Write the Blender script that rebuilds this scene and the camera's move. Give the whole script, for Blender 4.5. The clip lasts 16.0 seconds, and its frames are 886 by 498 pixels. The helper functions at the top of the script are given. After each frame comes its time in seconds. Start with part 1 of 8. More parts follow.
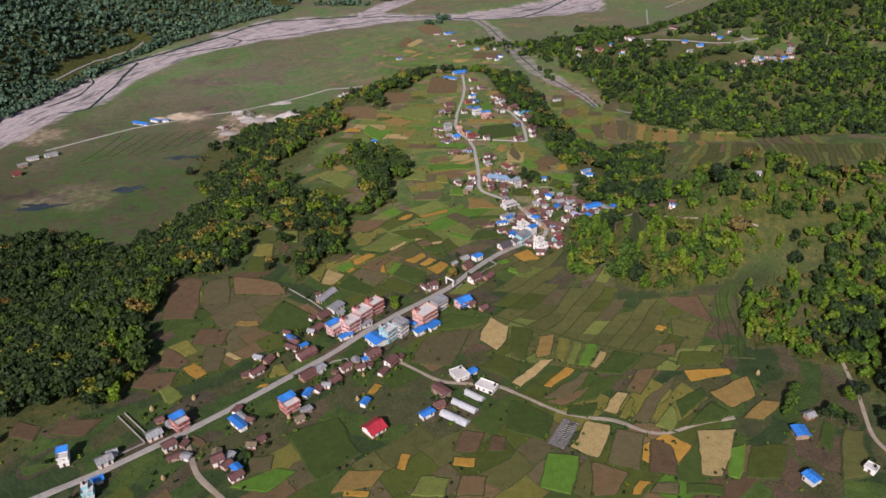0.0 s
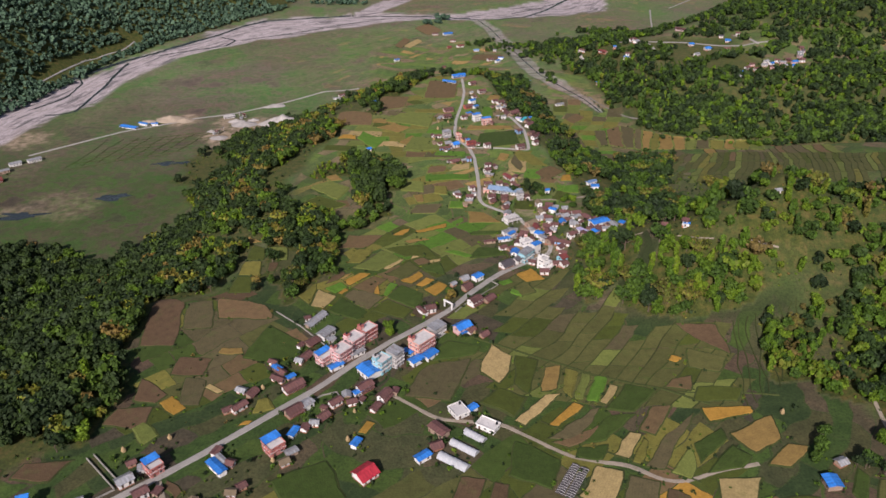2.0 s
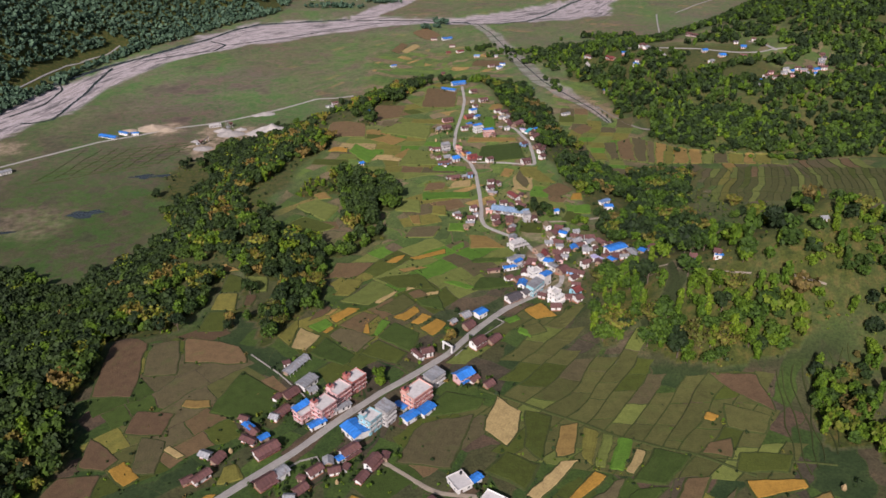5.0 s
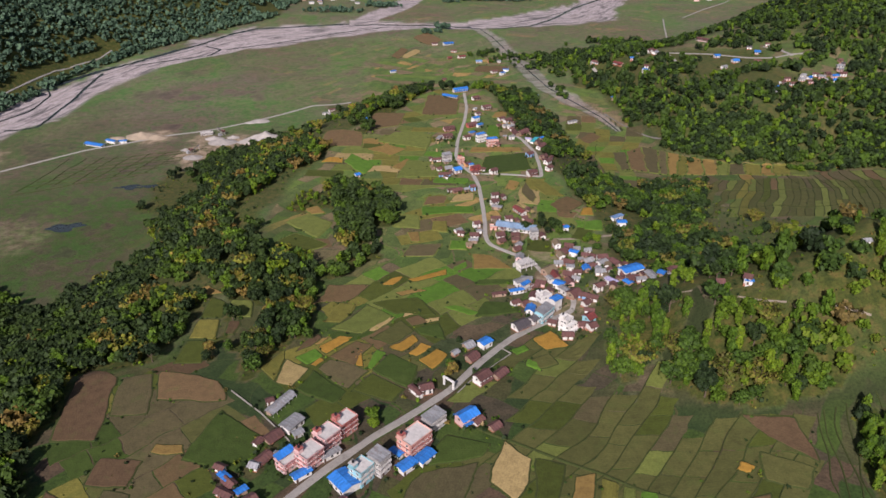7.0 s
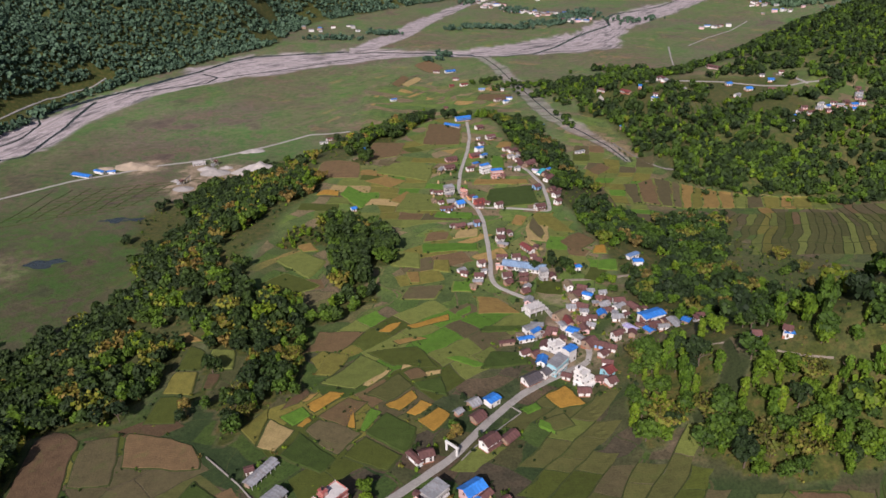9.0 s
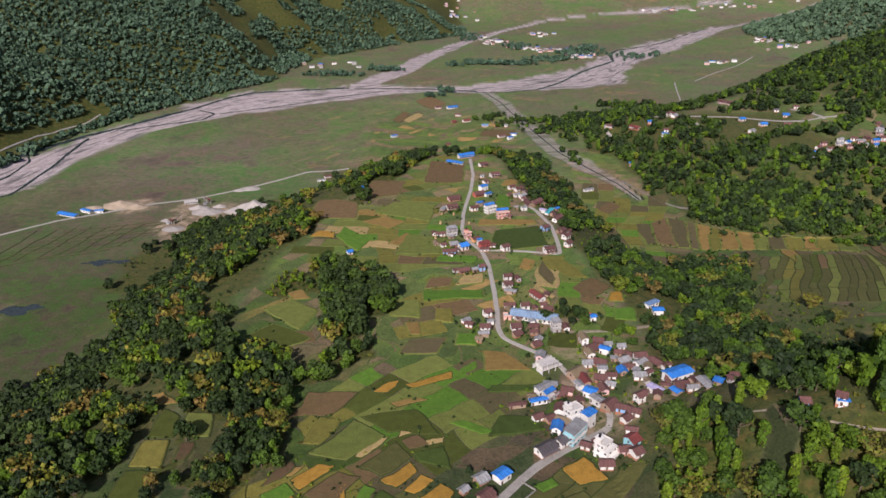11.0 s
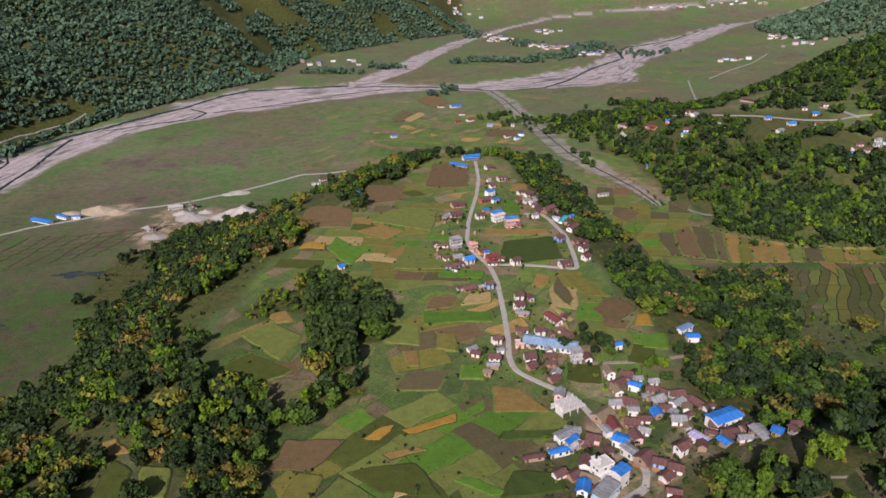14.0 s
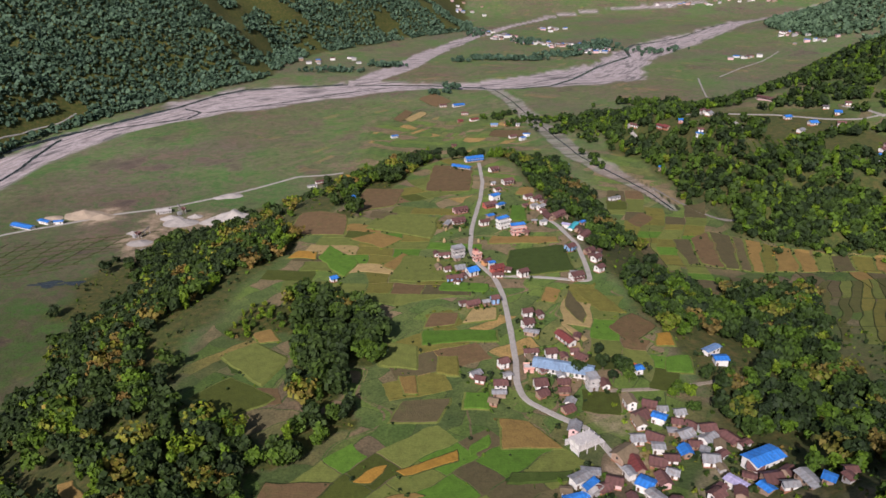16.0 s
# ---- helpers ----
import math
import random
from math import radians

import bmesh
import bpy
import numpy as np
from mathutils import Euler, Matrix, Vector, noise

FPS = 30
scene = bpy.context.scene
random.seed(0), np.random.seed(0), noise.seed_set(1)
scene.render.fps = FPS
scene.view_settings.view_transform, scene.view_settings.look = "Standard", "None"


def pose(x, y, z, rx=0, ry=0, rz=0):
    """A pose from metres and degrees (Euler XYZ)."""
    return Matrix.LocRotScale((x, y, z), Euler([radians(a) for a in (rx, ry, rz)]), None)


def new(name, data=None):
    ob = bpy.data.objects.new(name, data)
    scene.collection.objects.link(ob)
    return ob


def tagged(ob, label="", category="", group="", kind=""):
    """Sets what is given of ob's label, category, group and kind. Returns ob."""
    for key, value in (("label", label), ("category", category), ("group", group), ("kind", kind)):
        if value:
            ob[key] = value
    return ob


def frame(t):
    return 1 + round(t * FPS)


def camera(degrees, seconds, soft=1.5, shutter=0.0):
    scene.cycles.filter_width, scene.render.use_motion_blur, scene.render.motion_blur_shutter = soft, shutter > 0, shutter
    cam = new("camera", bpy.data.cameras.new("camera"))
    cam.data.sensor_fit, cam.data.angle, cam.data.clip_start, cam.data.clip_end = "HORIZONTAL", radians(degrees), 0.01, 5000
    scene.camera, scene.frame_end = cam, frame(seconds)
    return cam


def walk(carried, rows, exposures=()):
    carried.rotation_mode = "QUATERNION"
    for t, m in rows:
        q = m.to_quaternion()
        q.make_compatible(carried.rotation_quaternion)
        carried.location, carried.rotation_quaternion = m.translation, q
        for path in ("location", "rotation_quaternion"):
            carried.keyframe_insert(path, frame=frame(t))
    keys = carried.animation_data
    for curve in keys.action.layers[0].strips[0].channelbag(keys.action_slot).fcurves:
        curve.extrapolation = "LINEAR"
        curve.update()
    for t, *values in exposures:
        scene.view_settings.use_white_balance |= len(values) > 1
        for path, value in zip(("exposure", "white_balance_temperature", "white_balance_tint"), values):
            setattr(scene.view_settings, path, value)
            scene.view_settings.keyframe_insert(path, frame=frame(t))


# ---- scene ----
cam = camera(61.95, 16.0, soft=1.6)
FLIGHT = [  # seconds, eye, heading, tilt, roll
    (0, 0.00, 0.00, 312.13, 0.000, -28.163, -0.655),
    (0.5, 0.03, 9.01, 311.99, 0.017, -28.209, -0.634),
    (1, 0.05, 18.15, 311.71, -0.011, -28.214, -0.600),
    (1.5, 0.07, 27.47, 311.09, -0.088, -28.211, -0.521),
    (2, 0.09, 36.97, 309.92, -0.161, -28.341, -0.390),
    (2.5, 0.09, 46.80, 308.24, -0.230, -28.445, -0.289),
    (3, 0.08, 56.95, 306.23, -0.267, -28.413, -0.284),
    (3.5, 0.10, 67.25, 304.02, -0.290, -28.347, -0.248),
    (4, 0.14, 77.61, 301.73, -0.308, -28.226, -0.223),
    (6.5, 0.27, 130.03, 289.04, -0.264, -27.701, -0.140),
    (7, 0.29, 140.34, 286.43, -0.246, -27.587, -0.113),
    (7.5, 0.27, 150.66, 283.80, -0.223, -27.487, -0.104),
    (8, 0.22, 161.04, 281.15, -0.204, -27.428, -0.103),
    (8.5, 0.13, 171.50, 278.50, -0.157, -26.499, -0.127),
    (9, 0.03, 181.95, 275.89, -0.135, -25.490, -0.143),
    (9.5, -0.04, 192.39, 273.29, -0.082, -24.532, -0.180),
    (9.7, -0.08, 196.52, 272.23, -0.068, -24.140, -0.187),
    (10.2, -0.16, 206.88, 269.59, -0.033, -23.300, -0.205),
    (10.7, -0.22, 217.23, 266.95, 0.002, -22.870, -0.224),
    (11.3, -0.31, 229.65, 263.78, 0.044, -22.710, -0.245),
    (12, -0.43, 244.14, 260.08, 0.093, -22.688, -0.270),
    (12.5, -0.36, 254.23, 257.65, 0.145, -22.700, -0.285),
    (13, -0.31, 264.33, 255.22, 0.180, -22.717, -0.316),
    (13.5, -0.25, 274.35, 252.77, 0.227, -22.739, -0.316),
    (14, -0.14, 284.45, 250.33, 0.273, -22.753, -0.307),
    (14.5, -0.01, 294.59, 247.88, 0.327, -22.777, -0.308),
    (15, 0.22, 304.75, 245.45, 0.392, -22.788, -0.345),
    (15.5, 0.61, 314.87, 243.06, 0.450, -22.785, -0.394),
    (16, 1.03, 325.00, 240.70, 0.534, -22.762, -0.424),
]


def aim(x, y, z, heading, tilt, roll):
    return pose(x, y, z, 0, 0, heading) @ pose(0, 0, 0, 90 + tilt) @ pose(0, 0, 0, 0, 0, roll)


walk(cam, [(row[0], aim(*row[1:])) for row in FLIGHT], exposures=((0, 0.34, 6230, 21), (16, 0.34, 6230, 21)))

# ---- light ----
SUN_ELEV, SUN_AZ = 34.0, 196.0  # degrees; azimuth clockwise from the way the camera flies
world = bpy.data.worlds.new("sky")
scene.world = world
world.use_nodes = True
wn = world.node_tree
sky = wn.nodes.new("ShaderNodeTexSky")
sky.sky_type = "NISHITA"
sky.sun_disc = False
sky.sun_elevation = radians(SUN_ELEV)
sky.sun_rotation = radians(SUN_AZ)
sky.dust_density = 2.0
wn.links.new(sky.outputs[0], wn.nodes["Background"].inputs[0])
wn.nodes["Background"].inputs[1].default_value = 0.064
sun_data = bpy.data.lights.new("sun", "SUN")
sun_data.energy = 4.6
sun_data.angle = radians(0.6)
sun_data.color = (1.0, 0.94, 0.87)
sun = new("sun", sun_data)
sun.rotation_euler = (radians(90 - SUN_ELEV), 0, radians(180 - SUN_AZ))

# ---- the lie of the land ----


def step(a, b, v):
    u = np.clip((np.asarray(v, float) - a) / (b - a), 0, 1)
    return u * u * (3 - 2 * u)


def lattice(i, j, salt):
    h = np.sin(i * 127.1 + j * 311.7 + salt * 74.7) * 43758.5453
    return h - np.floor(h)


def rough(x, y, size, salt=0):
    """Smooth value noise, 0 to 1, with bumps of about the given size."""
    u, v = np.asarray(x, float) / size, np.asarray(y, float) / size
    i, j = np.floor(u), np.floor(v)
    a, b = u - i, v - j
    a, b = a * a * (3 - 2 * a), b * b * (3 - 2 * b)
    return (lattice(i, j, salt) * (1 - a) + lattice(i + 1, j, salt) * a) * (1 - b) + (lattice(i, j + 1, salt) * (1 - a) + lattice(i + 1, j + 1, salt) * a) * b


def along(points, x, y):
    """Distance to a line of (x, y, width) and the width there, and which side of it."""
    best, wide = np.full(np.shape(x), 1e9), np.zeros(np.shape(x))
    side = np.zeros(np.shape(x))
    for (ax, ay, aw), (bx, by, bw) in zip(points, points[1:]):
        dx, dy = bx - ax, by - ay
        u = np.clip(((x - ax) * dx + (y - ay) * dy) / (dx * dx + dy * dy), 0, 1)
        d = np.hypot(x - ax - u * dx, y - ay - u * dy)
        near = d < best
        best = np.where(near, d, best)
        wide = np.where(near, aw + u * (bw - aw), wide)
        side = np.where(near, np.sign(dx * (y - ay) - dy * (x - ax)), side)
    return best, wide, side


RIVER = [(-520, 450, 40), (-492, 700, 40), (-472, 824, 40), (-448, 896, 46), (-436, 965, 38), (-391, 1085, 30), (-345, 1136, 32), (-303, 1196, 58), (-252, 1234, 66), (-198, 1249, 54), (-116, 1283, 40), (-76, 1292, 29), (-5, 1294, 18), (46, 1287, 27), (90, 1297, 48), (219, 1354, 70), (270, 1447, 42), (320, 1550, 44), (369, 1628, 47), (425, 1708, 50), (542, 1848, 36), (638, 1987, 37), (816, 2115, 24), (1200, 2350, 30)]
BRANCH = [(-125, 1318, 20), (-79, 1415, 24), (-46, 1526, 22), (-17, 1631, 20), (53, 1826, 16), (155, 2039, 12), (257, 2204, 12), (386, 2269, 12), (559, 2293, 12), (800, 2330, 12)]
STREAM = [(60, 1270, 12), (79, 1186, 11), (95, 1051, 12), (107, 965, 13), (118, 899, 14), (136, 848, 12), (155, 794, 7), (163, 753, 4)]
MOUNTAIN = [(-620, 300, 0), (-520, 700, 0), (-470, 900, 0), (-445, 1040, 0), (-395, 1150, 0), (-335, 1240, 0), (-265, 1340, 0), (-235, 1565, 0), (-60, 1800, 0), (60, 1930, 0), (60, 2600, 0)]
EDGE_L = ((-300, 0, 200, 240, 275, 320, 352, 366, 425, 550, 650, 700, 742, 790, 900), (-260, -215, -180, -165, -146, -152, -158, -122, -104, -106, -84, -62, -42, -24, 10))
FOOT_L = ((-300, 300, 420, 480, 520, 620, 720, 775, 857, 962, 1100), (-420, -330, -270, -243, -228, -216, -210, -182, -127, -80, -40))
EDGE_R = ((380, 440, 478, 520, 579, 668, 741, 800, 830, 900), (130, 104, 93, 88, 79, 66, 54, 42, 30, 14))
FOOT_R = ((380, 480, 559, 604, 681, 750, 866, 959, 1100), (240, 170, 142, 131, 122, 112, 100, 80, 60))
HILL_R = ((560, 640, 655, 668, 700, 813, 905, 1058, 1300), (620, 430, 320, 225, 181, 168, 146, 110, 60))


def plan_land(x, y):
    """Height of the ground, on the plan's scale."""
    x, y = np.asarray(x, float), np.asarray(y, float)
    valley = -20 + 20 * step(850, 1450, y) + 6 * step(-420, -250, x) * step(500, 650, y) * (1 - step(700, 900, y)) * 0
    # the right-hand valley with its terraced floor
    right = 5 + 0.14 * np.clip(640 - y, 0, 170) + 0.035 * np.clip(x - 190, 0, 400)
    right = np.where(y > 640, 5 - 5 * step(900, 1200, y), right)
    mid = step(-60, 60, x - np.interp(y, (600, 800, 950, 1250), (20, 25, 40, 60)))
    low = valley * (1 - mid) + right * mid
    # the spur that carries the village
    el, fl = np.interp(y, *EDGE_L), np.interp(y, *FOOT_L)
    er, fr = np.interp(y, *EDGE_R), np.interp(y, *FOOT_R)
    er, fr = np.where(y < 430, 2000, er), np.where(y < 430, 2400, fr)
    wave = 16 * (rough(x, y, 60, 1) - 0.5)
    up_l = step(0, 1, (x - fl + wave) / np.maximum(el - fl, 8))
    up_r = step(0, 1, (fr - x + wave * 0.6) / np.maximum(fr - er, 8))
    tip = 1 - step(790, 905, y + 0.4 * wave)
    top = 30.5 + 1.2 * (rough(x, y, 90, 2) - 0.5) + 0.10 * np.clip(x - 60, 0, 400) * (1 - step(360, 470, y))
    nose = 7 * (1 - step(905, 1180, y)) * step(820, 900, y) * step(-120, -40, x + 0.2 * (y - 900)) * (1 - step(30, 80, x - 0.05 * (900 - y)))
    z = low + (top - low) * up_l * np.where(y < 430, 1, up_r) * tip + nose
    south = step(395, 470, y)
    # blend where the spur's right-hand edge begins
    full = low + (top - low) * up_l * tip
    edge = low + (top - low) * up_l * up_r * tip + nose
    z = full * (1 - south) + edge * south
    # the wooded knoll beside the bazaar
    ridge = np.interp(x, (60, 92, 110, 145, 178, 215, 260, 330, 450), (0, 10, 27, 38, 47, 36, 32, 36, 50))
    cut = np.interp(x, (60, 120, 180, 260, 400), (388, 372, 376, 390, 400))
    z = z + ridge * np.exp(-(((y - cut) / np.where(y < cut, 38, 48)) ** 2)) * (1 + 0.25 * (rough(x, y, 30, 3) - 0.5))
    # the hill across the stream
    hx = np.interp(y, *HILL_R)
    foot, _, _ = along([(b, a, 0) for a, b in zip(*HILL_R)], x, y)
    d = np.clip(np.minimum(x - hx, foot) + 14 * (rough(x, y, 45, 9) - 0.5), 0, 900)
    back = 1 - step(880, 1090, y - 0.75 * np.clip(x - 250, 0, 900))
    hill = (30 * step(0, 62, d) + 0.10 * d + 18 * step(130, 420, d)) * back * step(540, 640, y + 0.1 * x)
    z = z + hill * (1 + 0.18 * (rough(x, y, 70, 11) - 0.5))
    # the wooded ridge far behind it
    z = z + 135 * np.exp(-(((x - 1010) / 250) ** 2) - ((y - 1760) / 230) ** 2) * (1 + 0.3 * (rough(x, y, 90, 12) - 0.5))
    # the mountain side beyond the river
    m, _, side = along(MOUNTAIN, x, y)
    m = np.where(side > 0, m, 0)
    gully = 0.72 + 0.56 * rough(x + 0.4 * y, y, 170, 13)
    z = z + 330 * (1 - np.exp(-m / 520.0)) * gully * step(0, 90, m) + 10 * step(15, 60, m) * (rough(x, y, 40, 14) - 0.3)
    # hills that close the view far off
    far = step(2150, 3400, np.hypot(x * 0.8, y))
    z = z + 420 * far * (0.6 + 0.8 * rough(x, y, 420, 15))
    # beds of the river and the stream
    for line, deep in ((RIVER, 2.2), (BRANCH, 1.2), (STREAM, 1.0)):
        d, w, _ = along(line, x, y)
        z = z - deep * (1 - step(0.75, 1.15, d / w))
    return z


SCALE = 1.3  # metres to one unit of the plan


def land(x, y):
    """Height of the ground in metres."""
    return SCALE * plan_land(np.asarray(x, float) / SCALE, np.asarray(y, float) / SCALE)


def ground_at(x, y):
    return float(land(np.array([x]), np.array([y]))[0])

# ---- materials ----


class Paint:
    """A node material in the making."""

    def __init__(self, name, rough_value=0.9):
        self.mat = bpy.data.materials.new(name)
        self.mat.use_nodes = True
        self.tree = self.mat.node_tree
        self.bsdf = self.tree.nodes["Principled BSDF"]
        self.bsdf.inputs["Roughness"].default_value = rough_value
        self.bsdf.inputs["Specular IOR Level"].default_value = 0.25

    def node(self, kind, **values):
        n = self.tree.nodes.new(kind)
        for key, value in values.items():
            setattr(n, key, value)
        return n

    def link(self, a, b):
        self.tree.links.new(a, b)

    def place(self):
        return self.node("ShaderNodeNewGeometry").outputs["Position"]

    def own(self):
        return self.node("ShaderNodeTexCoord").outputs["Object"]

    def noise(self, size, detail=4.0, where=None, rough_value=0.6):
        n = self.node("ShaderNodeTexNoise")
        n.inputs["Scale"].default_value = 1.0 / size
        n.inputs["Detail"].default_value = detail
        n.inputs["Roughness"].default_value = rough_value
        self.link(where if where else self.place(), n.inputs["Vector"])
        return n.outputs["Fac"]

    def ramp(self, fac, stops, hard=False):
        n = self.node("ShaderNodeValToRGB")
        if hard:
            n.color_ramp.interpolation = "CONSTANT"
        while len(n.color_ramp.elements) < len(stops):
            n.color_ramp.elements.new(0.5)
        for e, (at, c) in zip(n.color_ramp.elements, stops):
            e.position = at
            e.color = (*c, 1) if len(c) == 3 else c
        self.link(fac, n.inputs[0])
        return n.outputs[0]

    def mix(self, fac, a, b, mode="MIX"):
        n = self.node("ShaderNodeMix", data_type="RGBA", blend_type=mode)
        for socket, value in ((n.inputs[0], fac), (n.inputs[6], a), (n.inputs[7], b)):
            if isinstance(value, (int, float)):
                socket.default_value = value
            elif isinstance(value, tuple):
                socket.default_value = (*value, 1)
            else:
                self.link(value, socket)
        return n.outputs[2]

    def math(self, op, a, b=0.0, clamp=False):
        n = self.node("ShaderNodeMath", operation=op, use_clamp=clamp)
        for socket, value in zip(n.inputs, (a, b)):
            if isinstance(value, (int, float)):
                socket.default_value = value
            else:
                self.link(value, socket)
        return n.outputs[0]

    def layer(self, name):
        return self.node("ShaderNodeAttribute", attribute_name=name)

    def finish(self, colour, height=None, deep=0.3):
        if isinstance(colour, tuple):
            self.bsdf.inputs["Base Color"].default_value = (*colour, 1)
        else:
            self.link(colour, self.bsdf.inputs["Base Color"])
        if height is not None:
            n = self.node("ShaderNodeBump")
            n.inputs["Distance"].default_value = deep
            n.inputs["Strength"].default_value = 0.7
            self.link(height, n.inputs["Height"])
            self.link(n.outputs[0], self.bsdf.inputs["Normal"])
        return self.mat


def grain(c, k):
    return tuple(min(1.0, v * k) for v in c)


def plain(name, colour, size=1.2, rough_value=0.85, spread=0.28, metal=0.0, stain=None):
    """A worn surface of one colour: fine grain and broad stains, and each object a little its own shade."""
    p = Paint(name, rough_value)
    p.bsdf.inputs["Metallic"].default_value = metal
    fine, broad = p.noise(size * 0.22, 3), p.noise(size * 2.5, 4)
    c = p.ramp(broad, [(0.25, grain(colour, 1 - spread)), (0.5, colour), (0.75, grain(colour, 1 + spread * 0.7))])
    if stain:
        c = p.mix(p.ramp(p.noise(size * 1.1, 5), [(0.52, (0, 0, 0)), (0.68, (0.75, 0.75, 0.75))]), c, stain)
    c = p.mix(0.35, c, p.ramp(fine, [(0.3, grain(colour, 0.6)), (0.7, grain(colour, 1.25))]))
    own = p.node("ShaderNodeObjectInfo").outputs["Random"]
    c = p.mix(1.0, c, p.ramp(own, [(0.0, (0.78, 0.78, 0.78)), (1.0, (1.0, 1.0, 1.0))]), "MULTIPLY")
    return p.finish(c, fine, 0.05)


def ground_material():
    """Grass, ploughed and green plots, gravel, scrub floor; where each lies comes from the layers of the ground mesh."""
    p = Paint("ground", 0.95)
    where = p.place()
    wob = p.node("ShaderNodeTexNoise")
    wob.inputs["Scale"].default_value = 1 / 80.0
    wob.inputs["Detail"].default_value = 3
    p.link(where, wob.inputs["Vector"])
    shift = p.node("ShaderNodeVectorMath", operation="MULTIPLY_ADD")
    p.link(wob.outputs["Color"], shift.inputs[0])
    shift.inputs[1].default_value = (60, 60, 0)
    p.link(where, shift.inputs[2])
    # Mix towards the far palette; haze is put into the crop colours.
    brighter = p.layer("brighter").outputs["Fac"]
    strips = []
    for angle, long, short, off in ((28, 38.0, 17.0, 0.0), (-52, 27.0, 11.0, 7.0)):
        turn = p.node("ShaderNodeMapping")
        turn.inputs["Location"].default_value = (off, off, 0)
        turn.inputs["Rotation"].default_value = (0, 0, radians(angle))
        p.link(shift.outputs[0], turn.inputs["Vector"])
        beds = p.node("ShaderNodeTexBrick", offset=0.37, squash=1.6, squash_frequency=3)
        for socket, value in (("Scale", 1.0), ("Mortar Size", 0.3), ("Mortar Smooth", 0.5), ("Bias", 0.0), ("Brick Width", long), ("Row Height", short)):
            beds.inputs[socket].default_value = value
        beds.inputs["Color1"].default_value, beds.inputs["Color2"].default_value, beds.inputs["Mortar"].default_value = (0, 0, 0, 1), (1, 1, 1, 1), (0.5, 0.5, 0.5, 1)
        p.link(turn.outputs[0], beds.inputs["Vector"])
        strips.append((beds.outputs["Color"], beds.outputs["Fac"]))
    choose = p.ramp(p.noise(110, 2), [(0.485, (0, 0, 0)), (0.5, (1, 1, 1))])
    one = p.mix(choose, strips[0][0], strips[1][0])
    edge = p.mix(choose, strips[0][1], strips[1][1])
    # Near palette, darkened in colour in place of lens vignette.
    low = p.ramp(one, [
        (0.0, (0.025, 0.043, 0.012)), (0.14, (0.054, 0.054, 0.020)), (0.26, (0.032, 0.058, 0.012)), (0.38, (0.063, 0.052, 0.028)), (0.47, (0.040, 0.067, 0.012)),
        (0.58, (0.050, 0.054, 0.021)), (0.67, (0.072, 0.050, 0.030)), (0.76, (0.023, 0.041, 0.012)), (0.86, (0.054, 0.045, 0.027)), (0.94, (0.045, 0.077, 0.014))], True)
    # Far palette, lightened in colour the way haze pales distant fields.
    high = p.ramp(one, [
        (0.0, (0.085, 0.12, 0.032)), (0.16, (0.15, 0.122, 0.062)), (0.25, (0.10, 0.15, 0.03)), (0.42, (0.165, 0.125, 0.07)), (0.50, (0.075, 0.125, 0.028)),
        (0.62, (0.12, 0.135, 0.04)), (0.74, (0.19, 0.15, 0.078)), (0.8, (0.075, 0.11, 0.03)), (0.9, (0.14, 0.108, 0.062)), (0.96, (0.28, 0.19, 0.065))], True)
    plots = p.mix(brighter, low, high)
    fine, mid, broad = p.noise(1.2, 5), p.noise(9, 6), p.noise(75, 6, rough_value=0.68)
    plots = p.mix(0.5, plots, p.mix(1.0, plots, p.ramp(mid, [(0.3, (0.45, 0.55, 0.5)), (0.5, (1, 1, 1)), (0.7, (1.7, 1.45, 1.5))]), "MULTIPLY"))
    plots = p.mix(p.math("MULTIPLY", edge, 0.7), plots, (0.032, 0.05, 0.014))
    # valley grass, its colours greyed and lightened to stand for distant haze
    meadow = p.ramp(broad, [(0.36, (0.085, 0.068, 0.055)), (0.42, (0.14, 0.118, 0.08)), (0.455, (0.056, 0.118, 0.034)), (0.49, (0.10, 0.132, 0.055)), (0.52, (0.155, 0.116, 0.09)), (0.55, (0.07, 0.115, 0.04)), (0.6, (0.14, 0.108, 0.085)), (0.66, (0.08, 0.10, 0.045))])
    meadow = p.mix(0.28, meadow, p.ramp(mid, [(0.34, (0.07, 0.075, 0.05)), (0.5, (0.125, 0.13, 0.08)), (0.66, (0.175, 0.15, 0.11))]))
    # Brown marshy grass; its darkness also paints in vignette.
    wet = p.ramp(broad, [(0.36, (0.038, 0.03, 0.027)), (0.42, (0.072, 0.056, 0.038)), (0.46, (0.044, 0.084, 0.016)), (0.5, (0.062, 0.06, 0.028)), (0.535, (0.08, 0.058, 0.044)), (0.57, (0.055, 0.098, 0.018)), (0.63, (0.07, 0.054, 0.04))])
    wet = p.mix(0.3, wet, p.ramp(mid, [(0.34, (0.03, 0.034, 0.018)), (0.66, (0.085, 0.07, 0.05))]))
    meadow = p.mix(p.layer("muted").outputs["Fac"], meadow, wet)
    meadow = p.mix(1.0, meadow, p.ramp(p.noise(210, 5, rough_value=0.6), [(0.36, (1.12, 0.86, 0.95)), (0.45, (0.96, 0.9, 0.9)), (0.52, (0.95, 1.05, 0.85)), (0.58, (0.72, 1.12, 0.6)), (0.66, (1.1, 1.0, 0.95))]), "MULTIPLY")
    colour = p.mix(p.layer("plots").outputs["Fac"], meadow, plots)
    # scrub and forest floor
    floor = p.ramp(p.noise(5, 6), [(0.32, (0.026, 0.038, 0.007)), (0.5, (0.05, 0.059, 0.011)), (0.66, (0.09, 0.072, 0.02))])
    colour = p.mix(p.layer("wild").outputs["Fac"], colour, floor)
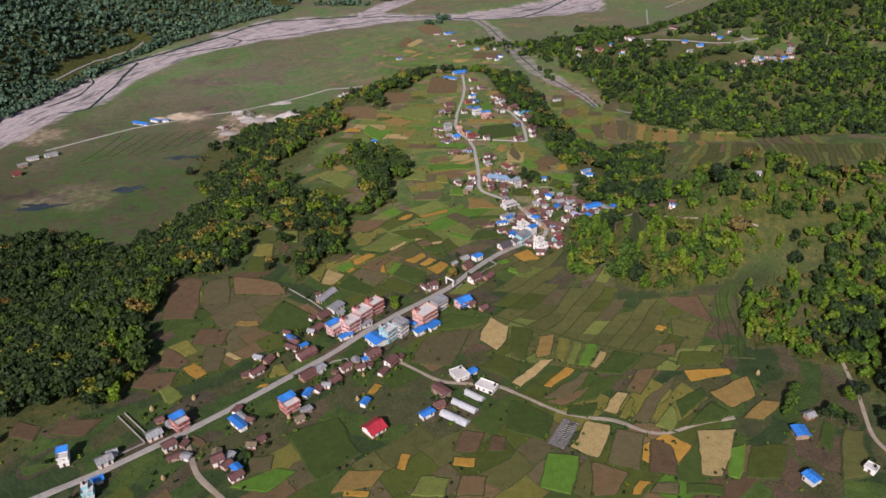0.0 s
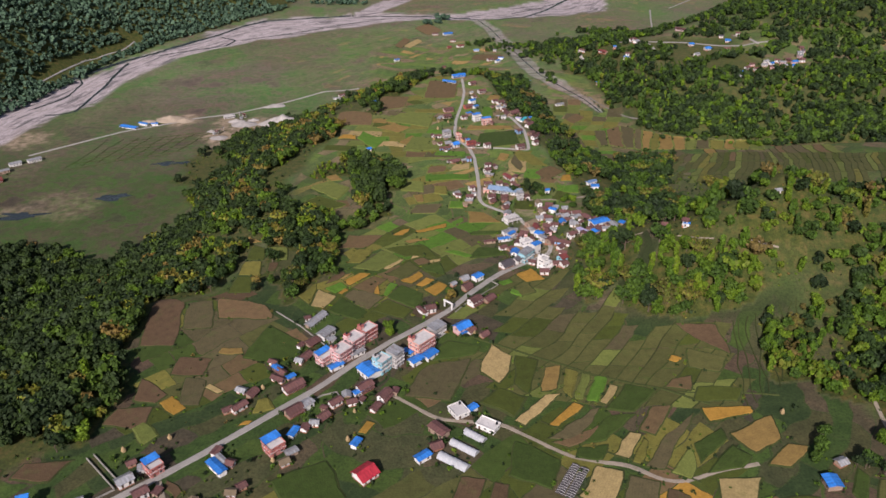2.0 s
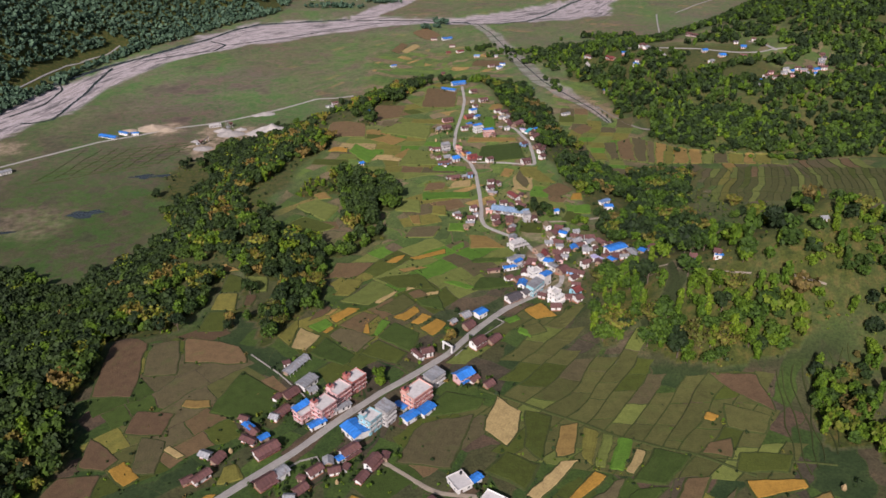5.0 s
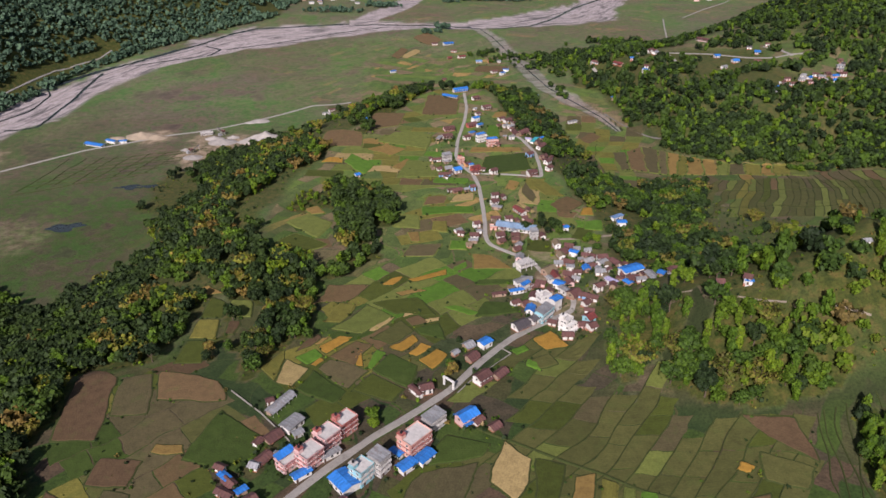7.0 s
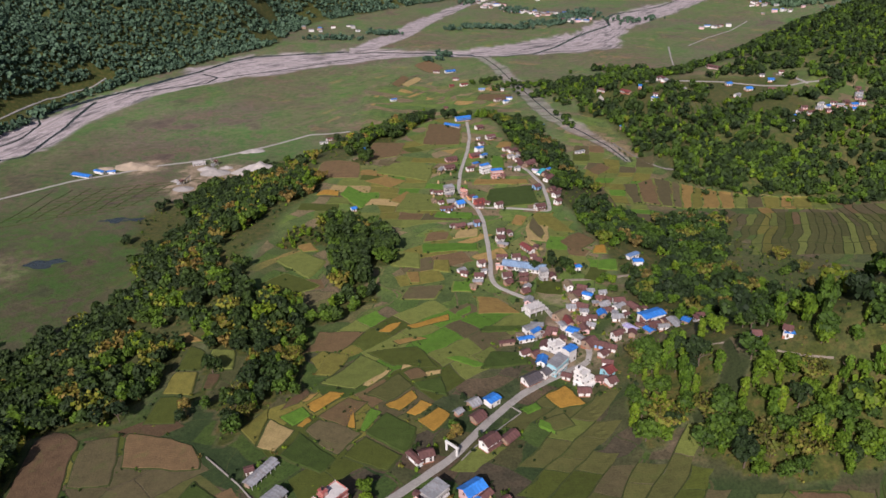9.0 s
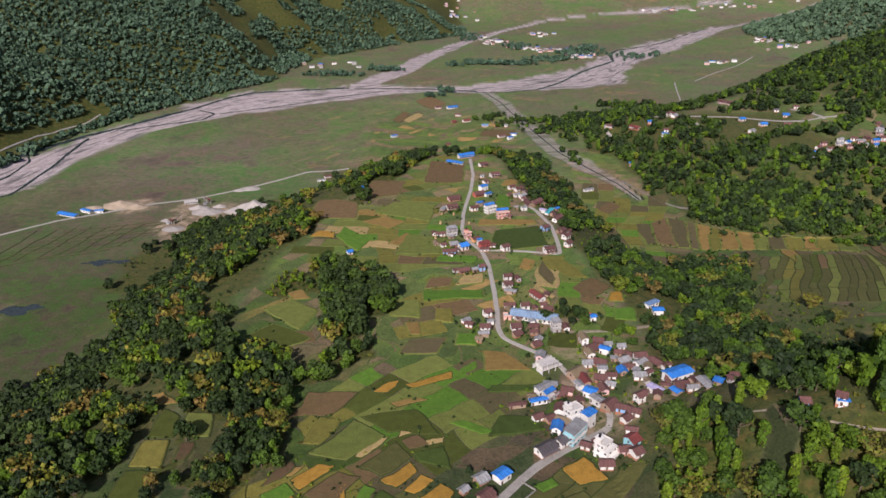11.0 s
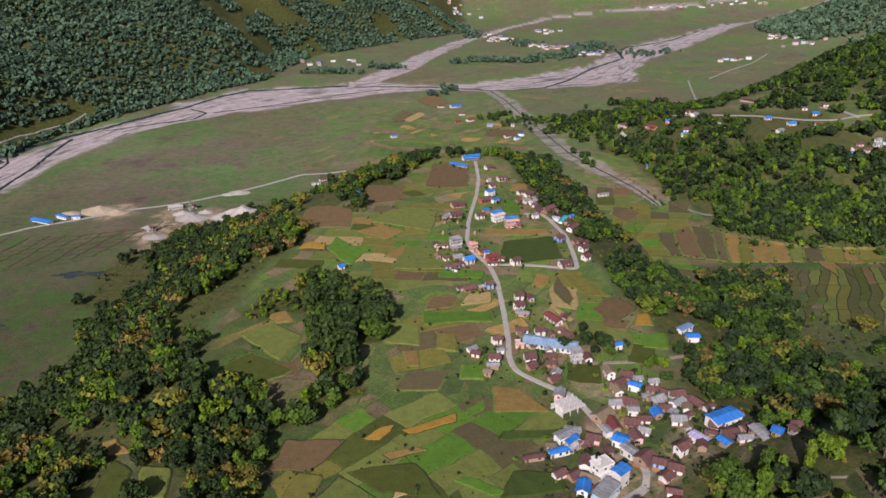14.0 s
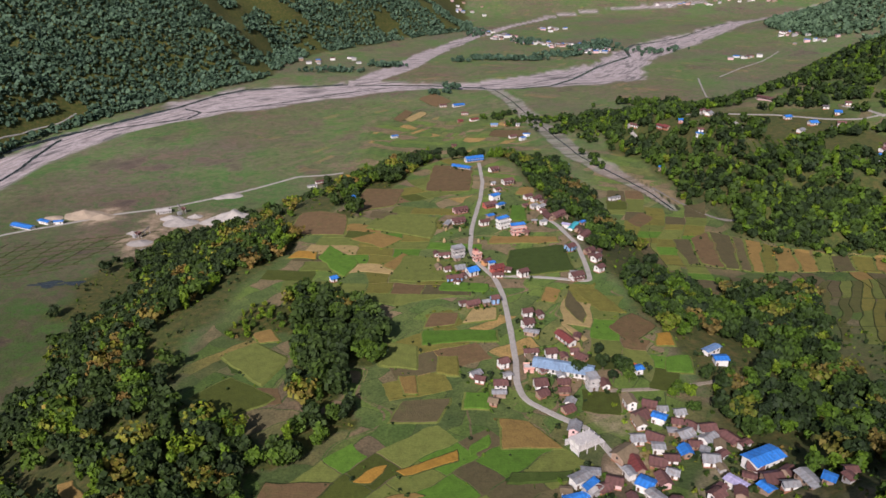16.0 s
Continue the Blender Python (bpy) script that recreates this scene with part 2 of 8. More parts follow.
    # bare earth
    earth = p.ramp(mid, [(0.3, (0.19, 0.135, 0.085)), (0.7, (0.33, 0.255, 0.18))])
    bare = p.math("MULTIPLY", p.layer("bare").outputs["Fac"], p.ramp(p.noise(9, 5), [(0.35, (0.35, 0.35, 0.35)), (0.6, (1, 1, 1))]))
    colour = p.mix(bare, colour, earth)
    # river gravel with darker channels along the flow
    gravel = p.ramp(p.noise(22, 8, rough_value=0.72), [(0.28, (0.14, 0.125, 0.125)), (0.4, (0.29, 0.25, 0.25)), (0.52, (0.42, 0.365, 0.365)), (0.62, (0.33, 0.285, 0.28)), (0.72, (0.53, 0.47, 0.465))])
    flow = p.node("ShaderNodeCombineXYZ")
    p.link(p.math("MULTIPLY", p.layer("run").outputs["Fac"], 1 / 60.0), flow.inputs[0])
    p.link(p.math("MULTIPLY", p.layer("offset").outputs["Fac"], 1 / 7.0), flow.inputs[1])
    braid = p.noise(1.0, 6, flow.outputs[0], 0.62)
    gravel = p.mix(p.ramp(braid, [(0.39, (0.95, 0.95, 0.95)), (0.45, (0.5, 0.5, 0.5)), (0.49, (0, 0, 0))]), gravel, (0.10, 0.092, 0.09))
    gravel = p.mix(p.ramp(braid, [(0.53, (0, 0, 0)), (0.6, (0.6, 0.6, 0.6)), (0.66, (0.2, 0.2, 0.2))]), gravel, (0.17, 0.14, 0.125))
    colour = p.mix(p.layer("gravel").outputs["Fac"], colour, gravel)
    # plot ground tilted off level is mixed towards dark green
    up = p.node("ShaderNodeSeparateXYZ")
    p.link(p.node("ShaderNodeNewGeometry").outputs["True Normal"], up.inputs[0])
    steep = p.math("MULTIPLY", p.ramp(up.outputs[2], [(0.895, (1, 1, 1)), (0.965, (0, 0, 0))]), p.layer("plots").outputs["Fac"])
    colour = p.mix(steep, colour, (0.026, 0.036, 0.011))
    colour = p.mix(1.0, colour, p.ramp(fine, [(0.3, (0.6, 0.6, 0.55)), (0.5, (1.0, 1.0, 1.0)), (0.7, (1.3, 1.28, 1.2))]), "MULTIPLY")
    return p.finish(colour, p.noise(2.2, 6), 0.5)


GROUND = ground_material()
ROAD = plain("gravel_road", (0.36, 0.335, 0.30), 4, 0.95, 0.2, stain=(0.22, 0.2, 0.17))
DIRT = plain("dirt_path", (0.30, 0.25, 0.19), 3, 0.95, 0.3, stain=(0.13, 0.13, 0.06))
STREAM_STONE = plain("stream_stone", (0.21, 0.19, 0.165), 2.0, 0.95, 0.3, stain=(0.1, 0.1, 0.06))
WATER = plain("river_water", (0.035, 0.045, 0.045), 14, 0.25, 0.3)

# ---- ground ----


def lines(knots):
    """Grid lines that are close together where the camera passes near."""
    out = [knots[0][0]]
    for (a, ga), (b, gb) in zip(knots, knots[1:]):
        while out[-1] < b - 1e-6:
            u = (out[-1] - a) / (b - a)
            out.append(min(b, out[-1] + ga + u * (gb - ga)))
    return np.array(out)


BARE_STRIP = [(70, 332, 4), (76, 338, 5), (91, 353, 5), (103, 359, 4), (110, 368, 4), (109, 377, 3)]


WOODS = [  # outlines of the woods on the plan
    [(-62, 686), (-93, 650), (-127, 683), (-165, 775), (-202, 760), (-216, 720), (-179, 668), (-203, 628), (-191, 585), (-144, 504), (-128, 498), (-132, 539), (-121, 545), (-112, 572), (-109, 594), (-90, 601), (-87, 633), (-61, 669)],
    [(-30, 800), (-62, 770), (-72, 730), (-62, 686), (-56, 668), (-48, 700), (-36, 738), (-10, 790)],
    [(-216, 603), (-199, 621), (-126, 509), (-107, 473), (-96, 479), (-83, 459), (-92, 447), (-101, 435), (-113, 427), (-127, 444), (-156, 489), (-147, 457), (-181, 498), (-204, 530), (-205, 547), (-175, 521)],
    [(-107, 436), (-89, 459), (-78, 465), (-64, 453), (-62, 435), (-63, 419), (-57, 404), (-56, 386), (-64, 382), (-72, 370), (-79, 357), (-86, 352), (-92, 382), (-86, 395), (-81, 405), (-87, 414), (-102, 417), (-109, 431)],
    [(-63, 443), (-53, 452), (-42, 468), (-34, 474), (-34, 459), (-41, 449), (-48, 441), (-60, 434)],
    [(-67, 569), (-50, 555), (-35, 545), (-26, 519), (-30, 500), (-42, 498), (-40, 478), (-48, 466), (-58, 478), (-60, 500), (-67, 524), (-74, 550)],
    [(-100, 553), (-72, 552), (-65, 528), (-81, 518), (-94, 521)],
    [(-216, 520), (-181, 498), (-139, 445), (-126, 432), (-115, 427), (-115, 414), (-121, 407), (-120, 387), (-130, 362), (-166, 372), (-212, 405), (-227, 427), (-240, 457), (-234, 480)],
    [(-104, 414), (-102, 391), (-103, 366), (-98, 366), (-96, 387), (-98, 405)],
    [(-420, 480), (-330, 505), (-311, 518), (-275, 503), (-238, 485), (-231, 512), (-206, 489), (-166, 405), (-169, 383), (-149, 351), (-151, 324), (-144, 301), (-141, 283), (-140, 268), (-143, 252), (-190, 252), (-300, 190), (-420, 190)],
    [(-214, 534), (-188, 513), (-145, 445), (-125, 440), (-126, 415), (-125, 390), (-124, 366), (-137, 362), (-157, 390), (-192, 471)],
    [(87, 414), (96, 406), (101, 383), (102, 370), (99, 365), (94, 363), (89, 357), (77, 345), (71, 347), (72, 360), (76, 372), (84, 376), (82, 390)],
    [(89, 342), (88, 348), (100, 353), (106, 355), (113, 358), (119, 366), (129, 359), (139, 364), (135, 352), (148, 345), (155, 338), (150, 325), (131, 326), (117, 324), (97, 332)],
    [(149, 345), (148, 361), (162, 368), (173, 367), (179, 358), (173, 346), (162, 345)],
    [(149, 315), (163, 317), (177, 318), (169, 293), (152, 274), (142, 280), (147, 300)],
    [(199, 356), (240, 362), (240, 200), (180, 228), (170, 258), (182, 287), (182, 303), (198, 324)],
    [(159, 286), (175, 283), (169, 262), (153, 264)],
    [(180, 372), (194, 366), (210, 359), (236, 360), (232, 352), (201, 349), (185, 356), (175, 364)],
    [(157, 639), (148, 582), (162, 616), (198, 612), (164, 524), (144, 491), (132, 482), (125, 506), (130, 543)],
]
CLEARINGS = [[(96, 517), (97, 496), (112, 489), (127, 499), (126, 520), (110, 526)], [(-186, 426), (-172, 426), (-166, 410), (-180, 408)], [(-176, 470), (-164, 458), (-158, 470), (-168, 482)], [(-143, 424), (-131, 420), (-129, 402), (-140, 404)], [(-118, 466), (-108, 462), (-104, 452), (-116, 452)], [(-167, 473), (-147, 464), (-129, 453), (-110, 426), (-118, 426), (-126, 427), (-147, 441)], [(-147, 488), (-147, 502), (-130, 490), (-124, 469), (-135, 472)], [(-117, 495), (-118, 512), (-105, 534), (-95, 571), (-87, 563), (-96, 528), (-97, 514), (-102, 485)]]
SCRUB = [(184, 577), (196, 544), (223, 519), (189, 460), (122, 456), (146, 499)]


def within(outline, x, y):
    odd = np.zeros(np.shape(x), bool)
    for (ax, ay), (bx, by) in zip(outline, outline[1:] + outline[:1]):
        if ay != by:
            odd ^= ((ay > y) != (by > y)) & (x < (bx - ax) * (y - ay) / (by - ay) + ax)
    return odd


def in_woods(x, y):
    """Whether a place lies under the outlined woods, with uneven edges."""
    x, y = np.asarray(x, float), np.asarray(y, float)
    u = x + 9 * (rough(x, y, 14, 46) - 0.5)
    v = y + 9 * (rough(x, y, 14, 47) - 0.5)
    inside = np.zeros(x.shape, bool)
    for outline in WOODS:
        inside |= within(outline, u, v)
    for outline in CLEARINGS:
        inside &= ~within(outline, u, v)
    return inside


def cover(x, y, z):
    """Which ground lies where: plots, wild, bare, gravel, each 0 to 1."""
    gravel = np.zeros(x.shape)
    for line, most in ((RIVER, 1.0), (BRANCH, 1.0), (STREAM, 0.5)):
        d, w, _ = along(line, x, y)
        gravel = np.maximum(gravel, most - most * step(0.82, 1.0, d / w + 0.4 * (rough(x, y, 30, 21) - 0.5) + 0.25 * (rough(x, y, 9, 22) - 0.5)))
    el, fl = np.interp(y, *EDGE_L), np.interp(y, *FOOT_L)
    er, fr = np.interp(y, *EDGE_R), np.interp(y, *FOOT_R)
    jag = 22 * (rough(x, y, 26, 23) - 0.5)
    ragged_foot = 80 * (rough(x, y, 58, 36) - 0.5) + 30 * (rough(x, y, 20, 37) - 0.5)
    slope_l = step(-6, 6, el - x + jag) * step(-6, 8, x - fl + ragged_foot) * (1 - step(890, 940, y))
    slope_r = step(-4, 6, x - er + jag * 0.5) * step(-4, 8, fr - x + jag * 0.5) * step(425, 470, y) * (1 - step(860, 900, y))
    cut = np.interp(x, (60, 120, 180, 260, 400), (388, 372, 376, 390, 400))
    knoll = step(78, 98, x + jag * 0.4 + 18 * step(374, 386, y) * (1 - step(402, 412, y))) * step(-48, -34, y - cut + jag * 0.4 + 3) * (1 - step(75, 110, y - cut + jag))
    m, _, side = along(MOUNTAIN, x, y)
    mount = np.where(side > 0, step(6, 20, m + jag), 0)
    hill = step(2, 14, x - np.interp(y, *HILL_R) + jag) * step(560, 640, y + 0.1 * x) * (1 - step(1000, 1100, y - 0.75 * np.clip(x - 250, 0, 900)))
    far_r = step(160, 178, x + jag) * (1 - step(340, 360, y))
    wild = np.clip(np.maximum.reduce([slope_l * 0.85, slope_r * 0.9, knoll * 0.9, mount, hill * 0.85, far_r * 0.8, in_woods(x, y) * 1.0, within(SCRUB, x + jag * 0.4, y + jag * 0.4) * 0.57]), 0, 1)
    strip, w, _ = along(BARE_STRIP, x, y)
    strip = 1 - step(0.6, 1.2, strip / w + 0.6 * (rough(x, y, 5, 27) - 0.5))
    wild = wild * (1 - strip)
    on_top = step(-4, 4, x - el) * np.where(y < 450, 1, step(-4, 4, er - x)) * (1 - step(820, 850, y))
    right = step(100, 125, x - 0 * y) * step(430, 480, y) * (1 - step(860, 960, y))
    nose = step(820, 870, y) * (1 - step(1080, 1150, y)) * step(-110, -70, x) * (1 - step(70, 100, x))
    valley = 0.3 * (1 - gravel) * step(0.25, 0.6, rough(x, y, 140, 28)) * (1 - step(2300, 2600, y))
    up = along([(b, a, 0) for a, b in zip(*HILL_R)], x, y)[0]
    terrace = hill * step(48, 72, up) * (1 - step(190, 260, up)) * step(0.3, 0.5, rough(x, y, 50, 29))
    wild = wild * (1 - 0.8 * terrace)
    plots = np.clip(np.maximum.reduce([on_top, right, nose, valley, terrace * 0.8]), 0, 1) * (1 - wild)
    bare = 0.12 * step(0.75, 0.9, rough(x, y, 55, 24)) * (1 - gravel)
    for cx, cy, r, k in ((-318, 594, 34, 0.32), (-352, 580, 15, 0.55), (-300, 575, 20, 0.2), (-425, 748, 26, 0.9), (-225, 758, 30, 1), (-232, 800, 18, 1), (-215, 735, 18, 0.9), (-205, 775, 42, 1), (-285, 812, 24, 1), (-150, 800, 26, 1), (60, 412, 14, 0.9), (56, 440, 10, 0.9), (84, 425, 12, 0.7), (60, 465, 10, 0.7), (98, 412, 7, 0.7), (108, 402, 7, 0.7), (78, 350, 6, 0.2)):
        bare = np.maximum(bare, k * (1 - step(0.6, 1.1, np.hypot(x - cx, y - cy) / r + 0.5 * (rough(x, y, 12, 25) - 0.5))))
    bare = np.maximum(bare, 0.25 * strip)
    return plots, wild, bare * (1 - 0.6 * wild), gravel


def haze_brightness(x, y):
    """Where haze is painted in as brighter crops: the upper fields and side valley."""
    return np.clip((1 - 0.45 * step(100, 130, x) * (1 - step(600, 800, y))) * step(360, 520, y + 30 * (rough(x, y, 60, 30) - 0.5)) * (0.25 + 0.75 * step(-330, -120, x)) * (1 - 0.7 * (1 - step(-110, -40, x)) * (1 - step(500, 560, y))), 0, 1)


def dimness(x, y):
    """Low wet pasture beside the foot of the spur, with vignette darkening painted in."""
    return (1 - step(560, 980, y + 80 * (rough(x, y, 120, 35) - 0.5))) * (1 - step(-140, -90, x))


def river_run(x, y):
    """How far along the river, and how far off its middle line, a place is."""
    best, run, offset, arc = np.full(x.shape, 1e9), np.zeros(x.shape), np.zeros(x.shape), 0.0
    for (ax, ay, _), (bx, by, _) in zip(RIVER, RIVER[1:]):
        dx, dy = bx - ax, by - ay
        long = math.hypot(dx, dy)
        u = np.clip(((x - ax) * dx + (y - ay) * dy) / long ** 2, 0, 1)
        d = np.hypot(x - ax - u * dx, y - ay - u * dy)
        near = d < best
        best, run = np.where(near, d, best), np.where(near, arc + u * long, run)
        offset = np.where(near, d * np.sign(dx * (y - ay) - dy * (x - ax)), offset)
        arc += long
    return run, offset


def build_ground():
    gx = lines([(-5200, 400), (-1400, 60), (-700, 16), (-300, 6), (-190, 2.6), (110, 1.7), (300, 1.9), (360, 3), (520, 9), (900, 25), (2200, 150), (5200, 420)])
    gy = lines([(-4000, 400), (-500, 50), (60, 9), (180, 2.4), (700, 2.2), (860, 3.2), (1050, 7), (1500, 14), (2300, 30), (3400, 150), (6000, 400)])
    x, y = np.meshgrid(gx, gy)
    z = plan_land(x, y)
    nx, ny = len(gx), len(gy)
    me = bpy.data.meshes.new("ground")
    i = (np.arange(ny - 1)[:, None] * nx + np.arange(nx - 1)[None]).ravel()
    quads = np.stack([i, i + 1, i + nx + 1, i + nx], 1)
    me.vertices.add(nx * ny)
    me.vertices.foreach_set("co", (SCALE * np.stack([x, y, z], -1)).astype(np.float32).ravel())
    me.loops.add(quads.size)
    me.loops.foreach_set("vertex_index", quads.astype(np.int32).ravel())
    me.polygons.add(len(quads))
    me.polygons.foreach_set("loop_start", np.arange(0, quads.size, 4, dtype=np.int32))
    me.update(calc_edges=True)
    me.polygons.foreach_set("use_smooth", np.ones(len(quads), bool))
    for name, values in zip(("plots", "wild", "bare", "gravel", "brighter", "muted", "run", "offset"), (*cover(x, y, z), haze_brightness(x, y), dimness(x, y), *river_run(x, y))):
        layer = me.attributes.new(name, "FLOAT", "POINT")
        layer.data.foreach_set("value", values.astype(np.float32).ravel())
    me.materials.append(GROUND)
    return tagged(new("ground", me), "valley and spur of farmland, grass and river gravel", "ground", kind="structure")


build_ground()


ROAD_PROFILE = ((-0.62, -0.5), (-0.5, 0.0), (-0.2, 0.05), (0.2, 0.05), (0.5, 0.0), (0.62, -0.5))


def ribbon(name, points, wide, material, lift, label, category="road", ragged=0.12, profile=ROAD_PROFILE):
    """A road or path that follows the ground, with a crown, shoulders and uneven edges."""
    line = []
    for (ax, ay), (bx, by) in zip(points, points[1:]):
        n = max(1, int(math.hypot(bx - ax, by - ay) / 2.5))
        line += [(ax + (bx - ax) * k / n, ay + (by - ay) * k / n) for k in range(n)]
    line.append(points[-1])
    p = np.array(line) * SCALE
    for _ in range(3):
        p[1:-1] = 0.25 * p[:-2] + 0.5 * p[1:-1] + 0.25 * p[2:]
    way = np.gradient(p, axis=0)
    way /= np.linalg.norm(way, axis=1)[:, None]
    side = np.stack([-way[:, 1], way[:, 0]], 1)
    across = profile
    n, k = len(across), np.arange(len(p))
    mid_z = land(p[:, 0], p[:, 1])
    grid = np.zeros((len(p), n, 3))
    for j, (u, h) in enumerate(across):
        w = wide * u * (1 + ragged * 2 * (rough(k * 2.5 + p[0, 0], np.full(len(p), u * 50.0), 6, 31) - 0.5))
        v = p + side * w[:, None]
        g = land(v[:, 0], v[:, 1])
        grid[:, j, :2] = v
        grid[:, j, 2] = np.maximum(mid_z, g) + lift + h if abs(u) <= 0.5 else np.minimum(mid_z, g) + h
    verts = grid.reshape(-1, 3).tolist()
    faces = [(i * n + j, i * n + j + 1, (i + 1) * n + j + 1, (i + 1) * n + j) for i in range(len(p) - 1) for j in range(n - 1)]
    me = bpy.data.meshes.new(name)
    me.from_pydata(verts, [], [f[::-1] for f in faces])
    me.materials.append(material)
    return tagged(new(name, me), label, category, kind="structure")


MAIN_ROAD = [(-210, 155), (-175, 182), (-153, 199), (-133, 213), (-109, 233), (-94, 247), (-80, 261), (-55, 286), (-41, 303), (-25, 320), (-9, 334), (4, 347), (18, 367), (33, 385), (50, 398), (63, 406)]
ribbon("road", MAIN_ROAD, 4.0, ROAD, 0.25, "pale gravel road through the farmland village")
UPPER_ROAD = [(63, 406), (66, 415), (59, 430), (53, 447), (48, 460), (41, 464), (28, 476), (26, 486), (27, 502), (27, 525), (26, 563), (23, 582), (15, 601), (12, 618), (14, 652), (21, 703), (24, 739), (23, 784)]
ROADS = MAIN_ROAD + UPPER_ROAD[1:]
ribbon("road", UPPER_ROAD, 3.1, ROAD, 0.25, "narrow pale road that winds past the upper houses")
SIDE_ROAD = [(22, 584), (47, 582), (70, 577), (71, 600), (71, 625), (64, 656), (58, 668)]
ribbon("road", SIDE_ROAD, 3.2, ROAD, 0.2, "narrow pale side road round the fields")
ribbon("path", [(-107, 232), (-96, 210), (-82, 197), (-70, 180)], 3.0, DIRT, 0.15, "earth lane off the main road", "path")
ribbon("path", [(-23, 282), (-2, 265), (24, 262), (40, 250), (51, 242), (71, 237), (82, 227), (91, 226), (102, 230), (118, 232)], 2.4, DIRT, 0.15, "grassy earth lane between the fields", "path")
ribbon("path", [(-400, 705), (-359, 748), (-335, 773), (-305, 791), (-271, 815), (-248, 824), (-230, 833), (-196, 859), (-169, 884), (-141, 914), (-99, 920)], 4.0, ROAD, 0.2, "pale gravel track over the valley floor", "path")
for piece in ([(122, 366), (131, 359), (137, 356)], [(150, 352), (157, 350), (166, 347)], [(104, 383), (108, 379)]):
    ribbon("path", piece, 0.9, DIRT, 0.02, "bare earth path over the wooded knoll", "path")
ribbon("path", [(175, 262), (170, 236), (164, 215), (168, 195)], 2.0, DIRT, 0.12, "bare earth path beside the wood", "path")
ribbon("path", [(58, 482), (86, 484), (116, 493)], 2.6, DIRT, 0.15, "earth lane below the village", "path")
for hill_road in ([(172, 948), (171, 927), (174, 908)], [(205, 906), (236, 885), (255, 872), (274, 862), (288, 850), (305, 834), (324, 823), (362, 826)], [(236, 885), (238, 863), (236, 829)], [(329, 865), (337, 847), (339, 820)]):
    ribbon("path", hill_road, 3.6, ROAD, 0.25, "pale earth road over the hill across the stream", "path")
ribbon("path", [(160, 802), (166, 780), (178, 745), (190, 722), (205, 700)], 2.2, STREAM_STONE, 0.1, "narrow stony stream bed between the terraces", "stream", 0.4)
for far_road in ([(356, 1315), (338, 1240), (321, 1163), (300, 1120)], [(390, 1326), (445, 1399), (506, 1467), (570, 1560)], [(-496, 940), (-488, 985), (-479, 1029), (-465, 1066), (-451, 1095), (-446, 1126)]):
    ribbon("path", far_road, 2.6, ROAD, 0.4, "pale far track along the river plain", "path")

# ---- terrace bunds ----
BUND_PROFILE = ((-0.6, -0.3), (-0.3, 0.35), (0.0, 0.5), (0.3, 0.35), (0.6, -0.3))
BUND = plain("grass_bund", (0.042, 0.056, 0.013), 0.9, 0.95, 0.35, stain=(0.085, 0.075, 0.03))


def bund(points, wide=1.1):
    ribbon("terrace_bund", points, wide, BUND, 0.0, "grassy terrace bund between the beds", "bund", 0.35, BUND_PROFILE)


def wavy(ax, ay, bx, by, reach, salt, wave=16.0):
    """A line from a to b that sways by about the given reach."""
    n = max(3, int(math.hypot(bx - ax, by - ay) / 3))
    u = np.linspace(0, 1, n)
    d = np.array([bx - ax, by - ay]) / math.hypot(bx - ax, by - ay)
    s = reach * 2 * (rough(u * n * 3, np.full(n, salt * 37.0), wave, 33) - 0.5) + reach * 0.8 * (rough(u * n * 3, np.full(n, salt * 17.0), wave * 0.35, 34) - 0.5)
    return [(float(ax + (bx - ax) * k - d[1] * w), float(ay + (by - ay) * k + d[0] * w)) for k, w in zip(u, s)]


for k in range(8):  # old paddy banks on the valley floor
    bund(wavy(-352 + 5 * k, 668 + 11 * k, -262 + 6 * k, 706 + 10 * k, 3, 210 + k, 24.0), 0.9)
for k in range(8):
    bund(wavy(-350 + 13 * k, 672 + 6 * k, -340 + 14 * k, 748 + 3 * k, 2.5, 230 + k, 20.0), 0.8)
for y0 in (600, 652, 560):
    bund(wavy(128, y0, 345, y0 - 12, 4, y0))
for k in range(9):  # steep grassy steps at the foot of the knoll
    bund(wavy(126 + 4 * k, 262 + 3 * k, 136 + 4.2 * k, 318 + 1 * k, 2.6, 150 + k, 9.0), 0.8)
bund(wavy(12, 326, 112, 268, 2, 171), 2.2)
bund(wavy(40, 262, 95, 226, 2, 172), 1.4)
bund(wavy(100, 276, 140, 268, 2, 173), 1.4)

# ---- building materials ----


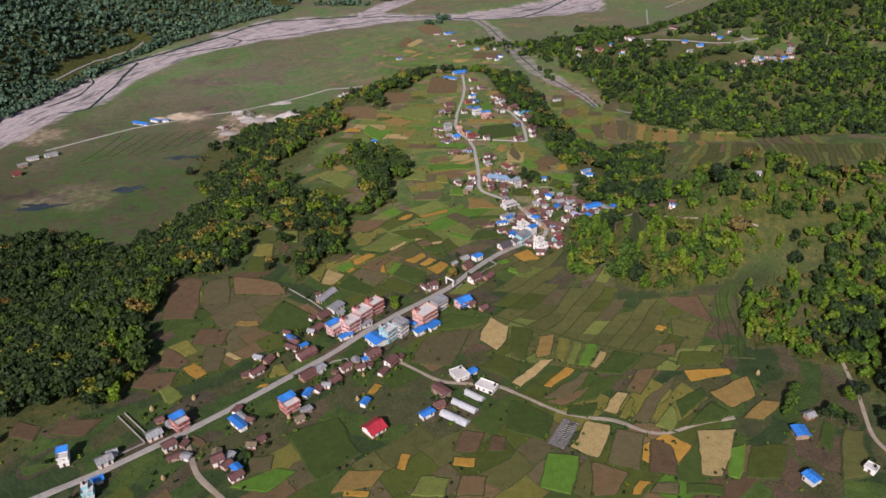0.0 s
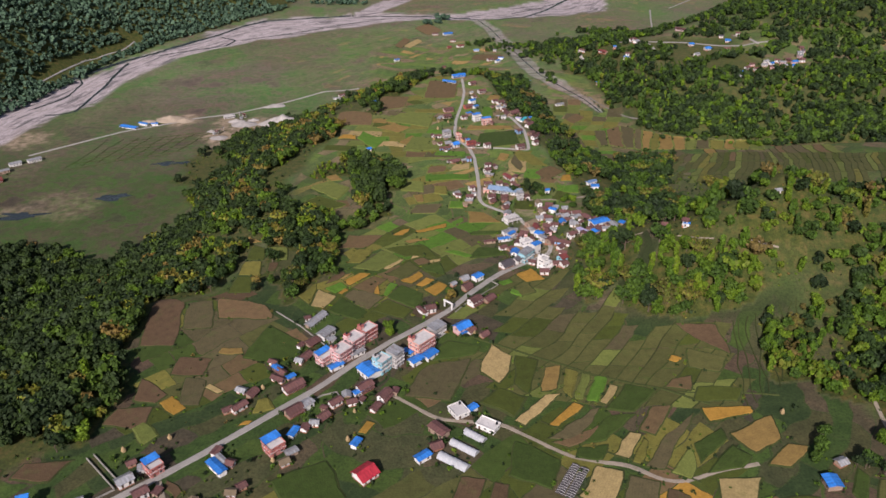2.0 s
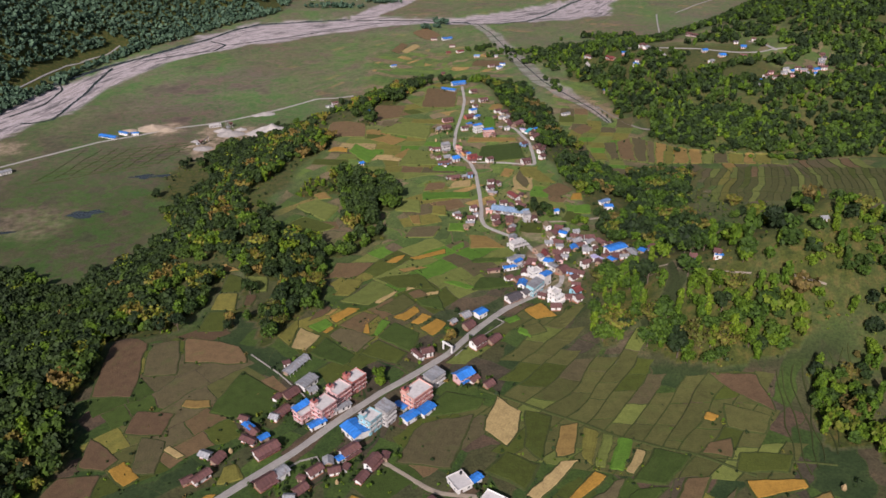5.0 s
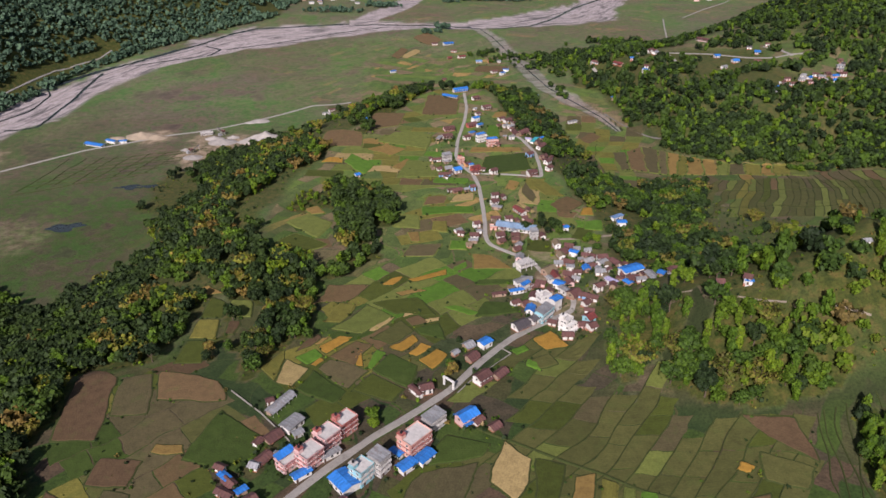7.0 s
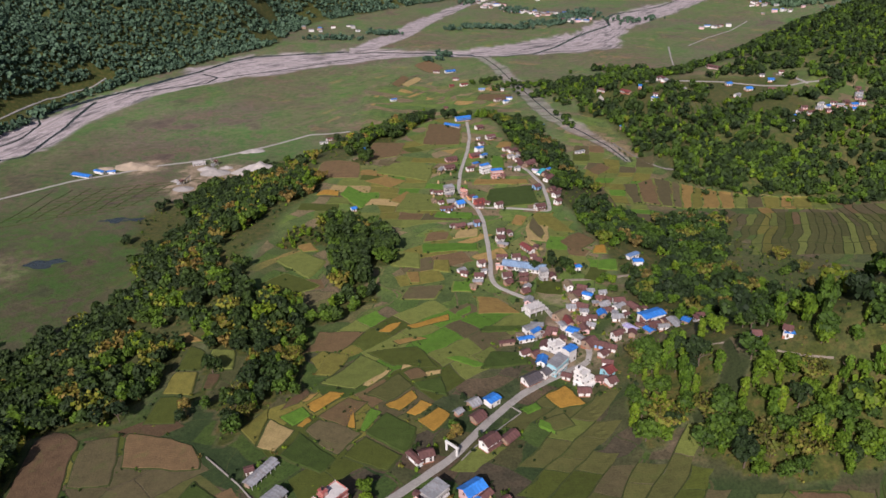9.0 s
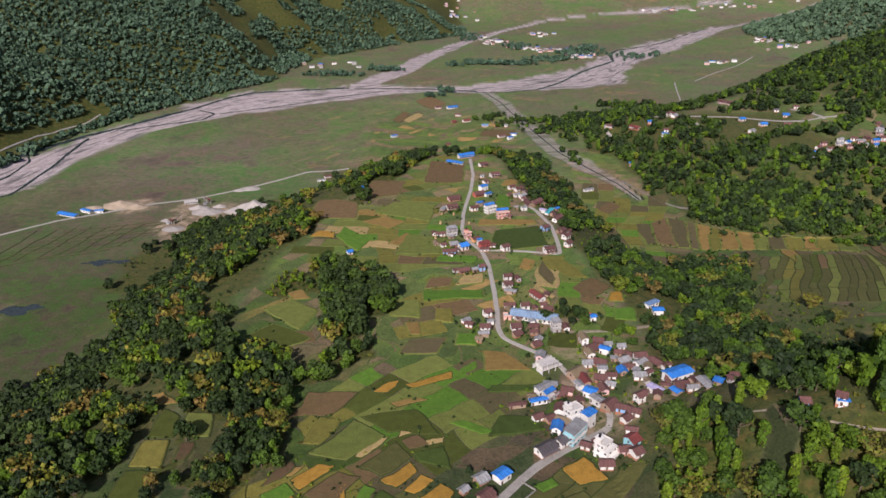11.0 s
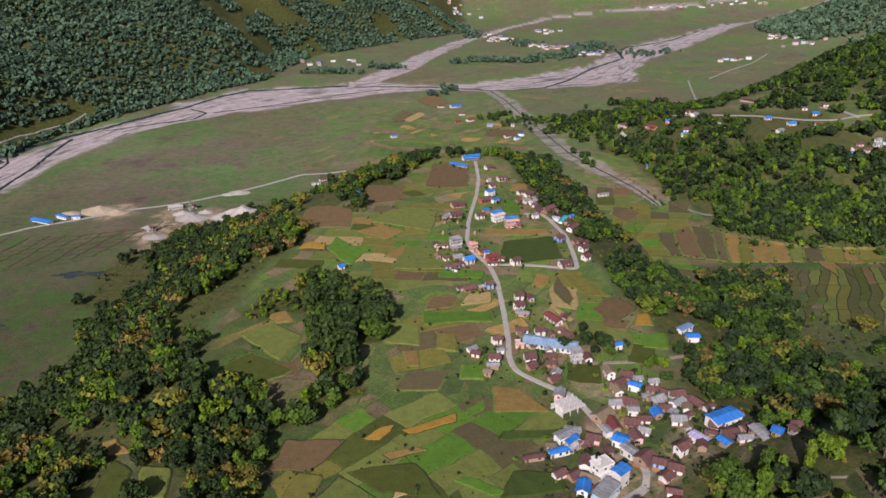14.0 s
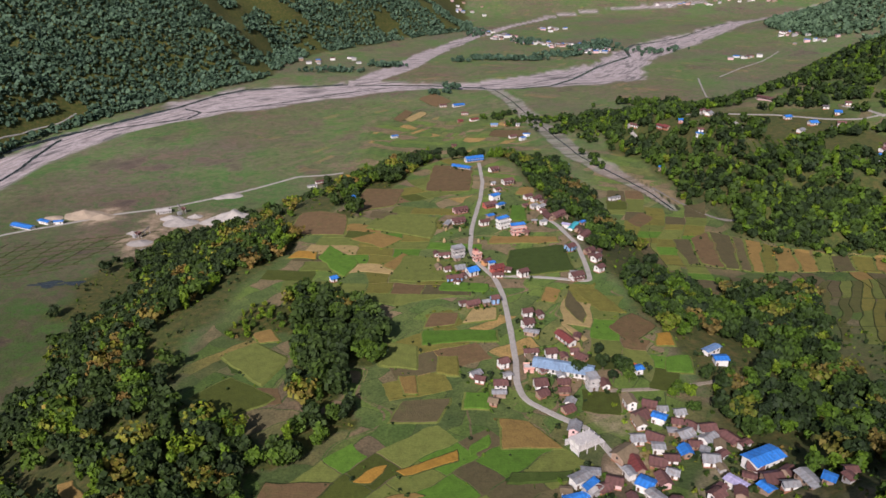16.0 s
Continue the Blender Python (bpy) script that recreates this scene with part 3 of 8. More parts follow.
def tin(name, colour, rusty=0.25, gloss=0.45):
    """Painted corrugated sheet: ribs across the ridge, sheet joints, rust."""
    p = Paint(name, gloss)
    own = p.own()
    wave = p.node("ShaderNodeTexWave", wave_type="BANDS", bands_direction="X", wave_profile="SIN")
    wave.inputs["Scale"].default_value = 0.9
    p.link(own, wave.inputs["Vector"])
    sheet = p.node("ShaderNodeMapping")
    sheet.inputs["Scale"].default_value = (1.1, 0.32, 0.32)
    p.link(own, sheet.inputs["Vector"])
    cell = p.node("ShaderNodeTexVoronoi", voronoi_dimensions="3D", distance="CHEBYCHEV")
    cell.inputs["Randomness"].default_value = 0.3
    cell.inputs["Scale"].default_value = 1.0
    p.link(sheet.outputs[0], cell.inputs["Vector"])
    tone = p.node("ShaderNodeSeparateColor")
    p.link(cell.outputs["Color"], tone.inputs[0])
    c = p.ramp(tone.outputs[0], [(0.0, grain(colour, 0.72)), (0.5, colour), (1.0, grain(colour, 1.28))])
    worn = p.noise(1.6, 5)
    c = p.mix(p.ramp(worn, [(0.62 - rusty * 0.4, (0, 0, 0)), (0.8 - rusty * 0.2, (0.8, 0.8, 0.8))]), c, (0.17, 0.085, 0.05))
    c = p.mix(0.25, c, p.ramp(p.noise(0.5, 3), [(0.3, grain(colour, 0.5)), (0.7, grain(colour, 1.4))]))
    own_tone = p.node("ShaderNodeObjectInfo").outputs["Random"]
    c = p.mix(1.0, c, p.ramp(own_tone, [(0.0, (0.7, 0.7, 0.7)), (1.0, (1.0, 1.0, 1.0))]), "MULTIPLY")
    return p.finish(c, wave.outputs["Fac"], 0.04)


TIN = {
    "blue": tin("blue_tin", (0.035, 0.19, 0.56), 0.02), "grey_tin": tin("zinc_tin", (0.28, 0.285, 0.29), 0.26), "rust": tin("brown_tin", (0.135, 0.066, 0.06), 0.3, 0.6),
    "crimson": tin("crimson_tin", (0.42, 0.035, 0.05), 0.03), "red_tin": tin("red_tin", (0.2, 0.055, 0.05), 0.15), "dark_tin": tin("dark_tin", (0.10, 0.09, 0.095), 0.15), "school": tin("pale_blue_tin", (0.25, 0.36, 0.50), 0.04),
    "blue_grey": tin("grey_blue_tin", (0.16, 0.27, 0.46), 0.1), "lilac": tin("lilac_tin", (0.46, 0.42, 0.62), 0.02), "turquoise": tin("turquoise_tin", (0.06, 0.44, 0.5), 0.02),
    "orange_tarp": tin("orange_sheet", (0.75, 0.16, 0.04), 0.0, 0.7), "thatch": plain("thatch", (0.19, 0.145, 0.09), 0.8, 0.95, 0.35),
}
TIN_WORDS = {
    "blue": "bright blue tin", "grey_tin": "grey zinc sheet", "rust": "brown rusty tin", "crimson": "crimson painted tin", "red_tin": "dull red tin", "dark_tin": "dark grey tin", "school": "pale blue tin",
    "blue_grey": "faded blue tin", "lilac": "lilac sheet", "turquoise": "turquoise sheet", "orange_tarp": "orange sheet", "thatch": "brown thatch",
}
WALL = {
    "white": plain("whitewash", (0.70, 0.68, 0.64), 1.5, 0.9, 0.12, stain=(0.42, 0.37, 0.31)), "mud": plain("mud_plaster", (0.33, 0.235, 0.17), 1.2, 0.95, 0.25, stain=(0.2, 0.14, 0.1)),
    "pink": plain("pink_paint", (0.66, 0.44, 0.42), 1.5, 0.85, 0.15, stain=(0.4, 0.28, 0.26)), "red": plain("red_brown_paint", (0.45, 0.17, 0.14), 1.5, 0.85, 0.2, stain=(0.6, 0.5, 0.46)),
    "teal": plain("teal_paint", (0.25, 0.50, 0.56), 1.5, 0.85, 0.15, stain=(0.42, 0.45, 0.44)), "grey": plain("cement_render", (0.40, 0.38, 0.36), 1.5, 0.92, 0.2, stain=(0.24, 0.23, 0.22)),
    "orange": plain("orange_paint", (0.66, 0.38, 0.31), 1.5, 0.85, 0.15, stain=(0.5, 0.3, 0.22)), "blue_wall": plain("blue_paint", (0.24, 0.42, 0.66), 1.5, 0.85, 0.15, stain=(0.5, 0.52, 0.55)),
    "red_wall": plain("red_paint", (0.52, 0.13, 0.1), 1.5, 0.85, 0.2), "orange_wall": plain("ochre_paint", (0.6, 0.32, 0.14), 1.5, 0.85, 0.2),
}
WALL_WORDS = {
    "white": "whitewashed", "mud": "mud-plastered", "pink": "pink painted", "red": "red-brown painted", "teal": "teal painted", "grey": "bare cement",
    "orange": "orange painted", "blue_wall": "blue painted", "red_wall": "red painted", "orange_wall": "ochre painted",
}
SLAB = plain("concrete_slab", (0.55, 0.52, 0.49), 2.0, 0.92, 0.18, stain=(0.34, 0.32, 0.3))
BAND = plain("red_band_paint", (0.36, 0.10, 0.085), 1.5, 0.85, 0.2, stain=(0.5, 0.36, 0.33))
PLINTH = plain("red_clay_plinth", (0.34, 0.15, 0.09), 1.2, 0.95, 0.2)
WOOD = plain("dark_wood", (0.10, 0.06, 0.04), 0.6, 0.8, 0.3)
GLASS = plain("window_pane", (0.03, 0.04, 0.05), 0.8, 0.15, 0.2)
TRIM = plain("painted_trim", (0.72, 0.70, 0.66), 0.8, 0.8, 0.12)
TANK = plain("black_water_tank", (0.02, 0.02, 0.022), 0.8, 0.5, 0.2)
STRAW = plain("straw_stack", (0.36, 0.26, 0.13), 0.7, 0.95, 0.3, stain=(0.22, 0.15, 0.08))
FILM = plain("tunnel_film", (0.42, 0.43, 0.44), 1.5, 0.55, 0.25, stain=(0.28, 0.28, 0.27))
NET = plain("shade_net", (0.07, 0.065, 0.065), 0.6, 0.9, 0.4, stain=(0.3, 0.29, 0.28))
BARK = plain("bark", (0.12, 0.09, 0.065), 0.5, 0.95, 0.3)

# ---- building blocks ----


class Shape:
    """Vertices and faces in the making."""

    def __init__(self):
        self.v, self.f = [], []

    def add(self, verts, faces):
        n = len(self.v)
        self.v += verts
        self.f += [tuple(i + n for i in f) for f in faces]
        return self

    def box(self, x0, x1, y0, y1, z0, z1):
        v = [(x, y, z) for z in (z0, z1) for y in (y0, y1) for x in (x0, x1)]
        return self.add(v, [(0, 2, 3, 1), (4, 5, 7, 6), (0, 1, 5, 4), (1, 3, 7, 5), (3, 2, 6, 7), (2, 0, 4, 6)])

    def post(self, x, y, z0, z1, r, sides=6, r1=None):
        r1 = r if r1 is None else r1
        ring = [(math.cos(a), math.sin(a)) for a in (2 * math.pi * k / sides for k in range(sides))]
        v = [(x + c * r, y + s * r, z0) for c, s in ring] + [(x + c * r1, y + s * r1, z1) for c, s in ring]
        f = [(k, (k + 1) % sides, sides + (k + 1) % sides, sides + k) for k in range(sides)]
        return self.add(v, f + [tuple(range(sides))[::-1], tuple(range(sides, 2 * sides))])

    def slope(self, x0, x1, ya, za, yb, zb, thick):
        """A sheet from the line (ya, za) to the line (yb, zb)."""
        v = [(x, y, z + d) for d in (0, thick) for y, z in ((ya, za), (yb, zb)) for x in (x0, x1)]
        return self.add(v, [(0, 2, 3, 1), (4, 5, 7, 6), (0, 1, 5, 4), (1, 3, 7, 5), (3, 2, 6, 7), (2, 0, 4, 6)])

    def mesh(self, name, material):
        me = bpy.data.meshes.new(name)
        me.from_pydata(self.v, [], self.f)
        me.materials.append(material)
        bm = bmesh.new()
        bm.from_mesh(me)
        bmesh.ops.recalc_face_normals(bm, faces=bm.faces)
        bm.to_mesh(me)
        bm.free()
        return me


def part(name, shape, material, parent, label=""):
    me = shape.mesh(name, material) if isinstance(shape, Shape) else shape
    ob = new(name, me)
    ob.parent = parent
    return tagged(ob, label) if label else ob


def base(name, x, y, rot, label, category, group="", sink=0.0):
    rot = (rot + 90) % 180 - 90
    ob = new(name)
    ob.matrix_world = pose(x, y, ground_at(x, y) - sink, 0, 0, rot)
    HOMES.append((x, y))
    return tagged(ob, label, category, group)


SHARED = {}
HOMES = []


def opening(kind, w, h, wall_frame):
    """Mesh of a window or door leaf, shared between alike ones. It lies in the plane y = 0, proud to -y."""
    key = (kind, round(w, 1), round(h, 1), wall_frame.name)
    if key not in SHARED:
        if kind == "frame":
            s = Shape().box(-w / 2 - 0.09, w / 2 + 0.09, -0.07, 0.02, h, h + 0.09).box(-w / 2 - 0.15, w / 2 + 0.15, -0.12, 0.02, -0.1, 0)
            s.box(-w / 2 - 0.09, -w / 2, -0.07, 0.02, 0, h).box(w / 2, w / 2 + 0.09, -0.07, 0.02, 0, h).box(-0.03, 0.03, -0.05, 0.02, 0, h)
        else:
            s = Shape().box(-w / 2, w / 2, -0.025, 0.02, 0, h)
        SHARED[key] = s.mesh(kind, wall_frame)
    return SHARED[key]


def put(name, me, parent, x, y, z, rz=0):
    ob = new(name, me)
    ob.parent = parent
    ob.matrix_basis = pose(x, y, z, 0, 0, rz)
    return ob


def window(parent, x, y, z, rz, w=1.0, h=1.2, frame_mat=None):
    fr = put("window", opening("frame", w, h, frame_mat or WOOD), parent, x, y, z, rz)
    put("pane", opening("pane", w, h, GLASS), fr, 0, 0, 0)


def door(parent, x, y, z, rz, w=1.0, h=2.0):
    put("door", opening("door", w, h, WOOD), parent, x, y, z, rz)


def row_of_windows(parent, length, y, z, rz, gap=2.6, skip=None, frame_mat=None, w=1.0):
    n = max(1, int((length - 0.8) / gap))
    for k in range(n):
        if skip is not None and k == skip:
            continue
        u = (k - (n - 1) / 2) * (length / n)
        window(parent, u if rz == 0 else -u, y, z, rz, w, 1.2, frame_mat)
    return n


def gable_roof(parent, L, W, eave, rise, material, over=0.55, word=""):
    x0, x1 = -L / 2 - 0.45, L / 2 + 0.45
    drop = rise * over / (W / 2)
    for s in (-1, 1):
        part("roof", Shape().slope(x0, x1, 0, eave + rise, s * (W / 2 + over), eave - drop, 0.09), material, parent, word)
    part("ridge_cap", Shape().slope(x0, x1, -0.02, eave + rise + 0.1, -0.28, eave + rise + 0.035, 0.03).slope(x0, x1, 0.02, eave + rise + 0.1, 0.28, eave + rise + 0.035, 0.03), material, parent)


def gable_house(x, y, rot, L, W, mid, roof, wall):
    """Village house: walls on a plinth, gable roof, porch along the front, doors and windows."""
    rise = 0.25 * W
    eave = max(2.1, mid - rise / 2)
    tall = eave > 3.6
    ob = base("house", x, y, rot, f"{'two-storey' if tall else 'small'} {WALL_WORDS[wall]} house with {TIN_WORDS[roof]} gable roof", "house", "village houses")
    l, w = L / 2 - 0.35, W / 2 - 0.35
    s = Shape()
    s.add([(-l, -w, -1.2), (l, -w, -1.2), (l, w, -1.2), (-l, w, -1.2), (-l, -w, eave), (l, -w, eave), (l, w, eave), (-l, w, eave), (-l, 0, eave + rise * w / (W / 2)), (l, 0, eave + rise * w / (W / 2))],
          [(0, 1, 5, 4), (2, 3, 7, 6), (1, 2, 6, 9, 5), (3, 0, 4, 8, 7), (4, 5, 9, 8), (6, 7, 8, 9), (3, 2, 1, 0)])
    part("wall", s, WALL[wall], ob)
    part("plinth", Shape().box(-l - 0.12, l + 0.12, -w - 0.12, w + 0.12, -1.2, 0.55), PLINTH, ob, "red clay plinth")
    gable_roof(ob, L, W, eave, rise, TIN[roof])
    n = row_of_windows(ob, 2 * l, -w - 0.005, 1.0, 0, 2.6, skip=0)
    door(ob, (0 - (n - 1) / 2) * (2 * l / n), -w - 0.005, 0.56, 0, 1.0, min(1.9, eave - 0.7))
    if tall:
        row_of_windows(ob, 2 * l, -w - 0.005, eave - 1.6, 0, 2.4)
        window(ob, -l - 0.005, 0, eave - 1.5, -90, 0.9, 1.0)
        window(ob, l + 0.005, 0, eave - 1.5, 90, 0.9, 1.0)
    window(ob, l + 0.005, 0, 1.0, 90, 0.9, 1.0)
    if L > 5.5 and (wall == "mud" or (L > 8 and tall)):
        top = min(2.5, eave - 0.35)
        part("porch_roof", Shape().slope(-L / 2, L / 2, -w - 0.02, top + 0.25, -w - 1.7, top - 0.2, 0.06), TIN[roof], ob)
        for u in (-L / 2 + 0.2, 0, L / 2 - 0.2):
            part("porch_post", Shape().post(u, -w - 1.6, -1.0, top - 0.2, 0.07), WOOD, ob)
    return ob


def tin_shed(x, y, rot, L, W, mid, roof, wall):
    """Low building under one shallow sheet roof."""
    rise = 0.11 * W
    eave = max(1.8, mid - rise / 2)
    long_one = L > 18
    what = "long school building" if long_one else "shed"
    ob = base("school" if long_one else "shed", x, y, rot, f"{WALL_WORDS[wall]} {what} with {TIN_WORDS[roof]} roof", "school" if long_one else "shed", "" if long_one else "sheds of the village")
    l, w = L / 2 - 0.3, W / 2 - 0.3
    s = Shape()
    s.add([(-l, -w, -1.2), (l, -w, -1.2), (l, w, -1.2), (-l, w, -1.2), (-l, -w, eave), (l, -w, eave), (l, w, eave), (-l, w, eave), (-l, 0, eave + rise * w / (W / 2)), (l, 0, eave + rise * w / (W / 2))],
          [(0, 1, 5, 4), (2, 3, 7, 6), (1, 2, 6, 9, 5), (3, 0, 4, 8, 7), (4, 5, 9, 8), (6, 7, 8, 9), (3, 2, 1, 0)])
    part("wall", s, WALL[wall], ob)
    gable_roof(ob, L, W, eave, rise, TIN[roof], 0.35)
    if L > 4.2:
        row_of_windows(ob, 2 * l, -w - 0.005, min(1.0, eave - 1.4), 0, 2.8, skip=0)
    door(ob, -l + 0.9, -w - 0.005, 0.02, 0, 1.1, min(1.9, eave - 0.2))
    if long_one:
        part("veranda_roof", Shape().slope(-L / 2, L / 2, -w - 0.02, eave - 0.45, -w - 2.0, eave - 0.95, 0.06), TIN[roof], ob)
        for k in range(int(L / 3) + 1):
            part("veranda_post", Shape().post(-L / 2 + 0.2 + k * (L - 0.4) / int(L / 3), -w - 1.9, -1.0, eave - 0.95, 0.08), TRIM, ob)
    return ob


def concrete_house(x, y, rot, L, W, storeys, wall, top):
    """Framed concrete house: storeys between slabs, balcony, parapet, stair tower."""
    L, W = max(L, 5.0), max(W, 4.5)
    ob = base("house", x, y, rot, f"{('single', 'two', 'three', 'four')[storeys - 1]}-storey {WALL_WORDS[wall]} concrete house with flat roof", "house", "concrete houses of the village")
    l, w, ht = L / 2, W / 2, 2.85
    tiered = storeys == 3 and wall == "white"
    light = {"white": TRIM, "pink": BAND, "red": BAND, "orange": BAND}.get(wall, SLAB)
    for k in range(storeys):
        z = k * ht
        back = (0.0, 1.4, 3.2)[k] if tiered else 0.0
        inner = (0.0, 1.9, 3.8)[k] if tiered else 0.0 if k == 0 else 0.9
        out = (0.0, 1.9, 3.8)[k] if tiered else 0.0  # how far this floor steps back
        fore = (0.0, 0.0, 1.9)[k] if tiered else 0.0
        part("storey", Shape().box(-l + 0.15, l - 0.15 - back, -w + 0.15 + inner, w - 0.15, z - (1.2 if k == 0 else 0), z + ht - 0.2), WALL[wall], ob)
        part("floor_slab", Shape().box(-l - 0.25, l + 0.25 - back, -w - 0.35 + out, w + 0.2, z + ht - 0.2, z + ht), light, ob)
        n = row_of_windows(ob, L - 0.6 - back, -w + 0.145 + inner, z + 0.95, 0, 2.5, skip=0 if k == 0 else None, frame_mat=TRIM, w=1.3)
        row_of_windows(ob, L - 0.6 - back, w - 0.145, z + 0.95, 180, 3.2, frame_mat=TRIM, w=1.2)
        for s, turn in ((-1, -90), (1, 90)):
            if s < 0 or back == 0:
                for v in (-0.22, 0.24):
                    window(ob, s * (l - 0.145), max(v * W, -w + out + 1.2), z + 0.95, turn, 1.2, 1.2, TRIM)
        if k == 0:
            door(ob, (0 - (n - 1) / 2) * ((L - 0.6) / n), -w + 0.145, 0.02, 0, 1.2, 2.1)
        else:
            rail = Shape().box(-l - 0.2, l + 0.2 - back, -w - 0.33 + fore, -w - 0.25 + fore, z + 0.85, z + 0.95).box(-l - 0.2, l + 0.2 - back, -w - 0.32 + fore, -w - 0.26 + fore, z + 0.45, z + 0.51)
            for u in range(int(L / 1.2) + 1):
                px = -l - 0.15 + u * (L + 0.3 - back) / int(L / 1.2)
                rail.box(px - 0.03, px + 0.03, -w - 0.32 + fore, -w - 0.26 + fore, z + 0.002, z + 0.85)
            part("balcony_rail", rail, TRIM, ob, "pale balcony rail")
            for u in (-l + 0.2, 0, l - 0.2 - back):
                part("column", Shape().box(u - 0.13, u + 0.13, -w - 0.05 + out, -w + 0.2 + out, z + 0.003, z + ht - 0.203), WALL[wall], ob)
    z = storeys * ht
    lr = l - (3.2 if tiered else 0)
    front = -w + (3.8 if tiered else 0.0)
    part("roof_deck", Shape().box(-l - 0.05, lr + 0.05, front - 0.14, w + 0.02, z + 0.004, z + 0.03), SLAB, ob, "pale concrete roof deck")
    edge = Shape().box(-l - 0.2, lr + 0.2, front - 0.3, front - 0.15, z + 0.004, z + 0.75).box(-l - 0.2, lr + 0.2, w + 0.03, w + 0.17, z + 0.004, z + 0.75)
    edge.box(-l - 0.2, -l - 0.06, front - 0.15, w + 0.03, z + 0.004, z + 0.75).box(lr + 0.06, lr + 0.2, front - 0.15, w + 0.03, z + 0.004, z + 0.75)
    part("parapet", edge, WALL[wall], ob)
    if top == "none" and storeys > 1:
        t = part("stair_tower", Shape().box(-l + 0.3, -l + 3.0, w - 3.4, w - 0.3, z + 0.034, z + 2.4), WALL[wall], ob, "stair tower on the roof")
        part("tower_slab", Shape().box(-l, -l + 3.3, w - 3.7, w, z + 2.4, z + 2.58), light, t)
        part("water_tank", Shape().post(-l + 1.6, w - 1.8, z + 2.585, z + 3.9, 0.6, 10), TANK, ob, "black plastic water tank")
        for u, v in ((lr - 0.2, front + 0.1), (lr - 0.2, w - 0.3), (0.4, front + 0.1), (0.4, w - 0.3)):
            part("rebar_column", Shape().box(u - 0.14, u + 0.14, v - 0.14, v + 0.14, z + 0.034, z + 1.3), SLAB, ob)
    elif top != "none":
        cover_mat = TIN["blue"] if top == "blue" else TIN["grey_tin"]
        deep = W if top == "tin" else W * 0.55
        y0, y1 = w - deep, w + 0.3
        for u in (-l + 0.2, l - 0.2):
            for v in (y0 + 0.2, y1 - 0.4):
                part("roof_post", Shape().post(u, v, z + 0.034, z + (1.75 if v < 0.5 * (y0 + y1) else 2.35), 0.06), WOOD, ob)
        part("roof", Shape().slope(-l - 0.4, l + 0.4, y0 - 0.3, z + 1.7, y1, z + 2.45, 0.08), cover_mat, ob, "sheet roof over the terrace")
        part("roof_wall", Shape().box(-l + 0.2, l - 0.2, y0 + 1.0, y1 - 0.5, z + 0.034, z + 1.8), WALL[wall], ob)
    elif storeys == 1:
        part("water_tank", Shape().post(l - 1.4, w - 1.4, z + 0.034, z + 1.3, 0.6, 10), TANK, ob, "black plastic water tank")
    return ob


def tunnel_house(x, y, rot, L, W):
    ob = base("polytunnel", x, y, rot, "long grey polytunnel with hooped film cover", "polytunnel", "polytunnels of the nursery")
    arc = [(-W / 2 * math.cos(math.pi * k / 8), 2.5 * math.sin(math.pi * k / 8)) for k in range(9)]
    v, f = [], []
    for k in range(13):
        sag = 0.0 if k % 2 == 0 else -0.1
        v += [(-L / 2 + L * k / 12, a, max(-0.3, b + sag - 0.2)) for a, b in arc]
    for k in range(12):
        f += [(k * 9 + j, k * 9 + j + 1, (k + 1) * 9 + j + 1, (k + 1) * 9 + j) for j in range(8)]
    f += [tuple(range(9)), tuple(range(12 * 9, 13 * 9))]
    part("film", Shape().add(v, f), FILM, ob)
    for k in range(0, 13, 2):
        s = Shape()
        for (a, b), (c, d) in zip(arc, arc[1:]):
            u = -L / 2 + L * k / 12
            s.slope(u - 0.06, u + 0.06, a * 1.01, b * 1.01 - 0.2, c * 1.01, d * 1.01 - 0.2, 0.06)
        part("hoop", s, SLAB, ob)
    return ob


# Shade-net beds: dark netting with pale slats over low rows.
def net_racks(x, y, rot, L, W):
    for row in (-1, 1):
        c, s = math.cos(radians(rot)), math.sin(radians(rot))
        px, py = x - s * row * W * 0.3, y + c * row * W * 0.3
        ob = base("net_rack", px, py, rot, "long dark netted rack with pale slats over the beds", "rack", "racks in the field")
        part("net", Shape().slope(-L / 2, L / 2, -W * 0.26, 1.3, 0, 1.75, 0.05).slope(-L / 2, L / 2, W * 0.26, 1.3, 0, 1.75, 0.05), NET, ob)
        for k in range(14):
            u = -L / 2 + L * (k + 0.5) / 14
            part("slat", Shape().slope(u - 0.1, u + 0.1, -W * 0.27, 1.37, 0, 1.83, 0.05).slope(u - 0.1, u + 0.1, W * 0.27, 1.37, 0, 1.83, 0.05), SLAB, ob)
        for u in (-L / 2 + 0.3, 0, L / 2 - 0.3):
            for v in (-W * 0.24, W * 0.24):
                part("post", Shape().post(u, v, -0.5, 1.35, 0.06), WOOD, ob)


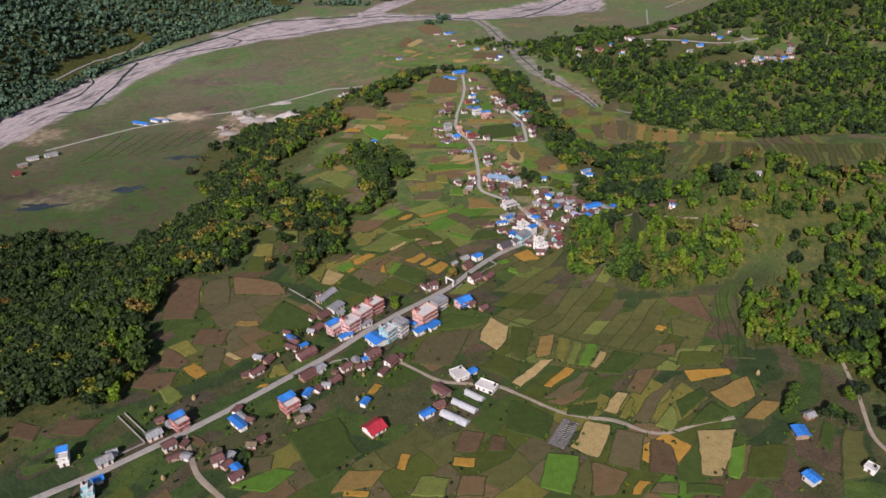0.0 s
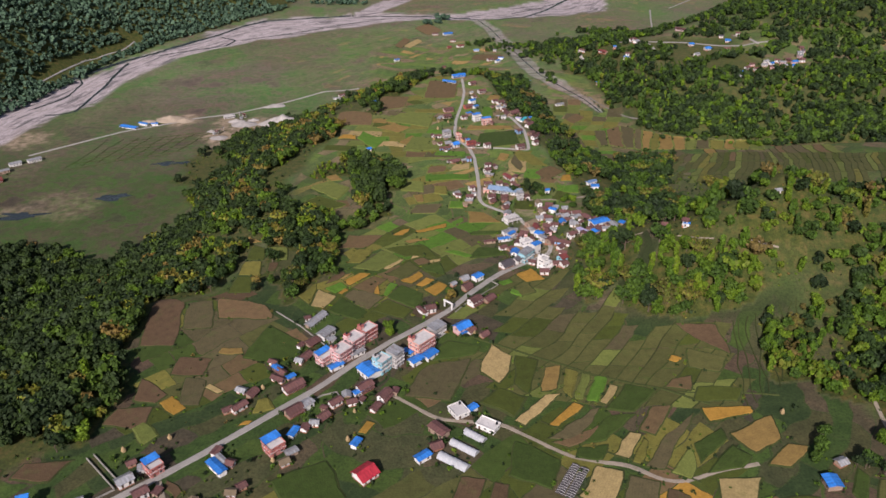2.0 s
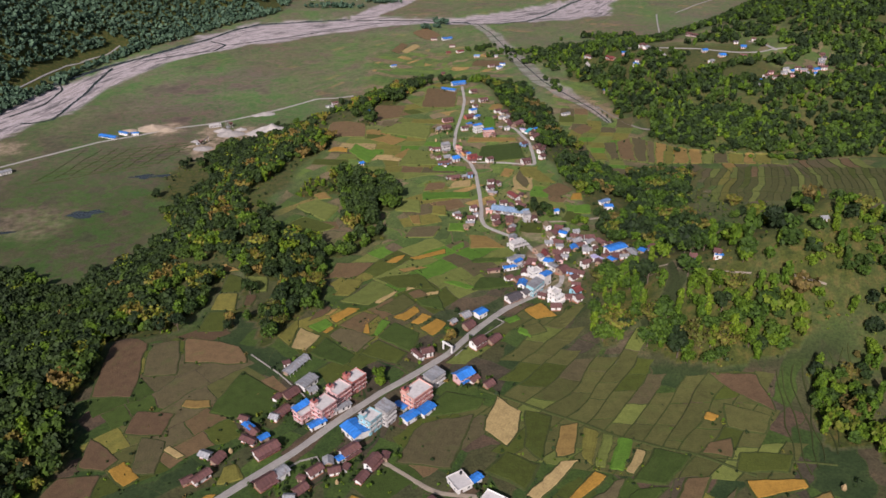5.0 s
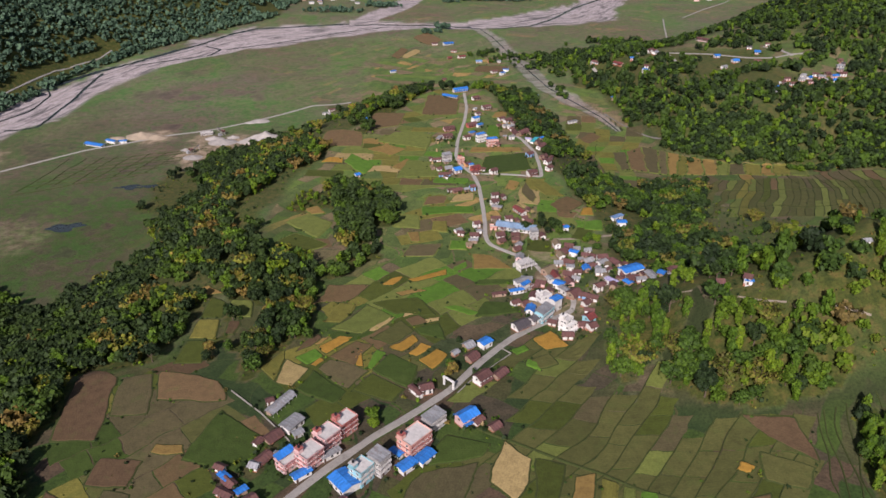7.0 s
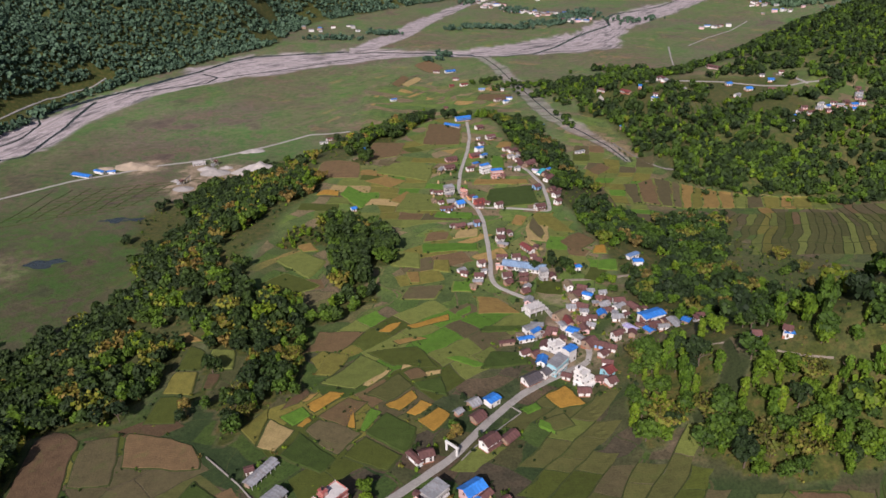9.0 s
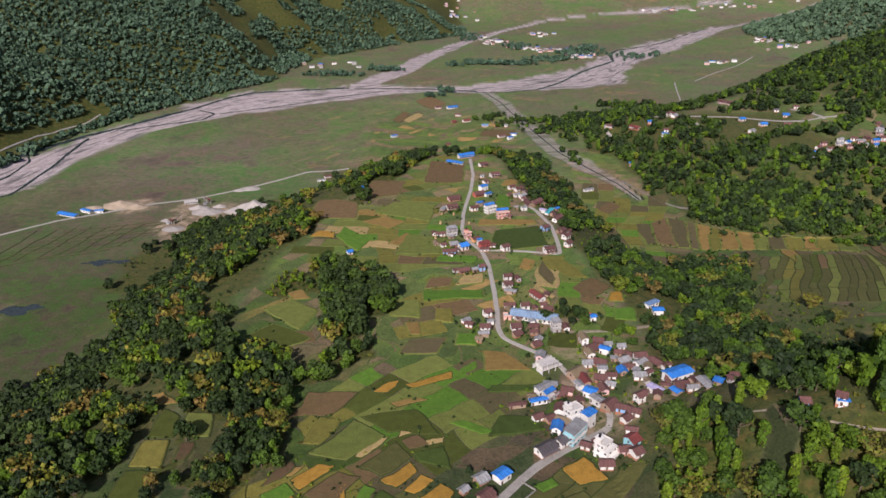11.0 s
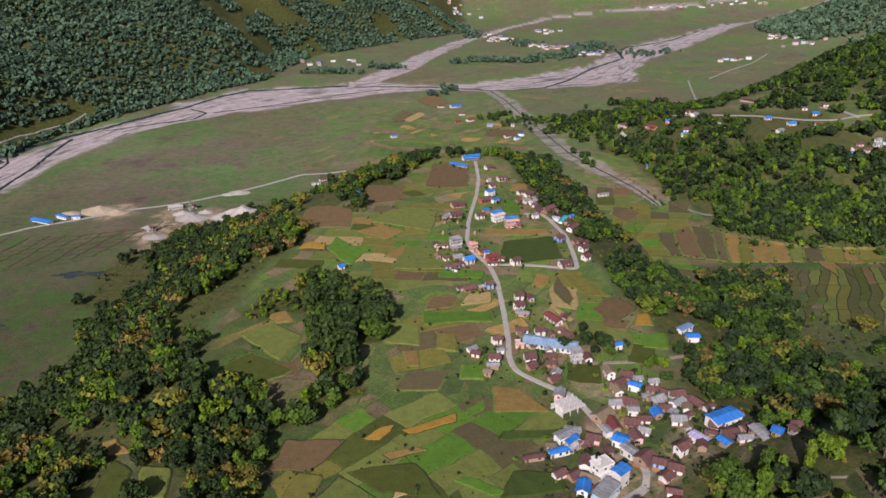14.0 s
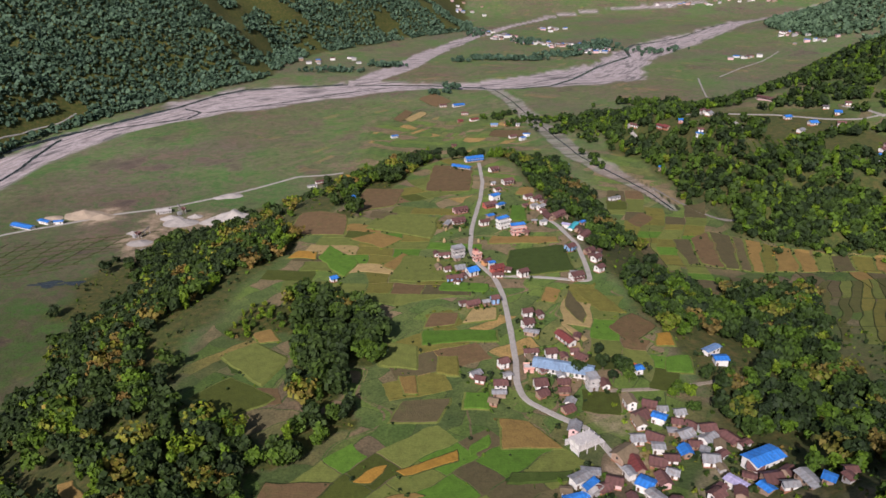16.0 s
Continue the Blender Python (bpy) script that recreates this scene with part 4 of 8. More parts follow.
def unfinished_house(x, y, rot, L, W):
    ob = base("unfinished_house", x, y, rot, "unfinished pale concrete frame house at the road bend", "house")
    for k in range(2):
        part("floor_slab", Shape().box(-L / 2, L / 2 - 3 * k, -W / 2, W / 2 - 2.5 * k, 2.9 * k + 2.7, 2.9 * k + 2.9), SLAB, ob)
        for i in range(4):
            for j in range(3):
                u, v = -L / 2 + 0.3 + i * (L - 0.6 - 3 * k) / 3, -W / 2 + 0.3 + j * (W - 0.6 - 2.5 * k) / 2
                part("column", Shape().box(u - 0.17, u + 0.17, v - 0.17, v + 0.17, 2.9 * k - (1.5 if k == 0 else -0.003), 2.9 * k + 2.697 + (1.2 if k else 0)), SLAB, ob)
        part("wall", Shape().box(-L / 2 + 0.6, L / 2 - 1.2 - 3 * k, W / 2 - 0.5 - 2.5 * k, W / 2 - 0.3 - 2.5 * k, 2.9 * k + 0.003, 2.9 * k + 2.3).box(-L / 2 + 0.5, -L / 2 + 0.7, -W / 2 + 0.6, W / 2 - 3.2, 2.9 * k + 0.003, 2.9 * k + 2.0), WALL["white"], ob)
    return ob


def haystack(x, y, h):
    ob = base("haystack", x, y, 0, "tall pale straw haystack round a pole", "haystack", "haystacks")
    s, rings = Shape(), ((0.75, -0.3), (1.0, 0.6), (1.05, 1.2), (0.85, 2.0), (0.5, 2.9), (0.16, 3.5))
    n = 10
    v = [(r * (1 + 0.1 * math.sin(3 * k + i)) * math.cos(2 * math.pi * k / n), r * (1 + 0.1 * math.sin(3 * k + i)) * math.sin(2 * math.pi * k / n), z) for i, (r, z) in enumerate(rings) for k in range(n)]
    v = [(a * h / 3.0, b * h / 3.0, c * h / 3.5) for a, b, c in v]
    f = [(i * n + k, i * n + (k + 1) % n, (i + 1) * n + (k + 1) % n, (i + 1) * n + k) for i in range(len(rings) - 1) for k in range(n)]
    part("straw", s.add(v, f + [tuple(range((len(rings) - 1) * n, len(rings) * n))]), STRAW, ob)
    part("pole", Shape().post(0, 0, h * 0.9, h * 1.25, 0.05), WOOD, ob)


# ---- field plots ----
# Lower-field colours carry painted vignette darkening, upper-field ones painted haze.
CROPS = {
    "stubble": ((0.34, 0.185, 0.03), "golden harvested field with straw stubble"), "straw": ((0.36, 0.26, 0.11), "pale straw-covered harvested field"),
    "dry": ((0.235, 0.15, 0.045), "dry brown stubble field"), "lush": ((0.08, 0.165, 0.016), "bright green crop field"),
    "dark": ((0.044, 0.07, 0.011), "dark green crop field"), "olive": ((0.155, 0.14, 0.028), "olive field of ripening crop"),
    "marsh": ((0.066, 0.062, 0.038), "dark brown marshy pasture plot"), "pasture": ((0.062, 0.076, 0.011), "dark green grazed field"), "muted": ((0.086, 0.086, 0.024), "grey-green damp fallow bed"), "meadow": ((0.135, 0.155, 0.034), "green grassy fallow field"), "fallow": ((0.145, 0.093, 0.043), "bare brown fallow field"), "loam": ((0.10, 0.062, 0.032), "dark ploughed earth field"), "grey": ((0.102, 0.083, 0.038), "grey-brown fallow field"),
}


def crop(name, colour):
    p = Paint("crop_" + name, 0.95)
    own = p.own()
    rows = p.node("ShaderNodeTexWave", wave_type="BANDS", bands_direction="Y", wave_profile="SIN")
    rows.inputs["Scale"].default_value = 0.22
    rows.inputs["Distortion"].default_value = 2.5
    rows.inputs["Detail"].default_value = 2.0
    p.link(own, rows.inputs["Vector"])
    patch, fine = p.noise(4.5, 5), p.noise(0.9, 4)
    c = p.ramp(patch, [(0.25, grain(colour, 0.62)), (0.5, colour), (0.75, grain(colour, 1.3))])
    weeds = (0.62, 0.82) if name in ("stubble", "straw", "dry") else (0.55, 0.75)
    c = p.mix(p.ramp(p.noise(8, 4), [(weeds[0], (0, 0, 0)), (weeds[1], (0.7, 0.7, 0.7))]), c, (0.085, 0.115, 0.025))
    c = p.mix(p.math("MULTIPLY", rows.outputs["Fac"], 0.2), c, grain(colour, 0.55))
    c = p.mix(0.35, c, p.ramp(fine, [(0.3, grain(colour, 0.5)), (0.7, grain(colour, 1.45))]))
    tone = p.node("ShaderNodeObjectInfo").outputs["Random"]
    c = p.mix(1.0, c, p.ramp(tone, [(0.0, (0.75, 0.78, 0.75)), (1.0, (1.0, 1.0, 1.0))]), "MULTIPLY")
    return p.finish(c, fine, 0.35)


CROP_MAT = {name: crop(name, colour) for name, (colour, _) in CROPS.items()}
FIELDS = []


def plot(x, y, rot, L, W, skew, kind):
    """One field: a low bed of crop with uneven rounded edges and a grassy bund round it."""
    FIELDS.append((x, y, rot, L, W))
    n, m = max(4, int(L / 2.2)), max(3, int(W / 2.2))
    c, s = math.cos(radians(rot)), math.sin(radians(rot))
    salt = x * 0.13 + y * 0.07

    def grid(grow, lift):
        u, v = np.meshgrid(np.linspace(-1, 1, n + 1), np.linspace(-1, 1, m + 1))
        a = u * (1 - 0.10 * v * v) * (L / 2 + grow) + skew * v * W / 2 + 1.4 * (rough(v * W + salt, u * L, 7, 41) - 0.5)
        b = v * (1 - 0.12 * u * u) * (W / 2 + grow) + 1.4 * (rough(u * L + salt, v * W, 7, 42) - 0.5)
        px, py = x + c * a - s * b, y + s * a + c * b
        inner = (np.abs(u) < 0.99) & (np.abs(v) < 0.99)
        z = land(px, py) + np.where(inner, lift, -0.5)
        return [(float(i - x), float(j - y), float(k)) for i, j, k in zip(px.ravel(), py.ravel(), z.ravel())]

    z0 = ground_at(x, y)
    faces = [(j * (n + 1) + i, j * (n + 1) + i + 1, (j + 1) * (n + 1) + i + 1, (j + 1) * (n + 1) + i) for j in range(m) for i in range(n)]
    ob = new("field", Shape().add([(a, b, h - z0) for a, b, h in grid(0, 0.42 if kind in ("lush", "dark", "olive") else 0.3)], faces).mesh("field", CROP_MAT[kind]))
    ob.location = (x, y, z0)
    tagged(ob, CROPS[kind][1], "field", kind="structure")
    edge = Shape().add([(a, b, h - z0) for a, b, h in grid(0.55, 0.16)], faces)
    b = part("bund", edge, BUND, ob, "grassy field bund")


def field(ax, ay, bx, by, cx, cy, dx, dy, kind):
    """One field between four corners of the plan, counter-clockwise: crop with uneven rounded edges on a grassy bund."""
    q = np.array([(ax, ay), (bx, by), (cx, cy), (dx, dy)]) * SCALE
    e0, e1 = 0.5 * (q[1] - q[0] + q[2] - q[3]), 0.5 * (q[3] - q[0] + q[2] - q[1])
    if np.hypot(*e1) > np.hypot(*e0):
        q = np.roll(q, -1, 0)
        e0, e1 = e1, -e0
    L, W = float(np.hypot(*e0)), float(np.hypot(*e1))
    mid = q.mean(0)
    turn = math.atan2(e0[1], e0[0])
    FIELDS.append((float(mid[0]), float(mid[1]), math.degrees(turn), L, W))
    n, m = max(4, int(L / 1.8)), max(4, int(W / 1.8))
    z0 = ground_at(*mid)
    c, s = math.cos(turn), math.sin(turn)

    def grid(grow, lift):
        u, v = np.meshgrid(np.linspace(-1, 1, n + 1), np.linspace(-1, 1, m + 1))
        u, v = u * (1 + 2 * grow / L) * (1 - 0.05 * v ** 4), v * (1 + 2 * grow / W) * (1 - 0.05 * u ** 4)
        a, b = (u[..., None] + 1) / 2, (v[..., None] + 1) / 2
        p = (q[0] * (1 - a) + q[1] * a) * (1 - b) + (q[3] * (1 - a) + q[2] * a) * b
        px = p[..., 0] + 2.6 * (rough(p[..., 0], p[..., 1], 11, 43) - 0.5) + 0.9 * (rough(p[..., 0], p[..., 1], 3, 44) - 0.5)
        py = p[..., 1] + 2.6 * (rough(p[..., 0], p[..., 1], 11, 45) - 0.5) + 0.9 * (rough(p[..., 0], p[..., 1], 3, 46) - 0.5)
        rim = np.ones(px.shape, bool)
        rim[1:-1, 1:-1] = False
        z = land(px, py) + np.where(rim, -0.5, lift) - z0
        gx, gy = px - mid[0], py - mid[1]
        return np.stack([c * gx + s * gy, c * gy - s * gx, z], -1).reshape(-1, 3).tolist()

    faces = [(j * (n + 1) + i, j * (n + 1) + i + 1, (j + 1) * (n + 1) + i + 1, (j + 1) * (n + 1) + i) for j in range(m) for i in range(n)]
    high = 0.66 if kind in ("lush", "dark", "olive", "meadow") else 0.52
    ob = new("field", Shape().add(grid(0.8, high), faces).mesh("field", CROP_MAT[kind]))
    ob.matrix_world = pose(float(mid[0]), float(mid[1]), z0, 0, 0, math.degrees(turn))
    tagged(ob, CROPS[kind][1], "field", kind="structure")
    part("bund", Shape().add(grid(1.5, 0.36), faces), BUND if ay < 440 else CROP_MAT["meadow"], ob, "grassy field bund")


# ---- fields ----
field(-117.7, 425.2, -107.8, 423.7, -118.7, 436.8, -124.2, 435.6, "dry")
field(-55.3, 378.9, -52.0, 385.5, -54.9, 389.9, -65.5, 373.4, "loam")
field(-53.3, 379.9, -48.6, 386.9, -52.4, 385.5, -55.7, 379.0, "dry")
field(-49.6, 372.1, -37.8, 385.9, -45.5, 386.8, -54.2, 378.9, "stubble")
field(-55.9, 364.6, -50.0, 372.1, -54.2, 377.6, -64.4, 370.5, "lush")
field(-52.3, 362.9, -49.0, 368.2, -51.7, 371.8, -55.9, 364.2, "stubble")
field(-60.4, 349.2, -54.5, 362.7, -66.9, 370.2, -68.3, 353.6, "straw")
field(-68.1, 354.2, -67.1, 369.2, -68.4, 376.8, -78.5, 363.4, "olive")
field(-37.3, 362.3, -29.2, 380.1, -37.9, 383.4, -48.7, 371.4, "fallow")
field(-33.0, 362.5, -33.7, 377.1, -37.3, 372.8, -37.4, 363.2, "stubble")
field(-37.5, 346.8, -29.5, 360.6, -47.7, 369.5, -51.6, 361.4, "grey")
field(-28.5, 361.2, -22.2, 373.2, -27.7, 375.6, -32.1, 362.2, "lush")
field(-13.4, 348.0, -8.6, 362.7, -21.5, 372.8, -29.1, 360.6, "dark")
field(-42.3, 339.3, -37.1, 346.2, -52.9, 361.7, -58.8, 348.0, "dark")
field(-19.0, 338.9, -13.7, 347.5, -28.6, 359.9, -35.9, 345.9, "pasture")
field(-16.3, 371.8, -8.3, 382.2, -12.4, 387.7, -24.0, 377.3, "stubble")
field(-9.6, 368.7, -2.1, 377.6, -7.6, 381.5, -15.7, 371.4, "stubble")
field(-2.6, 359.5, 3.9, 370.6, -1.6, 376.6, -9.8, 366.8, "stubble")
field(-22.3, 378.3, -11.6, 389.1, -19.1, 399.1, -31.6, 384.4, "muted")
field(-29.8, 389.4, -20.2, 401.9, -27.9, 401.6, -33.0, 389.1, "straw")
field(-13.1, 392.5, -3.5, 395.8, -10.0, 404.6, -17.5, 398.7, "fallow")
field(-10.0, 404.6, -10.5, 407.4, -16.4, 405.0, -18.7, 399.5, "straw")
field(-6.1, 395.1, 1.1, 397.7, 0.6, 402.1, -7.5, 399.0, "straw")
field(-34.8, 387.0, -21.9, 402.3, -35.1, 413.1, -50.7, 392.0, "meadow")
field(-20.5, 403.5, -1.7, 402.9, -10.2, 420.2, -33.5, 414.4, "pasture")
field(-46.5, 397.2, -39.0, 413.2, -50.7, 415.9, -53.5, 398.1, "olive")
field(-52.0, 416.3, -44.5, 422.8, -58.9, 422.9, -62.7, 411.8, "fallow")
field(-9.3, 386.9, 3.6, 382.5, 0.6, 396.6, -12.6, 391.4, "dark")
field(34.6, 258.9, 53.4, 282.2, 43.3, 279.8, 29.4, 262.6, "straw")
field(48.4, 259.0, 61.6, 271.9, 55.8, 275.2, 43.5, 260.3, "stubble")
field(53.6, 252.3, 67.8, 269.7, 62.7, 269.6, 41.4, 252.6, "grey")
field(51.4, 246.0, 64.2, 256.5, 64.9, 260.3, 42.0, 251.4, "fallow")
field(51.8, 284.0, 55.7, 301.7, 47.0, 299.5, 42.1, 281.1, "dry")
field(56.0, 276.5, 63.1, 296.3, 56.2, 299.3, 53.2, 282.2, "olive")
field(60.5, 275.0, 67.5, 293.2, 63.8, 295.2, 56.3, 276.5, "meadow")
field(67.2, 273.1, 74.2, 289.7, 68.1, 291.7, 61.0, 274.9, "lush")
field(70.5, 270.5, 77.0, 283.8, 73.3, 285.3, 67.2, 273.1, "straw")
field(79.6, 265.0, 92.9, 278.6, 79.9, 285.1, 68.8, 267.9, "dark")
field(65.5, 250.2, 80.7, 264.4, 69.4, 264.5, 54.4, 249.3, "dark")
field(62.3, 239.7, 66.0, 249.4, 54.2, 248.1, 51.9, 241.3, "dark")
field(86.0, 250.3, 96.8, 268.6, 86.5, 268.1, 78.6, 255.2, "fallow")
field(72.8, 239.3, 80.6, 253.0, 75.1, 255.7, 65.1, 242.2, "straw")
field(77.0, 236.2, 82.3, 248.9, 80.2, 251.1, 73.1, 238.5, "olive")
field(82.9, 232.7, 103.9, 262.6, 88.6, 251.1, 77.2, 235.2, "grey")
field(106.6, 255.1, 126.3, 259.5, 126.8, 264.3, 105.9, 265.2, "stubble")
field(118.3, 236.4, 131.6, 244.1, 133.3, 258.6, 111.9, 248.6, "dry")
field(130.1, 228.3, 140.1, 239.3, 132.0, 242.2, 120.0, 231.3, "dry")
field(96.8, 233.6, 111.2, 245.0, 110.7, 252.6, 98.6, 246.3, "dark")
field(112.9, 230.5, 116.8, 235.2, 112.4, 243.0, 96.3, 229.2, "dark")
field(91.7, 227.5, 95.7, 233.7, 97.8, 246.0, 83.6, 230.9, "meadow")
field(61.0, 214.5, 69.5, 234.5, 58.4, 237.6, 49.1, 222.8, "straw")
field(75.6, 207.6, 80.6, 227.9, 70.2, 232.7, 62.8, 212.8, "grey")
field(87.9, 202.3, 89.3, 218.7, 81.8, 223.8, 77.0, 206.5, "loam")
field(95.4, 201.2, 102.6, 199.8, 118.4, 225.7, 99.5, 227.1, "straw")
field(108.3, 198.6, 118.0, 216.7, 110.2, 216.1, 103.9, 200.5, "lush")
field(122.0, 197.0, 133.4, 214.8, 118.1, 215.1, 109.6, 199.8, "pasture")
field(62.5, 195.6, 71.3, 207.2, 57.7, 214.7, 52.2, 196.2, "fallow")
field(71.4, 194.6, 77.6, 202.7, 72.7, 204.1, 66.9, 195.1, "stubble")
field(46.1, 196.9, 53.9, 217.9, 40.8, 219.9, 35.3, 202.2, "lush")
field(40.9, 224.6, 47.0, 240.4, 29.1, 252.9, 23.9, 233.3, "dark")
field(84.4, 193.6, 86.9, 200.2, 78.4, 202.0, 74.5, 194.7, "grey")
field(99.9, 191.9, 102.0, 197.9, 89.1, 199.4, 86.3, 193.4, "dark")
field(145.2, 207.3, 153.7, 221.0, 151.7, 227.9, 143.2, 215.2, "dark")
field(154.9, 196.6, 162.8, 219.2, 155.5, 220.1, 142.0, 194.8, "muted")
field(106.1, 274.9, 109.3, 286.3, 99.9, 285.6, 95.7, 279.5, "fallow")
field(122.4, 266.2, 128.2, 275.9, 108.5, 278.9, 104.9, 269.5, "pasture")
field(106.1, 294.1, 111.0, 297.4, 105.4, 302.1, 100.7, 296.5, "stubble")
field(117.4, 311.3, 130.1, 296.5, 130.0, 316.9, 109.9, 320.8, "loam")
field(109.1, 290.4, 122.5, 286.5, 127.9, 295.5, 113.0, 305.0, "muted")
field(26.7, 287.3, 33.8, 307.1, 24.6, 318.4, 15.8, 296.8, "straw")
field(38.0, 279.9, 45.0, 305.9, 34.2, 308.6, 30.7, 287.2, "pasture")
field(3.6, 276.4, 14.8, 307.4, -7.2, 302.0, -17.6, 280.2, "grey")
field(15.5, 309.4, 18.7, 316.5, 1.4, 320.4, -5.8, 303.9, "dark")
field(30.1, 264.2, 37.4, 279.1, 25.2, 285.5, 16.6, 275.2, "pasture")
field(-113.2, 267.5, -108.0, 273.6, -117.6, 282.4, -122.3, 276.0, "stubble")
field(-97.5, 282.0, -94.0, 284.2, -102.9, 291.1, -105.6, 287.5, "straw")
field(-70.6, 272.9, -76.1, 281.6, -81.0, 279.5, -80.2, 268.9, "olive")
field(-79.0, 262.9, -78.2, 265.7, -83.2, 264.9, -86.1, 261.0, "stubble")
field(-67.2, 199.9, -56.4, 211.1, -65.8, 214.2, -83.1, 204.3, "lush")
field(-48.8, 203.8, -33.4, 221.4, -45.0, 243.3, -65.6, 231.7, "dark")
field(-27.0, 202.9, -23.6, 210.6, -38.0, 212.3, -44.9, 198.2, "dry")
field(-28.1, 197.9, -27.3, 201.2, -38.4, 201.9, -39.2, 198.1, "stubble")
field(-16.0, 210.5, -13.1, 220.4, -17.6, 221.1, -20.5, 212.0, "stubble")
field(-30.3, 256.0, -27.1, 263.7, -31.0, 265.8, -34.2, 258.0, "stubble")
field(-97.9, 222.4, -96.0, 226.3, -104.7, 234.0, -105.5, 227.4, "loam")
field(-67.7, 212.8, -67.3, 221.9, -77.9, 219.0, -76.9, 209.9, "grey")
field(-122.8, 276.0, -118.9, 282.4, -135.4, 296.3, -134.8, 278.4, "loam")
field(-119.2, 250.2, -114.1, 257.6, -124.2, 265.7, -128.0, 261.8, "meadow")
field(13.9, 220.5, 16.8, 231.8, 6.4, 233.7, 2.7, 220.8, "loam")
field(10.9, 212.7, 13.4, 218.7, 3.8, 219.8, 1.5, 213.1, "stubble")
field(24.2, 220.3, 25.9, 229.3, 19.0, 230.8, 16.6, 220.5, "loam")
field(0.2, 197.5, 2.5, 207.3, -9.4, 208.9, -14.4, 197.7, "meadow")
field(14.8, 197.2, 16.5, 208.4, 5.1, 210.1, 3.3, 197.5, "fallow")
field(-167.4, 228.4, -167.5, 238.5, -182.1, 243.3, -181.1, 232.4, "loam")
field(-148.0, 231.4, -144.1, 245.1, -162.0, 241.9, -163.9, 233.3, "loam")
field(-128.0, 318.5, -134.2, 357.6, -153.9, 369.9, -146.0, 317.7, "loam")
field(-112.8, 333.6, -119.6, 360.5, -132.5, 355.9, -129.4, 332.7, "grey")
field(-85.1, 341.3, -90.8, 355.5, -119.0, 362.9, -113.6, 341.7, "fallow")
field(-71.8, 302.5, -63.0, 316.4, -86.1, 337.5, -94.6, 307.5, "dark")
field(-92.5, 310.3, -95.1, 317.1, -105.5, 318.2, -106.8, 312.5, "dry")
field(-107.7, 295.1, -106.4, 308.7, -122.9, 310.8, -123.7, 295.3, "loam")
field(-103.4, 274.3, -104.5, 292.9, -117.0, 295.2, -113.5, 274.4, "grey")
field(-122.3, 259.5, -122.4, 274.6, -138.8, 274.9, -142.0, 263.5, "loam")
field(-22.4, 430.5, -17.8, 441.1, -24.1, 438.6, -30.0, 431.5, "stubble")
field(-13.6, 434.2, 3.7, 441.4, 3.2, 448.5, -17.6, 437.1, "stubble")
field(-18.0, 419.5, -5.3, 426.6, -9.6, 428.5, -23.2, 423.6, "dry")
field(-44.4, 413.8, -33.9, 431.5, -57.0, 433.1, -59.5, 417.4, "fallow")
field(46.4, 373.8, 58.9, 377.2, 50.2, 391.4, 41.3, 384.1, "stubble")
field(34.3, 371.3, 40.5, 374.7, 38.2, 380.2, 29.3, 374.6, "lush")
field(43.9, 357.9, 41.4, 365.6, 37.6, 368.8, 35.4, 363.0, "lush")
field(42.2, 360.0, 52.2, 364.1, 48.3, 372.1, 36.4, 366.2, "muted")
field(16.5, 447.9, 39.1, 448.0, 27.5, 464.0, 17.3, 466.3, "dry")
field(37.7, 405.0, 38.2, 415.4, 21.1, 415.4, 15.5, 400.9, "dark")
field(37.5, 432.1, 40.1, 437.9, 19.9, 437.4, 17.5, 430.2, "dark")
field(21.5, 536.6, 22.8, 549.5, 11.0, 549.6, 5.7, 533.6, "straw")
field(4.1, 533.6, 5.2, 544.7, -7.5, 544.8, -10.5, 529.2, "fallow")
field(4.5, 491.5, 3.8, 507.4, -5.1, 507.5, -5.3, 494.2, "olive")
field(21.3, 518.6, 21.8, 528.9, -11.4, 527.7, -11.7, 514.5, "lush")
field(-10.9, 479.3, -11.2, 493.0, -20.4, 493.0, -17.5, 479.3, "dry")
field(-57.5, 639.3, -60.8, 673.1, -91.1, 682.8, -92.8, 640.1, "fallow")
field(-33.4, 689.2, -28.3, 723.7, -55.7, 723.4, -59.4, 675.6, "fallow")
field(15.1, 717.8, 18.8, 771.3, -10.7, 778.4, -16.7, 717.9, "fallow")
field(55.3, 710.5, 59.3, 728.6, 47.4, 725.5, 44.1, 710.5, "dry")
field(64.2, 590.3, 63.4, 624.9, 32.2, 616.5, 27.9, 581.8, "dark")
field(61.8, 627.1, 62.1, 637.3, 23.9, 637.8, 21.8, 625.5, "dry")
field(48.3, 662.8, 49.1, 689.2, 39.1, 689.2, 36.6, 662.9, "lush")
field(50.1, 552.8, 55.0, 566.7, 46.7, 571.3, 41.9, 556.2, "dry")
field(58.5, 533.4, 62.8, 541.2, 58.2, 570.3, 53.1, 549.4, "grey")
field(51.7, 509.4, 55.1, 511.4, 51.1, 531.9, 46.3, 528.9, "straw")
field(94.3, 513.5, 95.3, 526.0, 87.3, 525.7, 85.2, 514.8, "stubble")
field(94.6, 493.9, 97.6, 507.4, 86.8, 505.8, 82.9, 495.2, "lush")
field(-51.1, 581.7, -45.5, 601.3, -65.1, 625.7, -68.5, 606.5, "lush")
field(-68.3, 604.4, -69.6, 614.9, -81.4, 617.1, -85.5, 606.6, "stubble")
field(-59.1, 596.3, -56.7, 608.5, -61.5, 610.6, -64.1, 600.4, "straw")
field(-3.5, 461.9, 2.1, 478.0, -16.5, 475.1, -21.5, 462.0, "grey")
